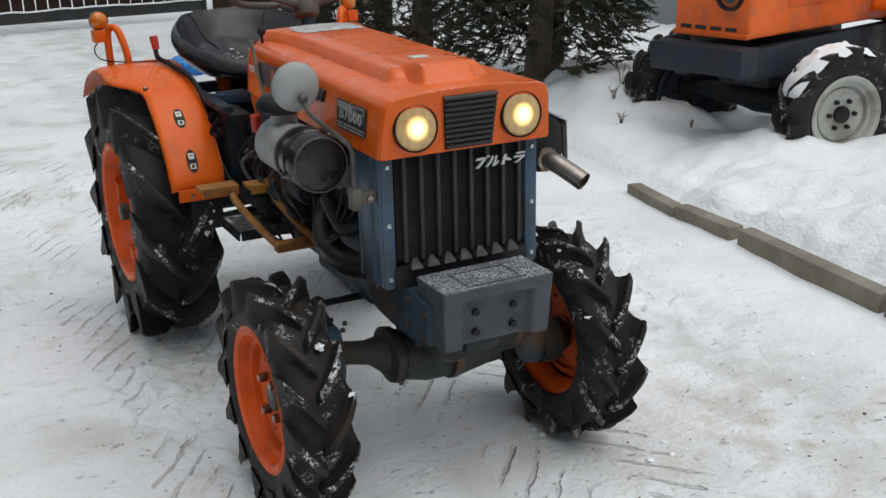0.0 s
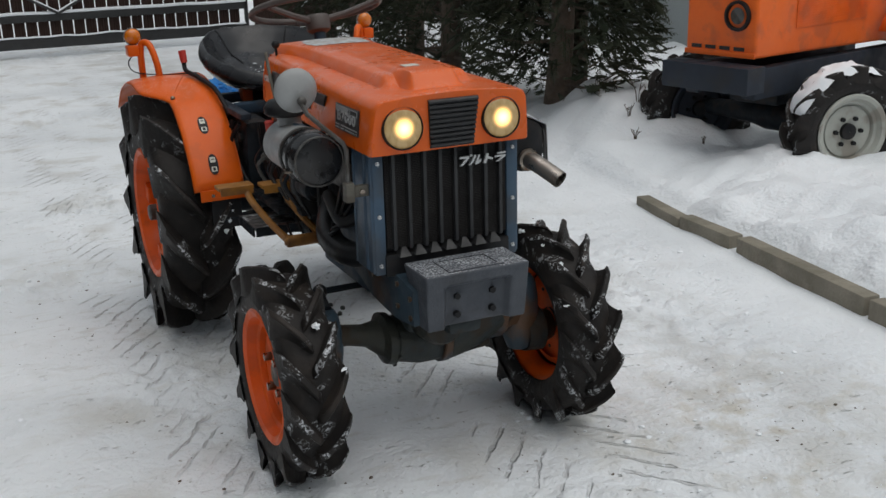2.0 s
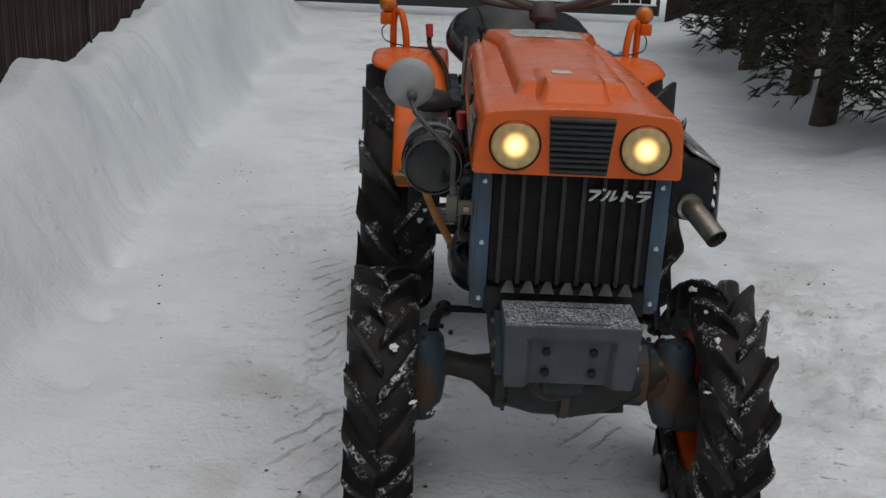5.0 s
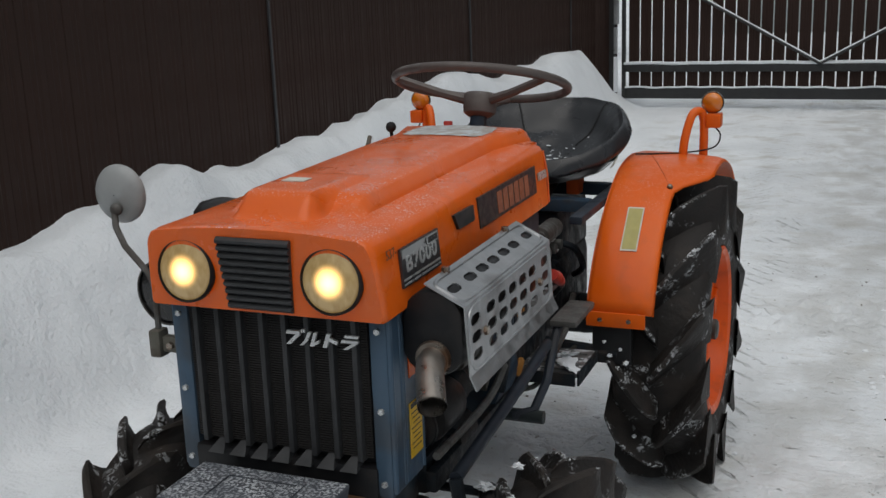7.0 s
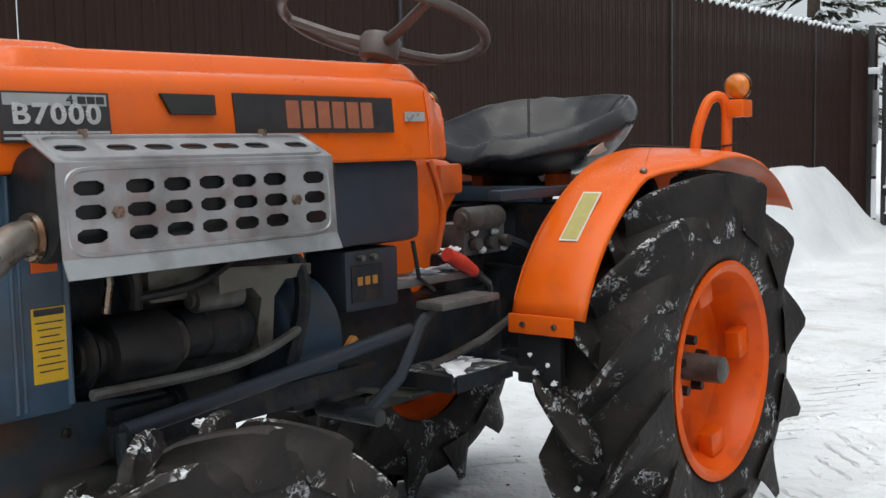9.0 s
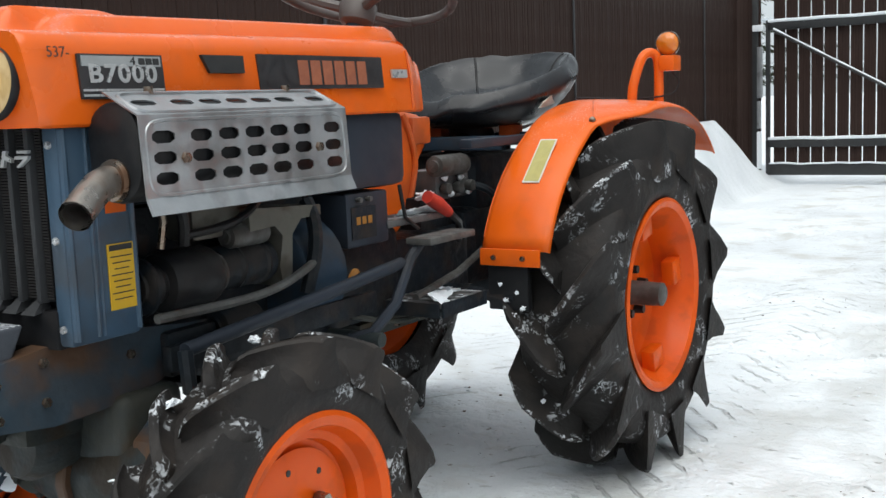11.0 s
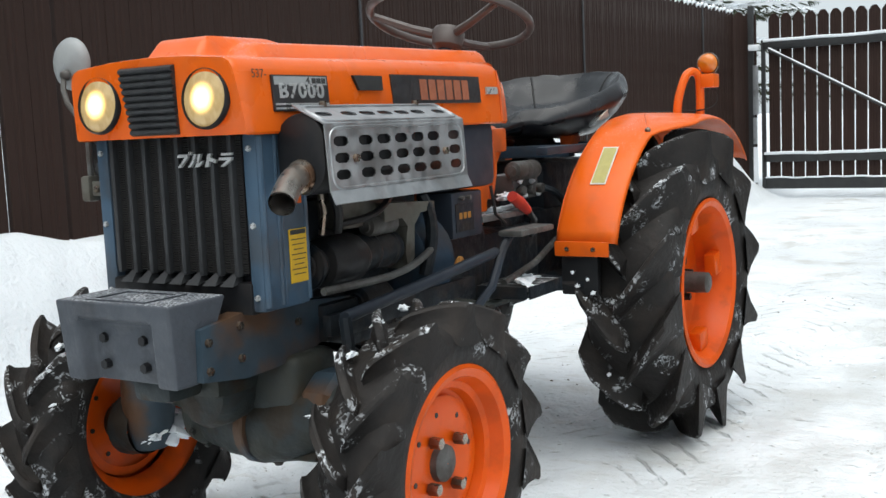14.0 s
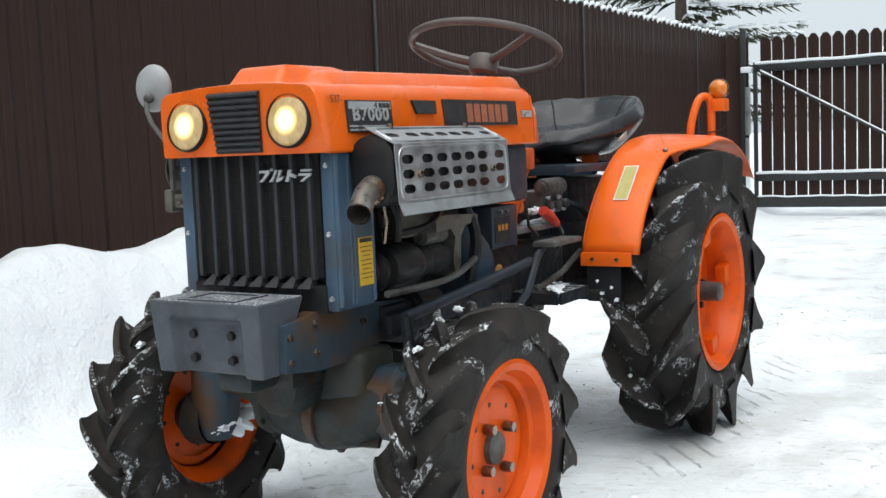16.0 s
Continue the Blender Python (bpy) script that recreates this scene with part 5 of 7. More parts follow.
tube_part("hose", [(0.165, -0.07, 0.84), (0.185, -0.03, 0.82), (0.18, 0.05, 0.83), (0.16, 0.12, 0.86)], 0.013, BLACK, tractor, segs=9, smooth_line=True)
tube_part("hose", [(0.17, 0.02, 0.78), (0.178, 0.03, 0.74), (0.17, 0.035, 0.70)], 0.009, BLACK, tractor, segs=8, smooth_line=True)
tube_part("hose", [(0.12, 0.24, 0.78), (0.175, 0.20, 0.755), (0.19, 0.12, 0.725), (0.175, 0.03, 0.715)], 0.007, BLACK, tractor, segs=8, smooth_line=True)
tube_part("rust_pipe", [(0.165, -0.01, 0.80), (0.172, -0.005, 0.74), (0.168, -0.01, 0.70)], 0.006, CHROME, tractor, segs=7)
tube_part("linkage", [(0.19, 0.405, 0.575), (0.192, 0.425, 0.60), (0.18, 0.445, 0.585)], 0.008, OCHRE, tractor, segs=7, smooth_line=True)
# right side of the engine
box_part("intake_manifold", (-0.17, 0.02, 0.74), (-0.10, 0.32, 0.82), GREY_METAL, tractor, 0.015, "grey cast intake manifold")
tube_part("radiator_hose", [(-0.14, -0.08, 0.62), (-0.19, -0.03, 0.60), (-0.20, 0.10, 0.615), (-0.15, 0.22, 0.66)], 0.032, BLACK, tractor, "thick black radiator hose", segs=14, smooth_line=True)
tube_part("hose", [(-0.17, -0.05, 0.70), (-0.20, 0.0, 0.68), (-0.19, 0.12, 0.72)], 0.016, BLACK, tractor, segs=10, smooth_line=True)
for k in range(5):
    tube_part("cable", [(-0.16 - 0.01 * k, -0.06 + 0.01 * k, 0.70 + 0.02 * k), (-0.215, 0.02 + 0.02 * k, 0.66 - 0.02 * k), (-0.17, 0.14 + 0.03 * k, 0.60 + 0.03 * k)], 0.004, BLACK, tractor, segs=6, smooth_line=True)
box_part("engine_side_plate", (-0.13, 0.02, 0.47), (-0.10, 0.36, 0.66), BLUE, tractor, 0.01)
box_part("fuel_tank_cover", (-0.178, 0.385, 0.745), (0.178, 0.625, 0.888), TANK_GREY, tractor, 0.02, "dark blue-grey panel under the rear of the hood")
cb = box_part("control_box", (0.08, 0.435, 0.640), (0.172, 0.565, 0.740), TANK_GREY, tractor, 0.006, "dark switch box with a worn printed label")
for y in (0.465, 0.495):
    drum("rivet", (0.172, y, 0.728), 0.005, 0.0, 0.013, GREY_METAL, cb, "x", segs=10)
gl = slab("switch_label", 0.075, 0.06, ENGINE, cb, Matrix.Translation((0.172, 0.485, 0.685)) @ pose(0, 0, 0, 90, 0, 90), 0.002)
for k in range(3):
    slab("print_bar", 0.012, 0.014, OCHRE, gl, Matrix(), 0.0006, -0.018 + 0.018 * k, 0.004, 0.002)
bell = box_part("clutch_housing", (-0.12, 0.36, 0.475), (0.12, 0.68, 0.66), ENGINE, tractor, 0.03, "dark cast clutch housing")
box_part("step_plate", (0.10, 0.56, 0.664), (0.175, 0.79, 0.678), SNOWY_METAL, tractor, 0.003, "narrow steel plate dusted with snow")
bm = bmesh.new()
box(bm, (-0.115, 0.64, 0.465), (0.115, 0.96, 0.63), 0.03)
gearbox = part("gearbox", bm, ENGINE, tractor, "oily dark gearbox and rear axle casting")
box_part("rear_case", (-0.11, 0.95, 0.48), (0.11, 1.30, 0.66), ENGINE, gearbox, 0.03)
bm = bmesh.new()
ring_mesh(bm, [(-0.36, 0.040), (-0.20, 0.045), (-0.13, 0.055), (0.13, 0.055), (0.20, 0.045), (0.36, 0.040)], 24)
part("rear_axle", bm, ENGINE, tractor, "dark cast rear axle", m=pose(0, 1.203, 0.462))
box_part("hydraulic_case", (-0.10, 1.02, 0.64), (0.10, 1.32, 0.78), ENGINE, tractor, 0.02)
box_part("belly_casting", (0.02, 0.54, 0.440), (0.11, 0.80, 0.475), GREASE, tractor, 0.012, "rusty casting under the gearbox")
for y in (0.58, 0.66, 0.74):
    bolt(tractor, (0.112, y, 0.457), "x", 0.008, 0.010, CHROME)
tube_part("brake_cable", [(0.12, 0.50, 0.50), (0.16, 0.60, 0.475), (0.17, 0.72, 0.48), (0.20, 0.83, 0.50)], 0.006, GREASE, tractor, segs=7, smooth_line=True)
# control block under the seat
block = box_part("valve_block", (0.02, 0.84, 0.69), (0.105, 0.98, 0.755), SNOWY_METAL, tractor, 0.012, "grey cast hydraulic valve block with snow on it")
drum("valve_spool", (0.115, 0.815, 0.765), 0.024, 0.0, 0.12, GREY_METAL, block, "y")
for y in (0.86, 0.91, 0.96):
    drum("plug", (0.105, y, 0.715), 0.013, 0.0, 0.022, GREY_METAL, block, "x", segs=12)
for k, (y, z) in enumerate(((0.865, 0.738), (0.93, 0.735), (0.965, 0.70), (0.89, 0.70))):
    bm = bmesh.new()
    bmesh.ops.create_icosphere(bm, subdivisions=2, radius=0.011)
    for v in bm.verts:
        v.co = Vector((v.co.x * 0.6, v.co.y, v.co.z * 0.7)) + Vector(noise.noise_vector(v.co * 70 + Vector((k, 0, 0)))) * 0.004
    part("snow_dab", bm, SNOW_PURE, block, m=pose(0.112, y, z))
box_part("pedestal", (0.03, 0.80, 0.60), (0.09, 0.93, 0.70), ENGINE, tractor, 0.015)
tube_part("hydraulic_pipe", [(0.09, 0.97, 0.72), (0.15, 0.99, 0.70), (0.16, 1.04, 0.64), (0.12, 1.1, 0.60)], 0.009, ENGINE, tractor, segs=8, smooth_line=True)
tube_part("lower_rod", [(0.19, 0.62, 0.52), (0.18, 0.80, 0.545), (0.15, 0.98, 0.58)], 0.008, GREY_METAL, tractor, segs=8)
box_part("fender_beam", (-0.225, 0.80, 0.803), (-0.19, 1.25, 0.823), TANK_GREY, tractor, 0.006, "blue-grey beam under the seat")
box_part("fender_beam", (0.19, 0.80, 0.803), (0.222, 1.25, 0.823), TANK_GREY, tractor, 0.006, "blue-grey beam under the seat")
box_part("cross_beam", (-0.189, 0.99, 0.790), (0.189, 1.03, 0.822), BLUE, tractor, 0.006)
box_part("cross_beam", (-0.189, 1.20, 0.792), (0.189, 1.24, 0.824), BLUE, tractor, 0.006)
bm = bmesh.new()
side = [bm.verts.new((0.050, y, z)) for y, z in ((0.655, 0.888), (0.800, 0.888), (0.885, 0.876), (0.900, 0.810), (0.846, 0.752), (0.832, 0.665), (0.745, 0.605), (0.655, 0.605))]
r = bmesh.ops.extrude_face_region(bm, geom=[bm.faces.new(side)])
bmesh.ops.translate(bm, verts=[v for v in r["geom"] if isinstance(v, bmesh.types.BMVert)], vec=(-0.160, 0, 0))
cover = part("column_cover", bm, ORANGE_FAR, tractor, "orange sheet-metal steering column cover")
round_edge = cover.modifiers.new("edge", "BEVEL")
round_edge.width, round_edge.segments, round_edge.limit_method = 0.016, 4, "ANGLE"
tube_part("cover_edge", bend([(0.052, 0.800, 0.880), (0.054, 0.825, 0.830), (0.054, 0.838, 0.770), (0.052, 0.815, 0.690)]), 0.007, ORANGE_FAR, cover, segs=8)
box_part("cover_flap", (0.044, 0.825, 0.812), (0.062, 0.896, 0.872), ORANGE_OLD, cover, 0.008, "bent faded orange flap")
lev = tube_part("hand_lever", [(0.12, 0.90, 0.60), (0.16, 0.84, 0.645), (0.18, 0.765, 0.678)], 0.008, BLACK, tractor, "black lever with a red grip", segs=8)
tube_part("grip", [(0.178, 0.772, 0.674), (0.182, 0.725, 0.697), (0.184, 0.685, 0.714)], [0.011, 0.015, 0.013], RED_GRIP, lev, "red plastic grip", segs=12)
tube_part("choke_rod", [(0.176, 0.60, 0.745), (0.180, 0.61, 0.68), (0.190, 0.64, 0.655)], 0.004, BLACK, tractor, segs=6)

# -- footboards, pedals --
def footboard(s):
    bm = bmesh.new()
    box(bm, (s * 0.125, 0.60, 0.505), (s * 0.262, 0.765, 0.515), 0.004)
    p = part("footboard", bm, SNOWY_METAL, tractor, "dark steel footboard with trodden snow")
    for k in range(4):
        box_part("rib", (s * 0.135, 0.62 + 0.036 * k, 0.5145), (s * 0.252, 0.632 + 0.036 * k, 0.5175), SNOWY_METAL, p, 0.001)
    box_part("front_edge", (s * 0.13, 0.594, 0.488), (s * 0.259, 0.599, 0.516), ENGINE, p, 0.0)
    box_part("side_edge", (s * 0.2625, 0.60, 0.488), (s * 0.267, 0.765, 0.516), ENGINE, p, 0.0)
    tube_part("support", [(s * 0.10, 0.64, 0.480), (s * 0.245, 0.64, 0.494)], 0.010, GREASE, p, segs=8)
    tube_part("support", [(s * 0.10, 0.76, 0.480), (s * 0.245, 0.76, 0.494)], 0.010, GREASE, p, segs=8)


both(footboard)
ped = box_part("clutch_pedal", (0.212, 0.560, 0.634), (0.272, 0.722, 0.648), GREY_METAL, tractor, 0.005, "worn grey clutch pedal on a bent arm")
tube_part("pedal_arm", [(0.228, 0.585, 0.634), (0.226, 0.555, 0.61), (0.222, 0.505, 0.53), (0.212, 0.445, 0.487), (0.17, 0.43, 0.475)], 0.0105, TANK_GREY, ped, segs=8)
tube_part("pedal_shaft", [(0.10, 0.44, 0.475), (0.235, 0.44, 0.475)], 0.014, GREASE, tractor, segs=10)
for k, (xa, xb, y) in enumerate(((-0.372, -0.268, 0.575), (-0.252, -0.168, 0.545))):
    p = box_part("brake_pedal", (xa, y - 0.03, 0.652), (xb, y + 0.028, 0.664), OCHRE, tractor, 0.004, "rusty ochre brake pedal on a bent arm")
    box_part("pad_lip", (xa + 0.004, y - 0.034, 0.640), (xb - 0.004, y - 0.0305, 0.664), OCHRE, p, 0.0)
    tube_part("pedal_arm", [(xb - 0.02, y - 0.015, 0.655), (xb - 0.017, y - 0.04, 0.625), (xb + 0.008, y - 0.08, 0.58), (xb + 0.040, y - 0.12, 0.535), (xb + 0.052, y - 0.15, 0.520)], 0.0105, OCHRE, p, segs=8, smooth_line=True)
drum("pedal_pivot", (-0.225, 0.420, 0.515), 0.017, 0.0, 0.115, OCHRE, tractor, "x", "ochre pedal pivot tube", 14)
for x in (-0.20, -0.165, -0.14):
    tube_part("spring", [(x, 0.43, 0.525), (x + 0.008, 0.50, 0.545), (x, 0.56, 0.53)], 0.004, BLACK, tractor, segs=6)
tube_part("pedal_rod", [(-0.19, 0.43, 0.51), (-0.19, 0.60, 0.50), (-0.16, 0.8, 0.50)], 0.006, ENGINE, tractor, segs=7)

# -- fenders --
FY, FZ = 1.262, 0.425


def fender_point(u):
    """Point (y, z) and outward angle of the fender's arc, u from its front foot to its rear tip."""
    a = radians(159.5 - 115.0 * u)
    r = 0.456 + 0.012 * math.sin(u * math.pi) + 0.030 * smoothstep(0.55, 1.0, u) + 0.020 * (1 - smoothstep(0.0, 0.35, u))
    return FY + r * math.cos(a), FZ + r * math.sin(a), a


def fender(s):
    bm = bmesh.new()
    rows = []
    for k in range(33):
        u = k / 32
        y, z, a = fender_point(u)
        wide = smoothstep(0.36, 0.50, u)
        outer = 0.384 + 0.082 * wide
        row = []
        for v in (0.0, 0.04, 0.1, 0.3, 0.5, 0.7, 0.9, 0.97, 1.0):
            x = 0.225 + (outer - 0.225) * v
            lip = -0.009 if v in (0.0, 1.0) else (-0.003 if v in (0.04, 0.97) else 0.004 * math.sin(v * math.pi))
            row.append(bm.verts.new((s * x, y + math.cos(a) * lip, z + math.sin(a) * lip - 0.014 * wide * v)))
        rows.append(row)
    for p, q in zip(rows, rows[1:]):
        for k in range(len(p) - 1):
            bm.faces.new((p[k], p[k + 1], q[k + 1], q[k]))
    f = part("fender", bm, ORANGE, tractor, "orange sheet-metal rear fender with a flared upper edge")
    sheet = f.modifiers.new("sheet", "SOLIDIFY")
    sheet.thickness, sheet.offset = 0.003, 0.0
    # upright inner side plate under the arc
    bm = bmesh.new()
    rim, low = [], []
    for k in range(33):
        y, z, a = fender_point(k / 32)
        rim.append(bm.verts.new((s * 0.227, y - 0.004 * math.cos(a), z - 0.004 * math.sin(a))))
        low.append(bm.verts.new((s * 0.227, FY + (y - FY) * 0.50, FZ + (z - FZ) * 0.50 + 0.03)))
    for k in range(1, 32):
        bm.faces.new((rim[k], rim[k + 1], low[k + 1], low[k]))
    plate = part("side_plate", bm, ORANGE_OLD, f, smooth=False)
    thick = plate.modifiers.new("sheet", "SOLIDIFY")
    thick.thickness, thick.offset = 0.003, 0.0
    y, z, a = fender_point(0.385)
    bm = bmesh.new()
    bmesh.ops.create_uvsphere(bm, u_segments=10, v_segments=6, radius=0.008)
    part("bolt", bm, CHROME, f, m=pose(s * 0.374, y, z + 0.002))
    # seam where the flared piece is joined on
    pts = []
    for k in range(14):
        u = 0.385 + 0.02 * k
        y, z, a = fender_point(u)
        pts.append((s * (0.376 - 0.008 * k), y + 0.003 * math.cos(a), z + 0.003 * math.sin(a) - 0.004))
    tube_part("seam", pts, 0.0025, ORANGE_OLD, f, segs=6)
    y, z, a = fender_point(0.0)
    box_part("fender_tab", (s * 0.228, y - 0.009, z - 0.032), (s * 0.368, y - 0.002, z + 0.004), ORANGE, f, 0.003)
    for x in (0.262, 0.33):
        bolt(f, (s * x, y - 0.011, z - 0.014), "y", 0.006, 0.006, CHROME)
    b = box_part("fender_bracket", (s * 0.240, y + 0.002, 0.465), (s * 0.335, y + 0.022, z - 0.004), BLACK, tractor, 0.005, "black steel fender bracket with snow stuck to it")
    for k in range(5):
        snow_clump(b, (s * (0.270 + 0.013 * k), y + 0.001, 0.520 - 0.016 * ((k * 2) % 5)), 0.005 + 0.002 * (k % 3), k + 3.7 + s, 0.9)
    tube_part("bracket_tube", [(s * 0.12, y + 0.02, 0.50), (s * 0.30, y + 0.012, 0.49)], 0.014, ENGINE, tractor, segs=8)
    return f


fender_l, fender_r = fender(1), fender(-1)


def on_fender(s, x, u):
    """A frame on the fender's skin: x across, y up along the arc, z outwards."""
    y, z, a = fender_point(u)
    return Matrix.Translation((s * x, y + 0.0055 * math.cos(a), z + 0.0055 * math.sin(a))) @ pose(0, 0, 0, math.degrees(a) - 90, 0, 0)


sl = slab("long_sticker", 0.040, 0.125, LABEL_WHITE, fender_l, on_fender(1, 0.310, 0.225), 0.002)
tagged(sl, "faded green sticker with a pale border")
slab("sticker_field", 0.034, 0.117, LABEL_OLIVE, sl, Matrix(), 0.0008, 0, 0, 0.002)
for u in (0.235, 0.085):
    bm = bmesh.new()
    bmesh.ops.create_circle(bm, cap_ends=True, segments=24, radius=1.0)
    for v in bm.verts:
        v.co = Vector((v.co.x * 0.015, math.copysign(abs(v.co.y) ** 0.7, v.co.y) * 0.034, 0.002))
    e = part("oval_sticker", bm, BLACK, fender_r, "small oval black and white warning sticker", m=on_fender(-1, 0.312, u), smooth=False)
    slab("print_bar", 0.017, 0.018, LABEL_WHITE, e, Matrix(), 0.0006, 0, 0.015, 0.0022)
    slab("print_bar", 0.017, 0.016, LABEL_WHITE, e, Matrix(), 0.0006, 0, -0.016, 0.0022)
    slab("print_bar", 0.008, 0.010, INK, e, Matrix(), 0.0006, 0, -0.016, 0.003)
    slab("print_bar", 0.009, 0.003, INK, e, Matrix(), 0.0006, 0, 0.016, 0.003)


def signal(s):
    """A bent orange tube with a box and a round amber lamp."""
    bm = bmesh.new()
    tube(bm, bend([(s * 0.360, 1.318, 0.880), (s * 0.364, 1.324, 0.93), (s * 0.378, 1.346, 0.990), (s * 0.395, 1.370, 0.998), (s * 0.405, 1.377, 0.97), (s * 0.405, 1.377, 0.870)], 5), 0.0115, 12)
    t = part("signal_bracket", bm, ORANGE, tractor, "bent orange tube carrying the turn signal")
    box_part("signal_box", (s * 0.412, 1.360, 0.955), (s * 0.450, 1.410, 0.992), ORANGE, t, 0.005)
    bm = bmesh.new()
    ring_mesh(bm, [(-0.019, 0.001), (-0.017, 0.018), (-0.010, 0.026), (0.0, 0.028), (0.010, 0.026), (0.017, 0.018), (0.019, 0.001)], 24)
    part("signal_lamp", bm, AMBER, t, "round amber turn signal lens", m=pose(s * 0.425, 1.390, 1.020, 0, 0, 90))
    bm = bmesh.new()
    ring_mesh(bm, [(-0.004, 0.0275), (-0.004, 0.030), (0.004, 0.030), (0.004, 0.0275)], 24)
    part("lamp_ring", bm, CHROME, t, m=pose(s * 0.425, 1.390, 1.020, 0, 0, 90))
    tube_part("wire", [(s * 0.43, 1.395, 0.955), (s * 0.445, 1.405, 0.93), (s * 0.43, 1.385, 0.90), (s * 0.36, 1.325, 0.893), (s * 0.25, 1.24, 0.900)], 0.0022, BLACK, t, segs=5, smooth_line=True)


both(signal)

# -- seat --
SEAT_Y = 1.225


def seat_rim(a):
    """Half axes and rim height of the seat at the angle a (90 degrees is its back)."""
    c, sn = math.cos(a), math.sin(a)
    back = smoothstep(-0.75, 0.95, sn)
    return 0.236 - 0.016 * smoothstep(0.2, 1.0, -sn), 0.255 + 0.02 * back, 0.905 + 0.022 * smoothstep(0.5, 1.0, abs(c)) * (1 - back) + 0.104 * back - 0.014 * math.exp(-(c / 0.22) ** 2) * (1 - back)


def seat_dish(a, u):
    """Height of the seat's upper skin at the angle a and the share u of the way to the rim."""
    sn = math.sin(a)
    rim = seat_rim(a)[2]
    power = 3.2 - 1.2 * smoothstep(-0.3, 0.8, sn)
    fold = 0.006 * smoothstep(0.2, 0.9, sn) * math.sin(u * 15) * smoothstep(0.35, 0.7, u)
    return 0.868 + (rim - 0.868) * u ** power + fold + 0.008 * math.exp(-((u - 0.93) / 0.10) ** 2)


def build_seat():
    bm = bmesh.new()
    nu, nv = 64, 34
    rows = []
    for j in range(nv + 1):
        v = j / nv
        row = []
        for i in range(nu):
            a = 2 * math.pi * i / nu
            c, sn = math.cos(a), math.sin(a)
            ax, ay, rim = seat_rim(a)
            if v < 0.5:
                u = v / 0.5
                r, z = 0.90 * u, seat_dish(a, u)
            elif v < 0.75:
                b = (v - 0.5) / 0.25 * math.pi
                r, z = 0.90 + 0.05 * (1 - math.cos(b)), rim + 0.008 + 0.014 * math.sin(b) - 0.036 * (1 - math.cos(b)) / 2
            else:
                u = (v - 0.75) / 0.25
                r = 1.0 - 0.42 * u - 0.15 * u ** 2
                z = (rim - 0.028) * (1 - u) ** 1.6 + (1 - (1 - u) ** 1.6) * 0.838
            wr = 0.004 * noise.noise(Vector((c * 4, sn * 4, v * 6)))
            row.append(bm.verts.new((ax * r * c + wr * c, SEAT_Y + ay * r * sn + wr * sn, z + 0.005 * noise.noise(Vector((c * r * 6, sn * r * 6, 2))))))
        rows.append(row)
    for p, q in zip(rows, rows[1:]):
        for k in range(nu):
            bm.faces.new((p[k], p[(k + 1) % nu], q[(k + 1) % nu], q[k]))
    bm.faces.new(rows[-1])
    bmesh.ops.remove_doubles(bm, verts=bm.verts, dist=0.001)
    return part("seat", bm, VINYL, tractor, "black vinyl pan seat with a padded rim, lightly snowed on", angle=80)


seat = build_seat()
for ang in (52, 128):
    pts = []
    ax, ay, rim = seat_rim(radians(ang))
    for k in range(9):
        u = 0.50 + 0.50 * k / 8
        x, y = ax * 0.90 * u * math.cos(radians(ang)), ay * 0.90 * u * math.sin(radians(ang))
        pts.append((x, SEAT_Y + y, seat_dish(radians(ang), u) + 0.005 * noise.noise(Vector((x / ax * 6, y / ay * 6, 2))) + 0.001))
    tube_part("seam", pts, 0.0030, BLACK, seat, segs=6)
bm = bmesh.new()
tube(bm, [(0.0, 1.10, 0.76), (0.0, 1.15, 0.80), (0.0, 1.17, 0.835)], [0.040, 0.04, 0.06], 16)
part("seat_post", bm, BLACK, tractor, "black seat spring post")
for x in (-0.10, 0.10):
    box_part("seat_bracket", (x - 0.018, 1.16, 0.80), (x + 0.018, 1.22, 0.875), ORANGE_OLD, tractor, 0.006)
random.seed(31)
bm = bmesh.new()
for k in range(150):
    a, u = random.uniform(0, 2 * math.pi), abs(random.gauss(0, 0.30))
    if u > 0.75:
        continue
    ax, ay, rim = seat_rim(a)
    x, y = ax * 0.90 * u * math.cos(a), ay * 0.90 * u * math.sin(a)
    z = seat_dish(a, u) + 0.005 * noise.noise(Vector((x / ax * 6, y / ay * 6, 2)))
    r = random.uniform(0.0015, 0.0050)
    w = random.uniform(0, 3)
    bmesh.ops.create_icosphere(bm, subdivisions=1, radius=1, matrix=Matrix.Translation((x, SEAT_Y + y, z)) @ Matrix.Rotation(w, 4, "Z") @ Matrix.Diagonal((r * random.uniform(1, 2.6), r, r * 0.4, 1)))
tagged(part("snow_crumbs", bm, SNOW_PURE, seat, "loose crumbs of snow lying in the seat"), kind="stuff")
# torn pale lining hanging below the seat's edge
bm = bmesh.new()
rows = []
for k in range(13):
    u = k / 12
    y = 1.13 + 0.255 * u
    low = 0.880 + 0.068 * u ** 1.8
    deep = 0.030 * math.sin(math.pi * min(1.0, 0.08 + u)) ** 0.6
    x = 0.222 - 0.055 * u ** 2
    rows.append([bm.verts.new((x - 0.004 * w - 0.012 * (1 - t), y, low + deep * t + 0.004 * noise.noise(Vector((k * 0.7, t, 2))))) for w, t in ((0, 0), (0, 0.5), (0, 1), (1, 1), (1, 0.5), (1, 0))])
for p, q in zip(rows, rows[1:]):
    for k in range(6):
        bm.faces.new((p[k], p[(k + 1) % 6], q[(k + 1) % 6], q[k]))
bm.faces.new(rows[0])
bm.faces.new(list(reversed(rows[-1])))
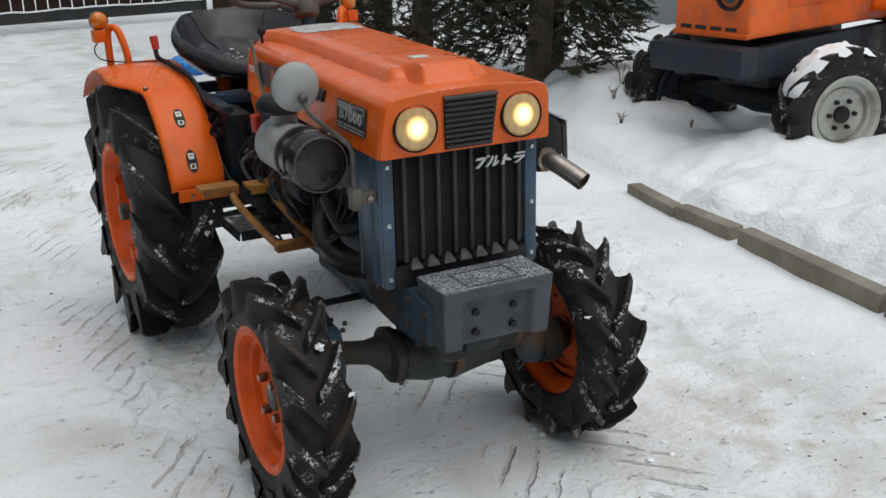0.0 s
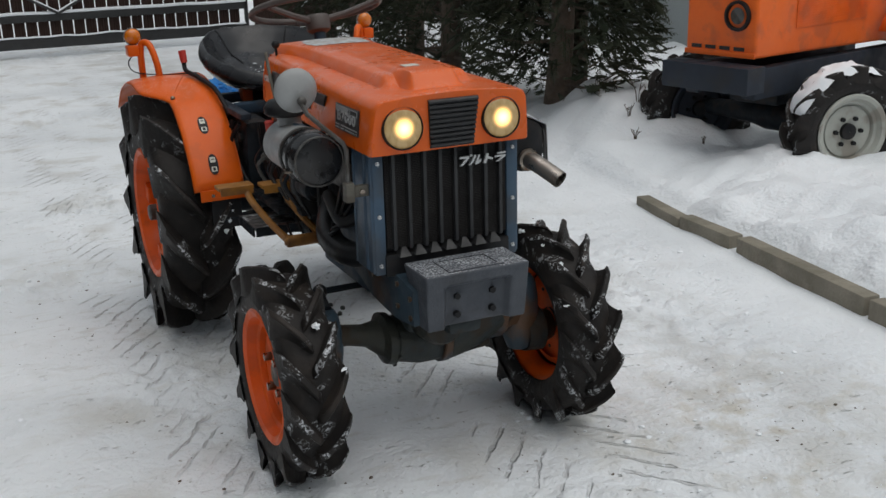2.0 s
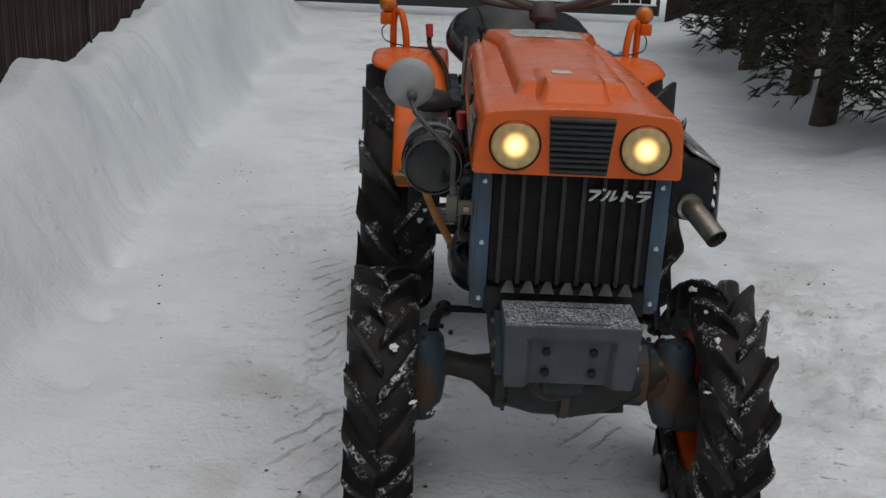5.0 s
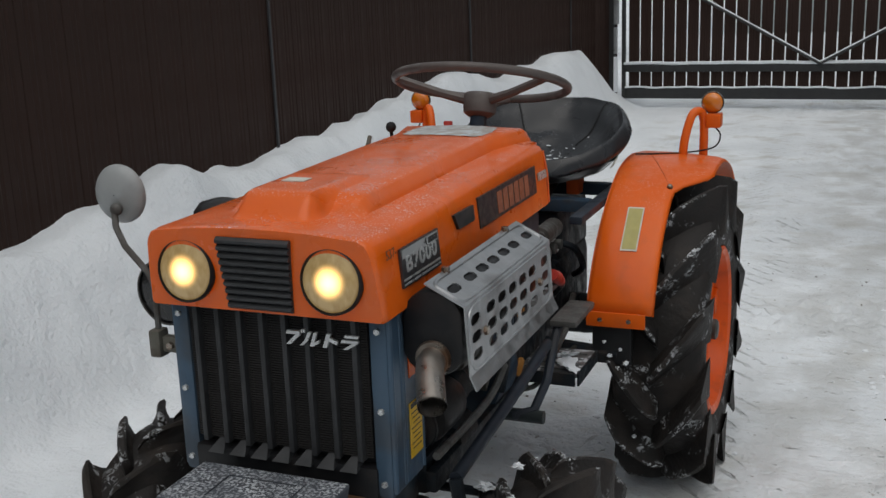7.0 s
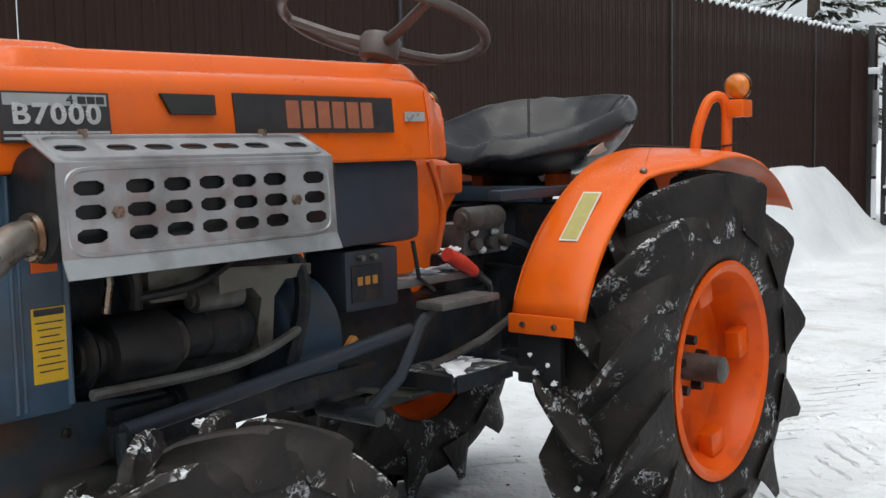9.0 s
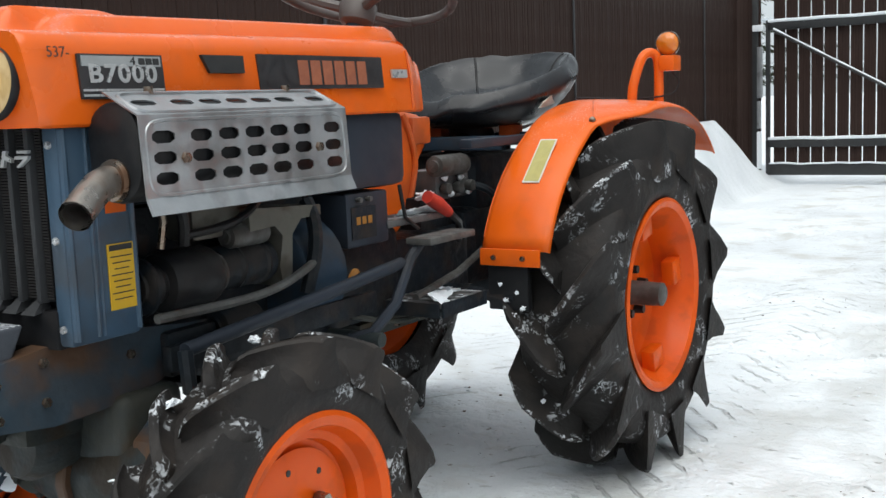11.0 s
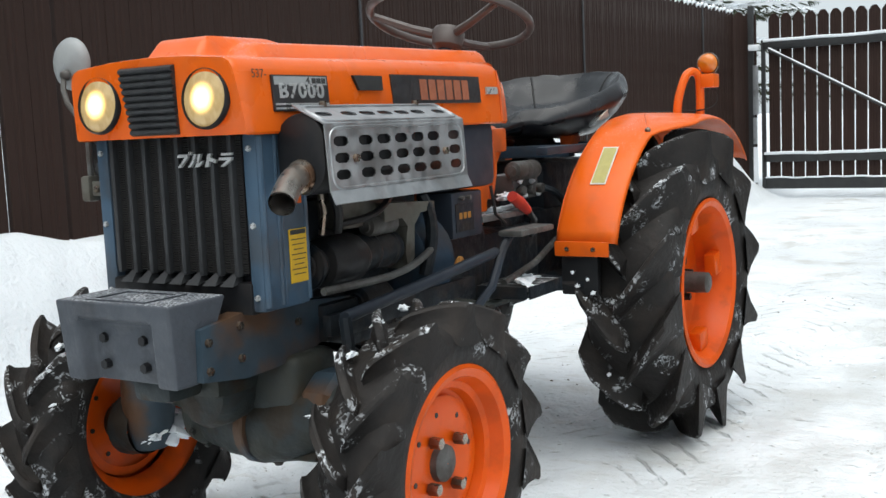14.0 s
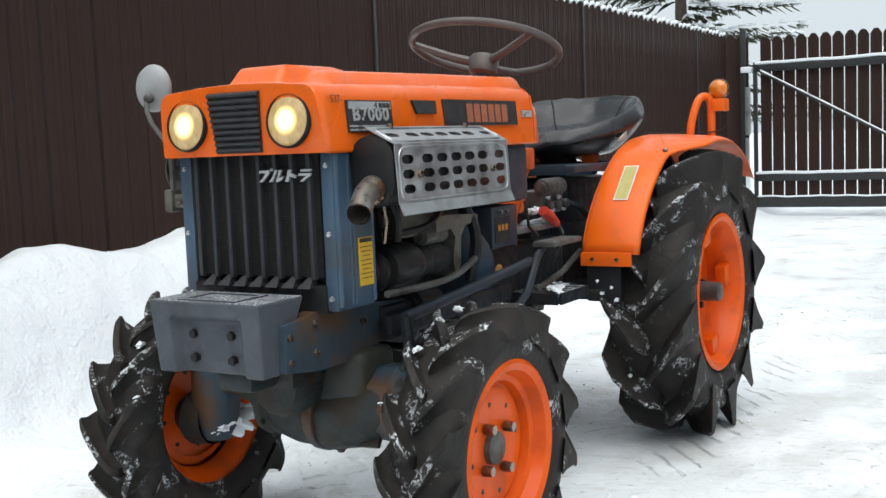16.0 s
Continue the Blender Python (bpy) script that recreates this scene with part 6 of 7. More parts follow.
part("torn_lining", bm, LABEL_WHITE, seat, "pale torn lining under the seat edge")

# -- steering wheel --
sw = Matrix.Translation((0.012, 0.725, 1.135)) @ pose(0, 0, 0, -16.5, 0, 0)
bm = bmesh.new()
tube(bm, [(0.193 * math.cos(2 * math.pi * k / 56), 0.193 * math.sin(2 * math.pi * k / 56), 0) for k in range(56)], 0.0100, 10, closed=True)
swheel = part("steering_wheel", bm, WHEEL_PLASTIC, tractor, "grey-brown three-spoke steering wheel", m=sw)
for a in (90, 205, 335):
    c, sn = math.cos(radians(a)), math.sin(radians(a))
    bm = bmesh.new()
    tube(bm, [(0.02 * c, 0.02 * sn, -0.040), (0.09 * c, 0.09 * sn, -0.028), (0.19 * c, 0.19 * sn, -0.003)], [0.012, 0.010, 0.009], 8)
    part("spoke", bm, WHEEL_PLASTIC, swheel)
bm = bmesh.new()
tube(bm, [(0, 0, -0.075), (0, 0, -0.066), (0, 0, -0.032), (0, 0, -0.022), (0, 0, -0.018)], [0.024, 0.036, 0.040, 0.034, 0.010], 14)
part("hub", bm, WHEEL_PLASTIC, swheel)
tube_part("steering_column", [(0.012, 0.703, 1.07), (0.010, 0.66, 0.92), (0.0, 0.60, 0.72)], 0.019, BLUE, tractor, "blue-grey steering column", segs=12)
box_part("dash", (-0.13, 0.66, 0.90), (0.13, 0.74, 0.985), BLACK, tractor, 0.02)
th = tube_part("throttle_lever", [(-0.155, 0.60, 0.99), (-0.158, 0.60, 1.045)], 0.004, BLACK, tractor, "thin black throttle lever with a ball knob", segs=7)
bm = bmesh.new()
bmesh.ops.create_uvsphere(bm, u_segments=12, v_segments=8, radius=0.012)
part("knob", bm, BLACK, th, m=pose(-0.158, 0.60, 1.052))
lv = tube_part("lift_lever", [(-0.22, 0.95, 0.80), (-0.235, 1.05, 0.865), (-0.262, 1.16, 0.895), (-0.285, 1.24, 0.910), (-0.287, 1.255, 0.94)], 0.008, BLACK, tractor, "bent black lever with a dark red grip", segs=8, smooth_line=True)
tube_part("grip", [(-0.286, 1.252, 0.935), (-0.289, 1.262, 0.975)], [0.011, 0.013], RED_GRIP, lv, segs=10)
lr = tube_part("red_lever", [(-0.16, 0.62, 0.66), (-0.19, 0.60, 0.76), (-0.195, 0.59, 0.80)], 0.006, BLACK, tractor, "black lever with a red grip", segs=7)
tube_part("grip", [(-0.195, 0.59, 0.79), (-0.198, 0.585, 0.835)], [0.012, 0.014], RED_GRIP, lr, segs=10)
box_part("battery", (-0.17, 0.42, 0.58), (-0.06, 0.60, 0.70), BLACK, tractor, 0.01, "black battery box")
quad = box_part("lever_quadrant", (-0.165, 0.66, 0.63), (-0.115, 0.82, 0.73), BLACK, tractor, 0.02, "black lever quadrant")
for k in range(3):
    drum("plug", (-0.175, 0.69 + 0.045 * k, 0.69), 0.012, 0.0, 0.016, GREY_METAL, quad, "x", segs=10)
drum("filter_bowl", (-0.185, 0.36, 0.665), 0.030, 0.0, 0.07, BLACK, tractor, "z", "dark fuel filter bowl")
drum("pump_body", (-0.175, 0.25, 0.70), 0.035, 0.0, 0.10, ENGINE, tractor, "y")
for k in range(7):
    y0 = 0.30 + 0.065 * k
    tube_part("cable", [(-0.17, y0, 0.76 - 0.01 * (k % 3)), (-0.205 - 0.01 * (k % 2), y0 + 0.05, 0.69), (-0.185, y0 + 0.03 * (k % 3), 0.62), (-0.15, y0 + 0.12, 0.58)], 0.004 + 0.002 * (k % 2), (BLACK, ENGINE, GREY_METAL)[k % 3], tractor, segs=6, smooth_line=True)
for k in range(3):
    tube_part("control_rod", [(-0.15, 0.62 + 0.09 * k, 0.64), (-0.175, 0.60 + 0.09 * k, 0.74), (-0.17, 0.63 + 0.09 * k, 0.79)], 0.005, BLACK, tractor, segs=6)
box_part("rear_casting", (-0.205, 0.84, 0.53), (-0.118, 1.24, 0.792), ENGINE, tractor, 0.03, "dark oily rear casting under the seat")
for k, (y, z) in enumerate(((0.88, 0.74), (0.95, 0.70), (1.02, 0.75), (1.09, 0.68), (0.92, 0.62))):
    drum("cap", (-0.222, y, z), 0.018 + 0.004 * (k % 3), 0.0, 0.022, (BLACK, GREY_METAL)[k % 2], tractor, "x", segs=12)
for k in range(4):
    tube_part("hose", [(-0.215, 0.86 + 0.07 * k, 0.785), (-0.235, 0.90 + 0.06 * k, 0.72 - 0.02 * k), (-0.215, 0.84 + 0.08 * k, 0.62), (-0.19, 0.80 + 0.05 * k, 0.56)], 0.006 + 0.002 * (k % 2), BLACK, tractor, segs=7, smooth_line=True)
box_part("underfloor_plate", (-0.20, 0.55, 0.56), (-0.12, 0.84, 0.575), ENGINE, tractor, 0.004)

# -- exhaust with perforated guard --
def perforated(cells, thick=0.002):
    """A sheet out of cells (corner, u vector, v vector, hole): each hole is an eight-cornered slot."""
    bm = bmesh.new()
    for o, u, v, hole in cells:
        o, u, v = Vector(o), Vector(u), Vector(v)
        if hole is None:
            bm.faces.new([bm.verts.new(p) for p in (o, o + u, o + u + v, o + v)])
            continue
        hu, hv = hole
        c = o + (u + v) / 2
        uu, vv = u.normalized() * hu / 2, v.normalized() * hv / 2
        outer = [o + u * 0.25, o + u * 0.75, o + u + v * 0.25, o + u + v * 0.75, o + u * 0.75 + v, o + u * 0.25 + v, o + v * 0.75, o + v * 0.25]
        k = 1 - hv / hu
        inner = [c - uu * k - vv, c + uu * k - vv, c + uu - vv * 0.45, c + uu + vv * 0.45, c + uu * k + vv, c - uu * k + vv, c - uu + vv * 0.45, c - uu - vv * 0.45]
        ov, iv = [bm.verts.new(p) for p in outer], [bm.verts.new(p) for p in inner]
        cv = [bm.verts.new(p) for p in (o, o + u, o + u + v, o + v)]
        for i in range(8):
            bm.faces.new((ov[i], ov[(i + 1) % 8], iv[(i + 1) % 8], iv[i]))
        for i, a in enumerate((7, 1, 3, 5)):
            bm.faces.new((cv[i], ov[(a + 1) % 8], ov[a]))
    bmesh.ops.remove_doubles(bm, verts=bm.verts, dist=0.0004)
    bmesh.ops.recalc_face_normals(bm, faces=bm.faces)
    return bm


Y0, Y1 = -0.152, 0.282
cuts = [Y0, -0.140, -0.084, -0.070, -0.016, 0.038, 0.091, 0.144, 0.197, 0.214, 0.272, Y1]
is_hole = [False, True, False, True, True, True, True, True, False, True, False]
top_a, top_b = Vector((0.235, 0, 0.928)), Vector((0.298, 0, 0.896))
face_b, skirt = Vector((0.304, 0, 0.788)), Vector((0.314, 0, 0.766))
rows_v = [(top_a, top_a.lerp(top_b, 0.22), None), (top_a.lerp(top_b, 0.22), top_a.lerp(top_b, 0.80), (0.040, 0.0165)), (top_a.lerp(top_b, 0.80), top_b, None)]
lo = [0.0, 0.14, 0.395, 0.645, 0.90, 1.0]
for i in range(5):
    rows_v.append((top_b.lerp(face_b, lo[i]), top_b.lerp(face_b, lo[i + 1]), (0.040, 0.0165) if 0 < i < 4 else None))
rows_v.append((face_b, face_b.lerp(skirt, 0.5), None))
rows_v.append((face_b.lerp(skirt, 0.5), skirt, None))
cells = []
for a, b, hole in rows_v:
    for (ya, yb), h in zip(zip(cuts, cuts[1:]), is_hole):
        cells.append((a + Vector((0, ya, 0)), Vector((0, yb - ya, 0)), b - a, hole if (hole and h) else None))
guard = part("heat_guard", perforated(cells), STEEL, tractor, "perforated galvanised steel exhaust guard", smooth=False)
solid = guard.modifiers.new("sheet", "SOLIDIFY")
solid.thickness, solid.offset = 0.0022, 0.0


def bead(c, v):
    """A pressed bead round a field of slots; c at its middle, v its half height vector."""
    pts = []
    for k in range(32):
        a = 2 * math.pi * k / 32
        cu, su = math.cos(a), math.sin(a)
        pts.append(Vector(c) + Vector((0, 0.207 * math.copysign(abs(cu) ** 0.12, cu), 0)) + Vector(v) * math.copysign(abs(su) ** 0.35, su))
    bm = bmesh.new()
    tube(bm, pts, 0.0032, 6, closed=True)
    part("pressed_edge", bm, STEEL, guard)


bead(top_b.lerp(face_b, 0.52) + Vector((0.0005, 0.065, 0)), (face_b - top_b) * 0.46)
bead(top_a.lerp(top_b, 0.51) + Vector((0.001, 0.065, 0.001)), (top_b - top_a) * 0.40)
for y in (-0.077, 0.2055):
    bolt(guard, (0.304, y, 0.838), "x", 0.008, 0.008, CHROME)
    bolt(guard, (0.240, y, 0.930), "z", 0.007, 0.010, CHROME)
bm = bmesh.new()
rows = []
for y, k in ((-0.150, 0.86), (-0.146, 0.97), (-0.138, 1.0), (0.29, 1.0), (0.300, 0.9)):
    row = []
    for i in range(28):
        a = 2 * math.pi * i / 28
        row.append(bm.verts.new((0.243 + 0.050 * k * math.cos(a), y, 0.848 + k * (0.046 * math.sin(a) + 0.022 * (1 if math.sin(a) > 0 else -1)))))
    rows.append(row)
for p, q in zip(rows, rows[1:]):
    for k in range(28):
        bm.faces.new((p[k], p[(k + 1) % 28], q[(k + 1) % 28], q[k]))
bm.faces.new(rows[0])
bm.faces.new(list(reversed(rows[-1])))
muffler = part("muffler", bm, BLACK, tractor, "dark flat-oval exhaust muffler")
bm = bmesh.new()
line = bend([(0.246, -0.145, 0.812), (0.250, -0.175, 0.810), (0.262, -0.205, 0.798), (0.282, -0.248, 0.776)], 6)
tube(bm, line, 0.0215, 18, cap=False)
tube(bm, line[6:], 0.0185, 18, cap=False)
part("exhaust_pipe", bm, PIPE, muffler, "short bent exhaust pipe, rusty at its root")
drum("pipe_collar", (0.246, -0.165, 0.812), 0.029, 0.0, 0.02, CHROME, muffler, "y")

# -- thin rod from the hood's rear corner to the air intake --
tube_part("prop_rod", [(-0.197, 0.572, 1.035), (-0.200, 0.530, 0.965), (-0.203, 0.478, 0.900)], 0.0050, PALE_CAST, tractor, "thin brownish-grey rod beside the hood", segs=8)

# -- air cleaner, mirror --
GLOSS_BLACK = mat("glossy_black_enamel", (0.011, 0.0115, 0.013), 0.24, second=(0.017, 0.017, 0.018), scale=9, amount=0.6, bump=0.06, dirt=(0.03, 0.026, 0.022), dirt_amount=0.3, dirt_scale=11, spec=0.5)
AX, AZ = -0.278, 0.858
bm = bmesh.new()
ring_mesh(bm, [(-0.11, 0.001), (-0.11, 0.045), (-0.106, 0.058), (-0.098, 0.063), (-0.060, 0.063), (-0.057, 0.067), (-0.049, 0.067), (-0.045, 0.063), (-0.010, 0.062)], 32)
cleaner = part("air_cleaner", bm, GLOSS_BLACK, tractor, "black canister air cleaner with wire clips", m=Matrix.Translation((AX, 0.02, AZ)) @ pose(0, 0, 0, 0, 0, 90))
bm = bmesh.new()
ring_mesh(bm, [(-0.012, 0.055), (-0.012, 0.060), (0.0, 0.062), (0.005, 0.060), (0.145, 0.060), (0.155, 0.050), (0.155, 0.001)], 32)
part("body", bm, GREY_PLASTIC, cleaner, "grey canister body with a dark print band")
for x, r in ((-0.004, 0.0655), (-0.106, 0.0600)):
    bm = bmesh.new()
    ring_mesh(bm, [(x - 0.005, r - 0.003), (x - 0.005, r), (x + 0.005, r), (x + 0.005, r - 0.003)], 32)
    part("clamp_band", bm, GREY_METAL, cleaner, "dull steel clamp band")
for a in (10, 26, 44, 62, 80):
    bm = bmesh.new()
    rows = []
    for k in range(5):
        b = radians(180 - a - 3.4 * k)
        rows.append([bm.verts.new((x, 0.0608 * math.cos(b), 0.0608 * math.sin(b))) for x in (0.045, 0.12)])
    for p, q in zip(rows, rows[1:]):
        bm.faces.new((p[0], p[1], q[1], q[0]))
    part("print_bar", bm, BLUE_PANEL, cleaner)
bm = bmesh.new()
tube(bm, [(-0.275, 0.125, 0.89), (-0.280, 0.122, 0.945)], 0.030, 14)
part("inlet_neck", bm, GREY_PLASTIC, tractor)
bm = bmesh.new()
tube(bm, [(-0.29, 0.115, 0.938), (-0.29, 0.115, 0.945), (-0.29, 0.115, 0.960), (-0.29, 0.115, 0.975), (-0.29, 0.115, 0.982)], [0.044, 0.052, 0.052, 0.040, 0.015], 24)
part("rain_cap", bm, BLACK, tractor, "black mushroom rain cap of the air intake")
for a in (60, 200, 320):
    c, sn = math.cos(radians(a)), math.sin(radians(a))
    tube_part("clip", [(AX + 0.064 * c, -0.065, AZ + 0.064 * sn), (AX + 0.075 * c, -0.045, AZ + 0.075 * sn), (AX + 0.067 * c, -0.015, AZ + 0.067 * sn)], 0.003, CHROME, tractor, segs=6)
bm = bmesh.new()
ring_mesh(bm, [(-0.014, 0.001), (-0.013, 0.018), (-0.009, 0.036), (-0.003, 0.047), (0.003, 0.0505), (0.006, 0.050), (0.006, 0.047)], 36)
mirror = part("mirror", bm, GREY_PLASTIC, tractor, "round grey rear-view mirror on a bent rod", m=Matrix.Translation((-0.332, -0.118, 1.034)) @ pose(0, 0, 0, 0, 0, 90))
bm = bmesh.new()
ring_mesh(bm, [(0.004, 0.001), (0.004, 0.0475)], 36)
MIRROR = bpy.data.materials.new("mirror_glass")
MIRROR.use_nodes = True
MIRROR.node_tree.nodes["Principled BSDF"].inputs["Metallic"].default_value = 1.0
MIRROR.node_tree.nodes["Principled BSDF"].inputs["Roughness"].default_value = 0.03
MIRROR.node_tree.nodes["Principled BSDF"].inputs["Base Color"].default_value = (0.85, 0.86, 0.86, 1)
part("mirror_glass", bm, MIRROR, mirror)
tube_part("mirror_rod", [(-0.332, -0.135, 1.018), (-0.320, -0.150, 0.985), (-0.293, -0.165, 0.957), (-0.246, -0.17, 0.914), (-0.239, -0.17, 0.895), (-0.239, -0.17, 0.775)], 0.0055, GREY_METAL, tractor, "thin grey mirror rod", segs=8)
mc = box_part("mirror_clamp", (-0.250, -0.186, 0.775), (-0.228, -0.158, 0.822), PALE_CAST, tractor, 0.005, "pale mirror clamp")
box_part("clamp_arm", (-0.227, -0.180, 0.785), (-0.190, -0.164, 0.812), PALE_CAST, mc, 0.003)
bolt(mc, (-0.210, -0.183, 0.798), "y", 0.007, 0.006, CHROME)
bm = bmesh.new()
bmesh.ops.create_uvsphere(bm, u_segments=10, v_segments=7, radius=0.011)
part("mirror_joint", bm, GREY_METAL, tractor, m=pose(-0.326, -0.137, 1.012))


# -- snow caught on the castings and tyres --
for k, (at, r, flat) in enumerate((((-0.262, -0.005, 0.300), 0.046, 0.4), ((-0.275, 0.045, 0.310), 0.030, 0.5), ((-0.258, -0.045, 0.292), 0.028, 0.45), ((0.262, -0.035, 0.472), 0.016, 0.4), ((0.235, 0.085, 0.488), 0.018, 0.5), ((0.150, -0.05, 0.418), 0.014, 0.4),
                                   ((0.245, 0.62, 0.522), 0.020, 0.25), ((0.205, 0.70, 0.522), 0.028, 0.25), ((0.225, 0.655, 0.522), 0.022, 0.2), ((0.150, 0.66, 0.682), 0.024, 0.2), ((0.14, 0.72, 0.682), 0.030, 0.2), ((0.10, 0.80, 0.705), 0.020, 0.5), ((0.115, 0.93, 0.768), 0.014, 0.5), ((0.10, 0.88, 0.775), 0.016, 0.4))):
    snow_clump(tractor, at, r, k + 1.3, flat)
random.seed(77)
for wy, wz, rad, spots in ((-0.012, 0.310, 0.262, ((0.335, 74), (0.320, 96), (0.310, 30), (0.335, 55), (0.325, 112))),
                           (-0.004, 0.310, 0.262, ((-0.345, 45), (-0.30, 20))),
                           (1.203, 0.446, 0.372, ((0.34, 22), (0.36, 60), (0.30, 8), (0.33, -30)))):
    for x, a in spots:
        snow_clump(tractor, (x, wy - rad * math.cos(radians(a)), wz + rad * math.sin(radians(a))), random.uniform(0.006, 0.011), random.uniform(1, 50), random.uniform(0.4, 0.9))


# ---- the second, larger machine parked in the snow ----
machine = tagged(new("tractor"), "older faded orange tractor parked in deep snow, snow on its tyres", "tractor")
machine.matrix_basis = pose(3.09, 1.91, 0.075, 0, 0, -77)


def big_hood():
    bm = bmesh.new()
    box(bm, (-0.25, -0.60, 0.58), (0.17, 0.75, 1.10), 0.02, segs=3)
    for v in bm.verts:
        if v.co.y < -0.3 and v.co.z < 0.8:
            v.co.z += 0.02
    h = part("hood", bm, ORANGE_FAR, machine, "faded orange hood with dents and rust")
    bm = bmesh.new()
    ring_mesh(bm, [(-0.004, 0.075), (0.012, 0.072), (0.014, 0.06), (-0.02, 0.055), (-0.03, 0.001)], 28)
    part("lamp_opening", bm, BLACK, h, "dark round lamp opening", m=pose(0.06, -0.605, 0.80, 0, 0, -90))
    bm = bmesh.new()
    ring_mesh(bm, [(0.0, 0.001), (0.004, 0.03), (0.002, 0.04)], 20)
    part("lamp_socket", bm, GREY_METAL, h, m=pose(0.06, -0.606, 0.80, 0, 0, -90))
    for k in range(4):
        box_part("vent_slot", (-0.21 + 0.085 * k, -0.604, 0.632), (-0.15 + 0.085 * k, -0.599, 0.650), INK, h, 0.0)
    box_part("lower_lip", (-0.25, -0.608, 0.60), (0.17, -0.598, 0.625), ORANGE_FAR, h, 0.003)
    box_part("side_grille", (0.1695, -0.28, 0.72), (0.176, 0.36, 1.04), ORANGE_FAR, h, 0.004, "sunken side grille panel")
    bm = bmesh.new()
    for k in range(26):
        box(bm, (0.1755, -0.27, 0.73 + 0.0118 * k), (0.179, 0.35, 0.7345 + 0.0118 * k))
    part("grille_mesh", bm, ORANGE_FAR, h, smooth=False)
    tagged(h.children[-1], kind="stuff")
    return h


big_hood()
box_part("bumper_frame", (-0.30, -0.72, 0.44), (0.22, -0.58, 0.57), TANK_GREY, machine, 0.008, "dark blue steel front frame")
box_part("frame_rail", (0.10, -0.60, 0.40), (0.18, 0.85, 0.55), TANK_GREY, machine, 0.01, "dark blue side rail")
box_part("frame_rail", (-0.24, -0.60, 0.40), (-0.16, 0.85, 0.55), TANK_GREY, machine, 0.01)
box_part("belly", (-0.16, -0.35, 0.33), (0.14, 0.85, 0.48), ENGINE, machine, 0.03)
bm = bmesh.new()
ring_mesh(bm, [(-0.52, 0.04), (-0.30, 0.05), (-0.15, 0.06), (-0.06, 0.08), (0.08, 0.08), (0.16, 0.06), (0.34, 0.04)], 20)
part("front_axle", bm, ENGINE, machine, "dark cast front axle", m=pose(0, -0.12, 0.24))
for s in (-1, 1):
    # far rim: dark paint stands in for the shade beneath the machine
    r = wheel(s, 0.47 if s > 0 else 0.44, -0.19, 0.225, 0.150, 0.048, 0.080, 0.250, 0.277, 14, 0.40, 0.025, False, machine, RIM_WHITE if s > 0 else TANK_GREY, -24)
    r.scale = (1.1, 1.18, 1.18)
    bm = bmesh.new()
    ring_mesh(bm, [(-0.045, 0.036), (-0.02, 0.034), (-0.016, 0.026), (-0.016, 0.001)], 20)
    part("hub_cap", bm, BLACK, r)
    for k in range(6):
        a = 2 * math.pi * k / 6
        bolt(r, (-0.026, 0.06 * math.cos(a), 0.06 * math.sin(a)), "x", 0.010, 0.016, BLACK)


def snow_on_tyre(parent, m, r, half, a0, a1):
    bm = bmesh.new()
    rows = []
    for i in range(26):
        a = radians(a0 + (a1 - a0) * i / 25)
        e = math.sin(math.pi * i / 25) ** 0.5
        row = []
        for j in range(9):
            v = j / 8 * 2 - 1
            hgt = (0.030 + 0.03 * noise.noise(Vector((i * 0.6, j * 0.4, r * 9)))) * e * (1 - v ** 4 * 1.5)
            rr = r - 0.015 + hgt
            row.append(bm.verts.new((v * half * (0.9 + 0.15 * noise.noise(Vector((i * 0.7, v * 3, 1)))), -rr * math.cos(a), rr * math.sin(a))))
        rows.append(row)
    for p, q in zip(rows, rows[1:]):
        for k in range(8):
            bm.faces.new((p[k], p[k + 1], q[k + 1], q[k]))
    return part("lying_snow", bm, SNOW_PURE, parent, "snow lying on the tyre", m=m)


snow_on_tyre(machine, pose(0.414, -0.165, 0.225, 0, 0, -24), 0.322, 0.084, 20, 118)
r = wheel(1, 0.62, 0.84, 0.36, 0.205, 0.10, 0.108, 0.350, 0.405, 12, 0.46, 0.052, True, machine, RIM_WHITE)
snow_on_tyre(machine, pose(0.57, 0.84, 0.36), 0.400, 0.115, 5, 140)
bm = bmesh.new()
rows = []
for i in range(16):
    a = radians(150 - 110 * i / 15)
    rows.append([bm.verts.new((x, 0.84 - 0.5 * math.cos(math.pi - a), 0.40 + 0.5 * math.sin(a))) for x in (0.22, 0.25, 0.60, 0.63)])
for p, q in zip(rows, rows[1:]):
    for k in range(3):
        bm.faces.new((p[k], p[k + 1], q[k + 1], q[k]))
fd = part("fender", bm, ORANGE_FAR, machine, "faded orange fender with a snow cushion")
fs = fd.modifiers.new("sheet", "SOLIDIFY")
fs.thickness = 0.006
bm = bmesh.new()
box(bm, (0.24, 0.62, 0.875), (0.60, 0.95, 0.95), 0.03, segs=3)
for v in bm.verts:
    v.co += Vector(noise.noise_vector(v.co * 6)) * 0.02
part("lying_snow", bm, SNOW_PURE, machine)
box_part("fuel_tank", (-0.2, 0.75, 0.55), (0.2, 1.25, 0.92), ORANGE_FAR, machine, 0.03)


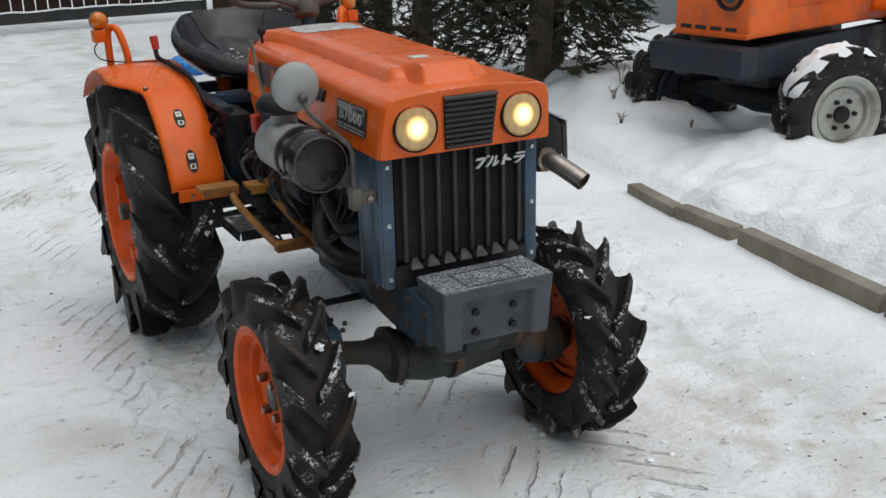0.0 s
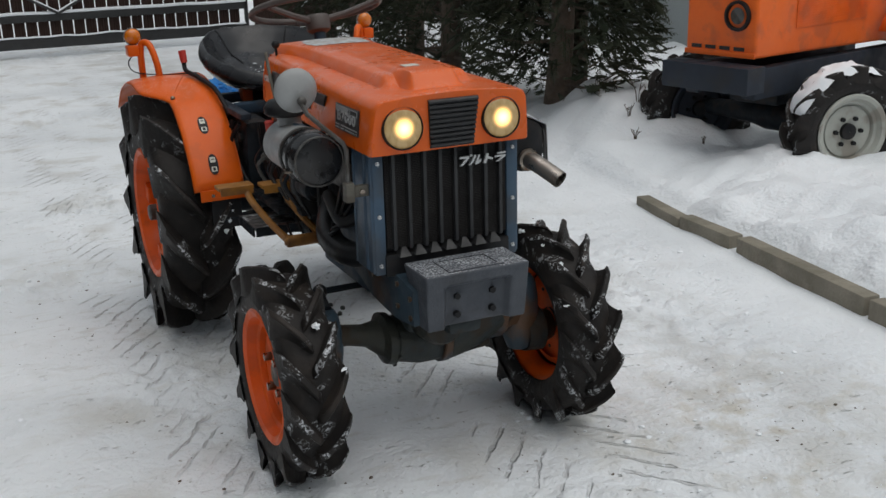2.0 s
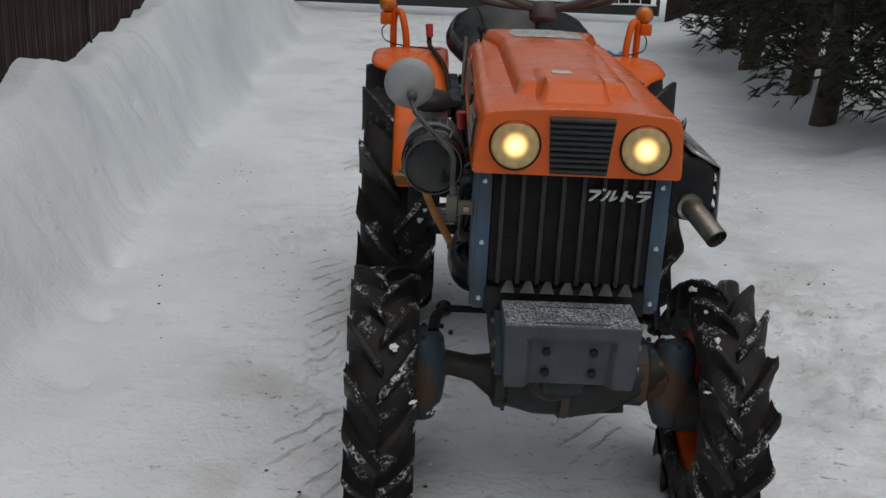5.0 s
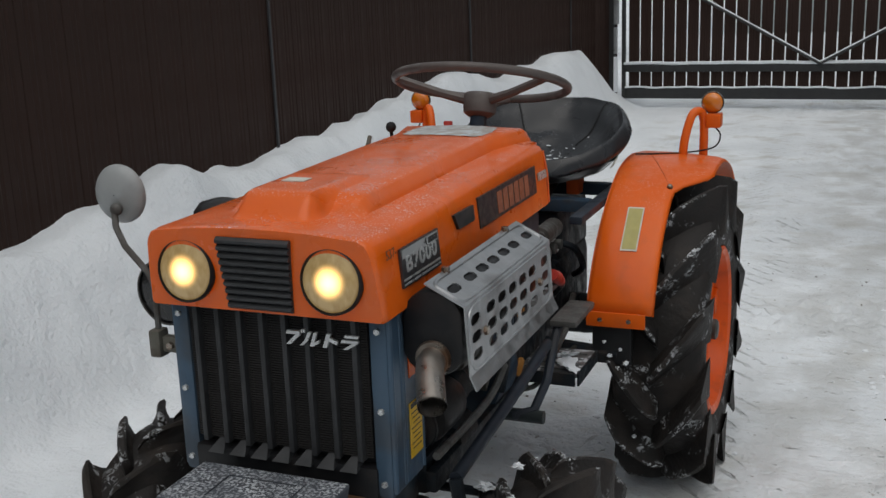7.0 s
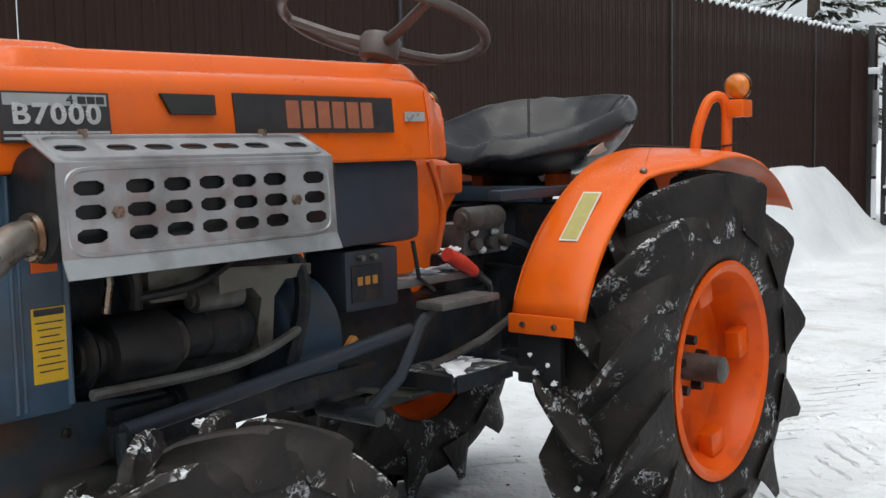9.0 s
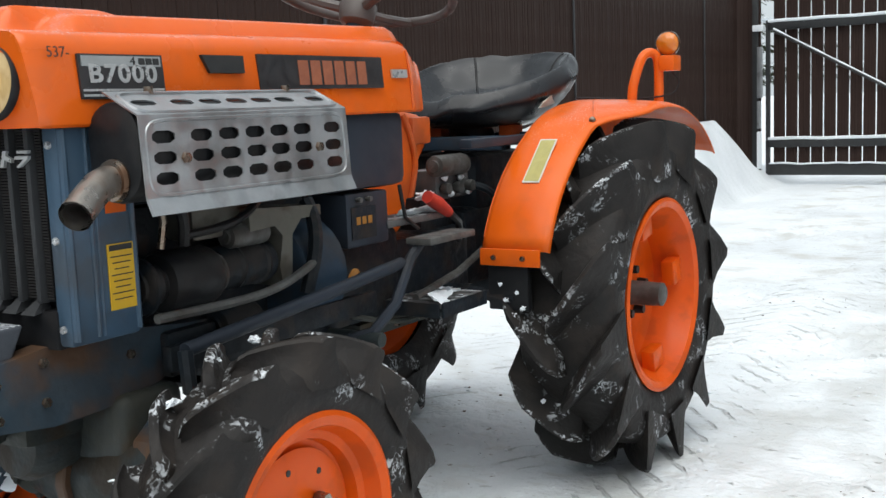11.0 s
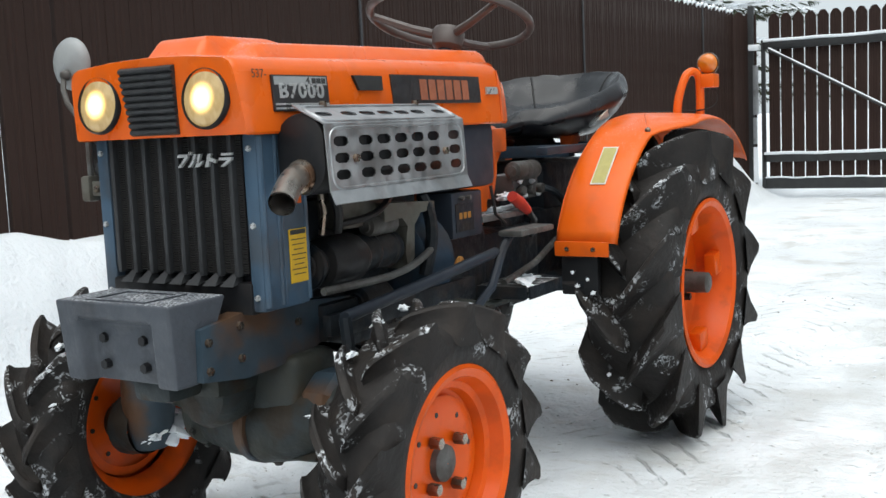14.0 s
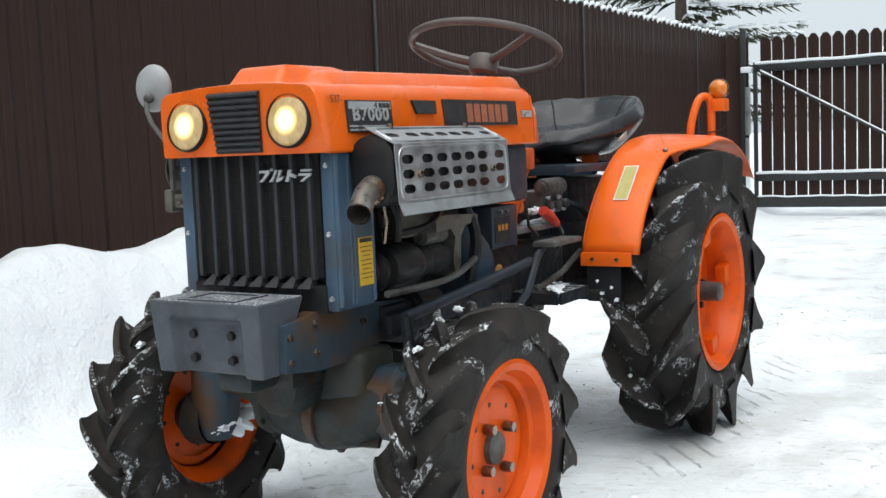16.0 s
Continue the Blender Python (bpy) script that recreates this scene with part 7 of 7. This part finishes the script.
# ---- conifers ----
def spray(verts, faces, at, out, size):
    """A flat feathery twig: a stem of leaf scales and side leaves."""
    o = out.normalized()
    side = o.cross(Vector((0, 0, 1)))
    if side.length < 0.05:
        side = Vector((1, 0, 0))
    side.normalize()
    side = (side + Vector((random.uniform(-0.7, 0.7), random.uniform(-0.7, 0.7), random.uniform(-0.8, 0.8)))).normalized()
    for k in range(5):
        t = k / 5
        p = at + o * size * t
        for sg in (-1, 1):
            d = (o * 0.75 + side * sg * 0.8).normalized()
            ln = size * (0.50 - 0.34 * t) * random.uniform(0.8, 1.2)
            w = side.cross(o).normalized() * ln * 0.10 + o * ln * 0.12
            i = len(verts)
            verts.extend([tuple(p - w), tuple(p + d * ln), tuple(p + w), tuple(p + d * ln * 0.5 + w * 1.3)])
            faces.append((i, i + 1, i + 3, i + 2))
    i = len(verts)
    w = side * size * 0.05
    verts.extend([tuple(at - w), tuple(at + w), tuple(at + o * size * 1.15)])
    faces.append((i, i + 1, i + 2))


def conifer(x, y, radius, height, base, count, label, seed, lean=0.0):
    random.seed(seed)
    tree = tagged(new("conifer"), label, "tree", "conifers in the hedge")
    tree.matrix_basis = pose(x, y, 0)
    bm = bmesh.new()
    pts = [Vector((lean * t * height + 0.03 * math.sin(t * 7), 0.02 * math.cos(t * 5), t * height * 0.92)) for t in [k / 9 for k in range(10)]]
    tube(bm, pts, [0.075 * (1 - 0.85 * k / 9) + 0.012 for k in range(10)], 10)
    for v in bm.verts:
        v.co += Vector(noise.noise_vector(v.co * 11)) * 0.008
    part("trunk", bm, BARK, tree, "grey-brown trunk and bare lower limbs")
    for k in range(34):
        t = random.uniform(0.06, 0.9)
        p = Vector((lean * t * height, 0, t * height * 0.92))
        a = random.uniform(0, 2 * math.pi)
        ln = radius * (1.0 - 0.5 * t) * random.uniform(0.55, 0.95)
        q = p + Vector((math.cos(a) * ln, math.sin(a) * ln, ln * random.uniform(0.0, 0.5)))
        bm = bmesh.new()
        tube(bm, [p, (p + q) / 2 + Vector((0, 0, -0.03)), q], [0.014, 0.009, 0.003], 5)
        part("limb", bm, BARK, tree)
    verts, faces = [], []
    snow_v, snow_f = [], []
    for k in range(count):
        t = random.random() ** 1.05
        z = base + t * (height - base)
        rr = radius * (0.75 + 0.35 * math.sin(min(1, t * 3.2) * math.pi / 2)) * (1 - 0.75 * t ** 2.2)
        a = random.uniform(0, 2 * math.pi)
        lump = 1 + 0.28 * noise.noise(Vector((math.cos(a) * 1.8 + seed, math.sin(a) * 1.8, z * 2.2)))
        r = rr * lump * math.sqrt(random.uniform(0.18, 1.0))
        at = Vector((lean * z + r * math.cos(a), r * math.sin(a), z + 0.10 * noise.noise(Vector((a * 2, z, seed)))))
        if t < 0.12 and random.random() < 0.45:
            continue
        out = Vector((math.cos(a), math.sin(a), random.uniform(-1.3, 0.5)))
        spray(verts, faces, at, out, random.uniform(0.06, 0.14))
        if random.random() < 0.035:
            spray(snow_v, snow_f, at + out * 0.06 + Vector((0, 0, 0.012)), out, random.uniform(0.02, 0.045))
    for name, vv, ff, mm, lb in (("crown", verts, faces, NEEDLES, "dense dark green scale foliage"), ("snow_dust", snow_v, snow_f, SNOW_PURE, "flecks of snow caught in the foliage")):
        me = bpy.data.meshes.new(name)
        me.from_pydata(vv, [], ff)
        me.materials.append(mm)
        ob = new(name, me)
        ob.parent = tree
        tagged(ob, lb)
    return tree


conifer(2.40, 3.20, 0.62, 3.0, 0.34, 5200, "dark green conifer with a bare forked trunk foot in snow", 3, 0.04)
conifer(2.98, 3.85, 0.62, 3.2, 0.36, 5200, "dark green conifer with a snow-dusted trunk", 7, -0.03)
for i, (x, y) in enumerate(((2.35, 4.55), (2.55, 5.6), (2.50, 6.7), (2.62, 7.8))):
    conifer(x, y, 0.60, 3.1 - 0.1 * i, 0.22, 3000, "dense dark green conifer of the hedge row", 11 + i)


def dry_weed(x, y, h, seed):
    random.seed(seed)
    bm = bmesh.new()
    for k in range(5):
        a = random.uniform(0, 6.28)
        d = Vector((math.cos(a), math.sin(a), 0)) * 0.35 * h
        top = Vector((0, 0, h * random.uniform(0.6, 1))) + d
        tube(bm, [(0, 0, -0.05), top * 0.5 - d * 0.15, top], [0.003, 0.002, 0.0012], 4)
        for j in range(3):
            b = top * random.uniform(0.5, 0.95)
            tube(bm, [b, b + Vector((random.uniform(-1, 1), random.uniform(-1, 1), 0.8)) * 0.2 * h], [0.0015, 0.001], 4)
    ob = part("dry_weed", bm, BARK, None, m=pose(x, y, ground_height(x, y)))
    return tagged(ob, "dry brown weed stalks poking out of the snow", "weed", "dry weeds on the heap")


for i, (x, y, h) in enumerate(((2.55, 2.55, 0.13), (2.66, 2.40, 0.09), (2.40, 2.42, 0.09), (2.78, 2.66, 0.12), (2.30, 2.22, 0.07), (2.62, 2.05, 0.05))):
    dry_weed(x, y, h, i + 40)

# crumpled blue film on the drive
random.seed(5)
bm = bmesh.new()
bmesh.ops.create_icosphere(bm, subdivisions=4, radius=1)
for v in bm.verts:
    d = v.co.copy()
    k = 1 + 0.45 * noise.noise(d * 2.1) + 0.28 * abs(noise.noise(d * 5.0)) + 0.12 * noise.noise(d * 11)
    v.co = Vector((d.x * 0.185 * k, d.y * 0.15 * k, max(-0.01, d.z * 0.11 * k + 0.04)))
bag = part("plastic_bag", bm, BLUE_FILM, None, m=pose(1.27, 6.36, 0.0), smooth=False)
tagged(bag, "crumpled bright blue plastic bag lying on the snow", "bag")

# far spruce and a house beyond the fence
def far_spruce(x, y, height, seed):
    random.seed(seed)
    tree = tagged(new("spruce"), "tall far spruce with snow-laden branches", "tree")
    tree.matrix_basis = pose(x, y, 0)
    bm = bmesh.new()
    tube(bm, [(0, 0, 0), (0, 0, height)], [0.16, 0.02], 8)
    part("trunk", bm, BARK, tree)
    verts, faces, sv, sf = [], [], [], []
    for k in range(150):
        t = random.random()
        z = 1.2 + t * (height - 1.4)
        ln = 2.2 * (1 - t) + 0.25
        a = random.uniform(0, 2 * math.pi)
        d = Vector((math.cos(a), math.sin(a), -0.12))
        for j in range(14):
            u = (j + 1) / 14
            p = Vector((0, 0, z)) + d * ln * u + Vector((0, 0, 0.12 * u * u))
            spray(verts, faces, p, Vector((d.x, d.y, random.uniform(-0.8, 0.1))), 0.30 * (1.1 - 0.5 * u))
            if random.random() < 0.5:
                spray(sv, sf, p + Vector((0, 0, 0.05)), Vector((d.x, d.y, 0.0)), 0.22)
    for name, vv, ff, mm in (("branch_mass", verts, faces, NEEDLES), ("snow_load", sv, sf, SNOW_PURE)):
        me = bpy.data.meshes.new(name)
        me.from_pydata(vv, [], ff)
        me.materials.append(mm)
        ob = new(name, me)
        ob.parent = tree


far_spruce(-4.3, 15.6, 6.5, 21)
house = tagged(new("house"), "far pale house with a snow-covered gable roof", "house")
house.matrix_basis = pose(1.6, 26, 0)
bm = bmesh.new()
box(bm, (-3.4, -3, 0), (3.4, 3, 2.6), 0.0)
part("wall", bm, WALL_GREY, house, smooth=False)
bm = bmesh.new()
v = [bm.verts.new(c) for c in ((-3.9, -3.4, 2.45), (3.9, -3.4, 2.45), (3.9, 0, 4.2), (-3.9, 0, 4.2), (-3.9, 3.4, 2.45), (3.9, 3.4, 2.45))]
for f in ((0, 1, 2, 3), (3, 2, 5, 4), (0, 3, 4), (1, 5, 2), (0, 4, 5, 1)):
    bm.faces.new([v[i] for i in f])
part("roof", bm, SNOW_PURE, house, "snow-covered gable roof", smooth=False)
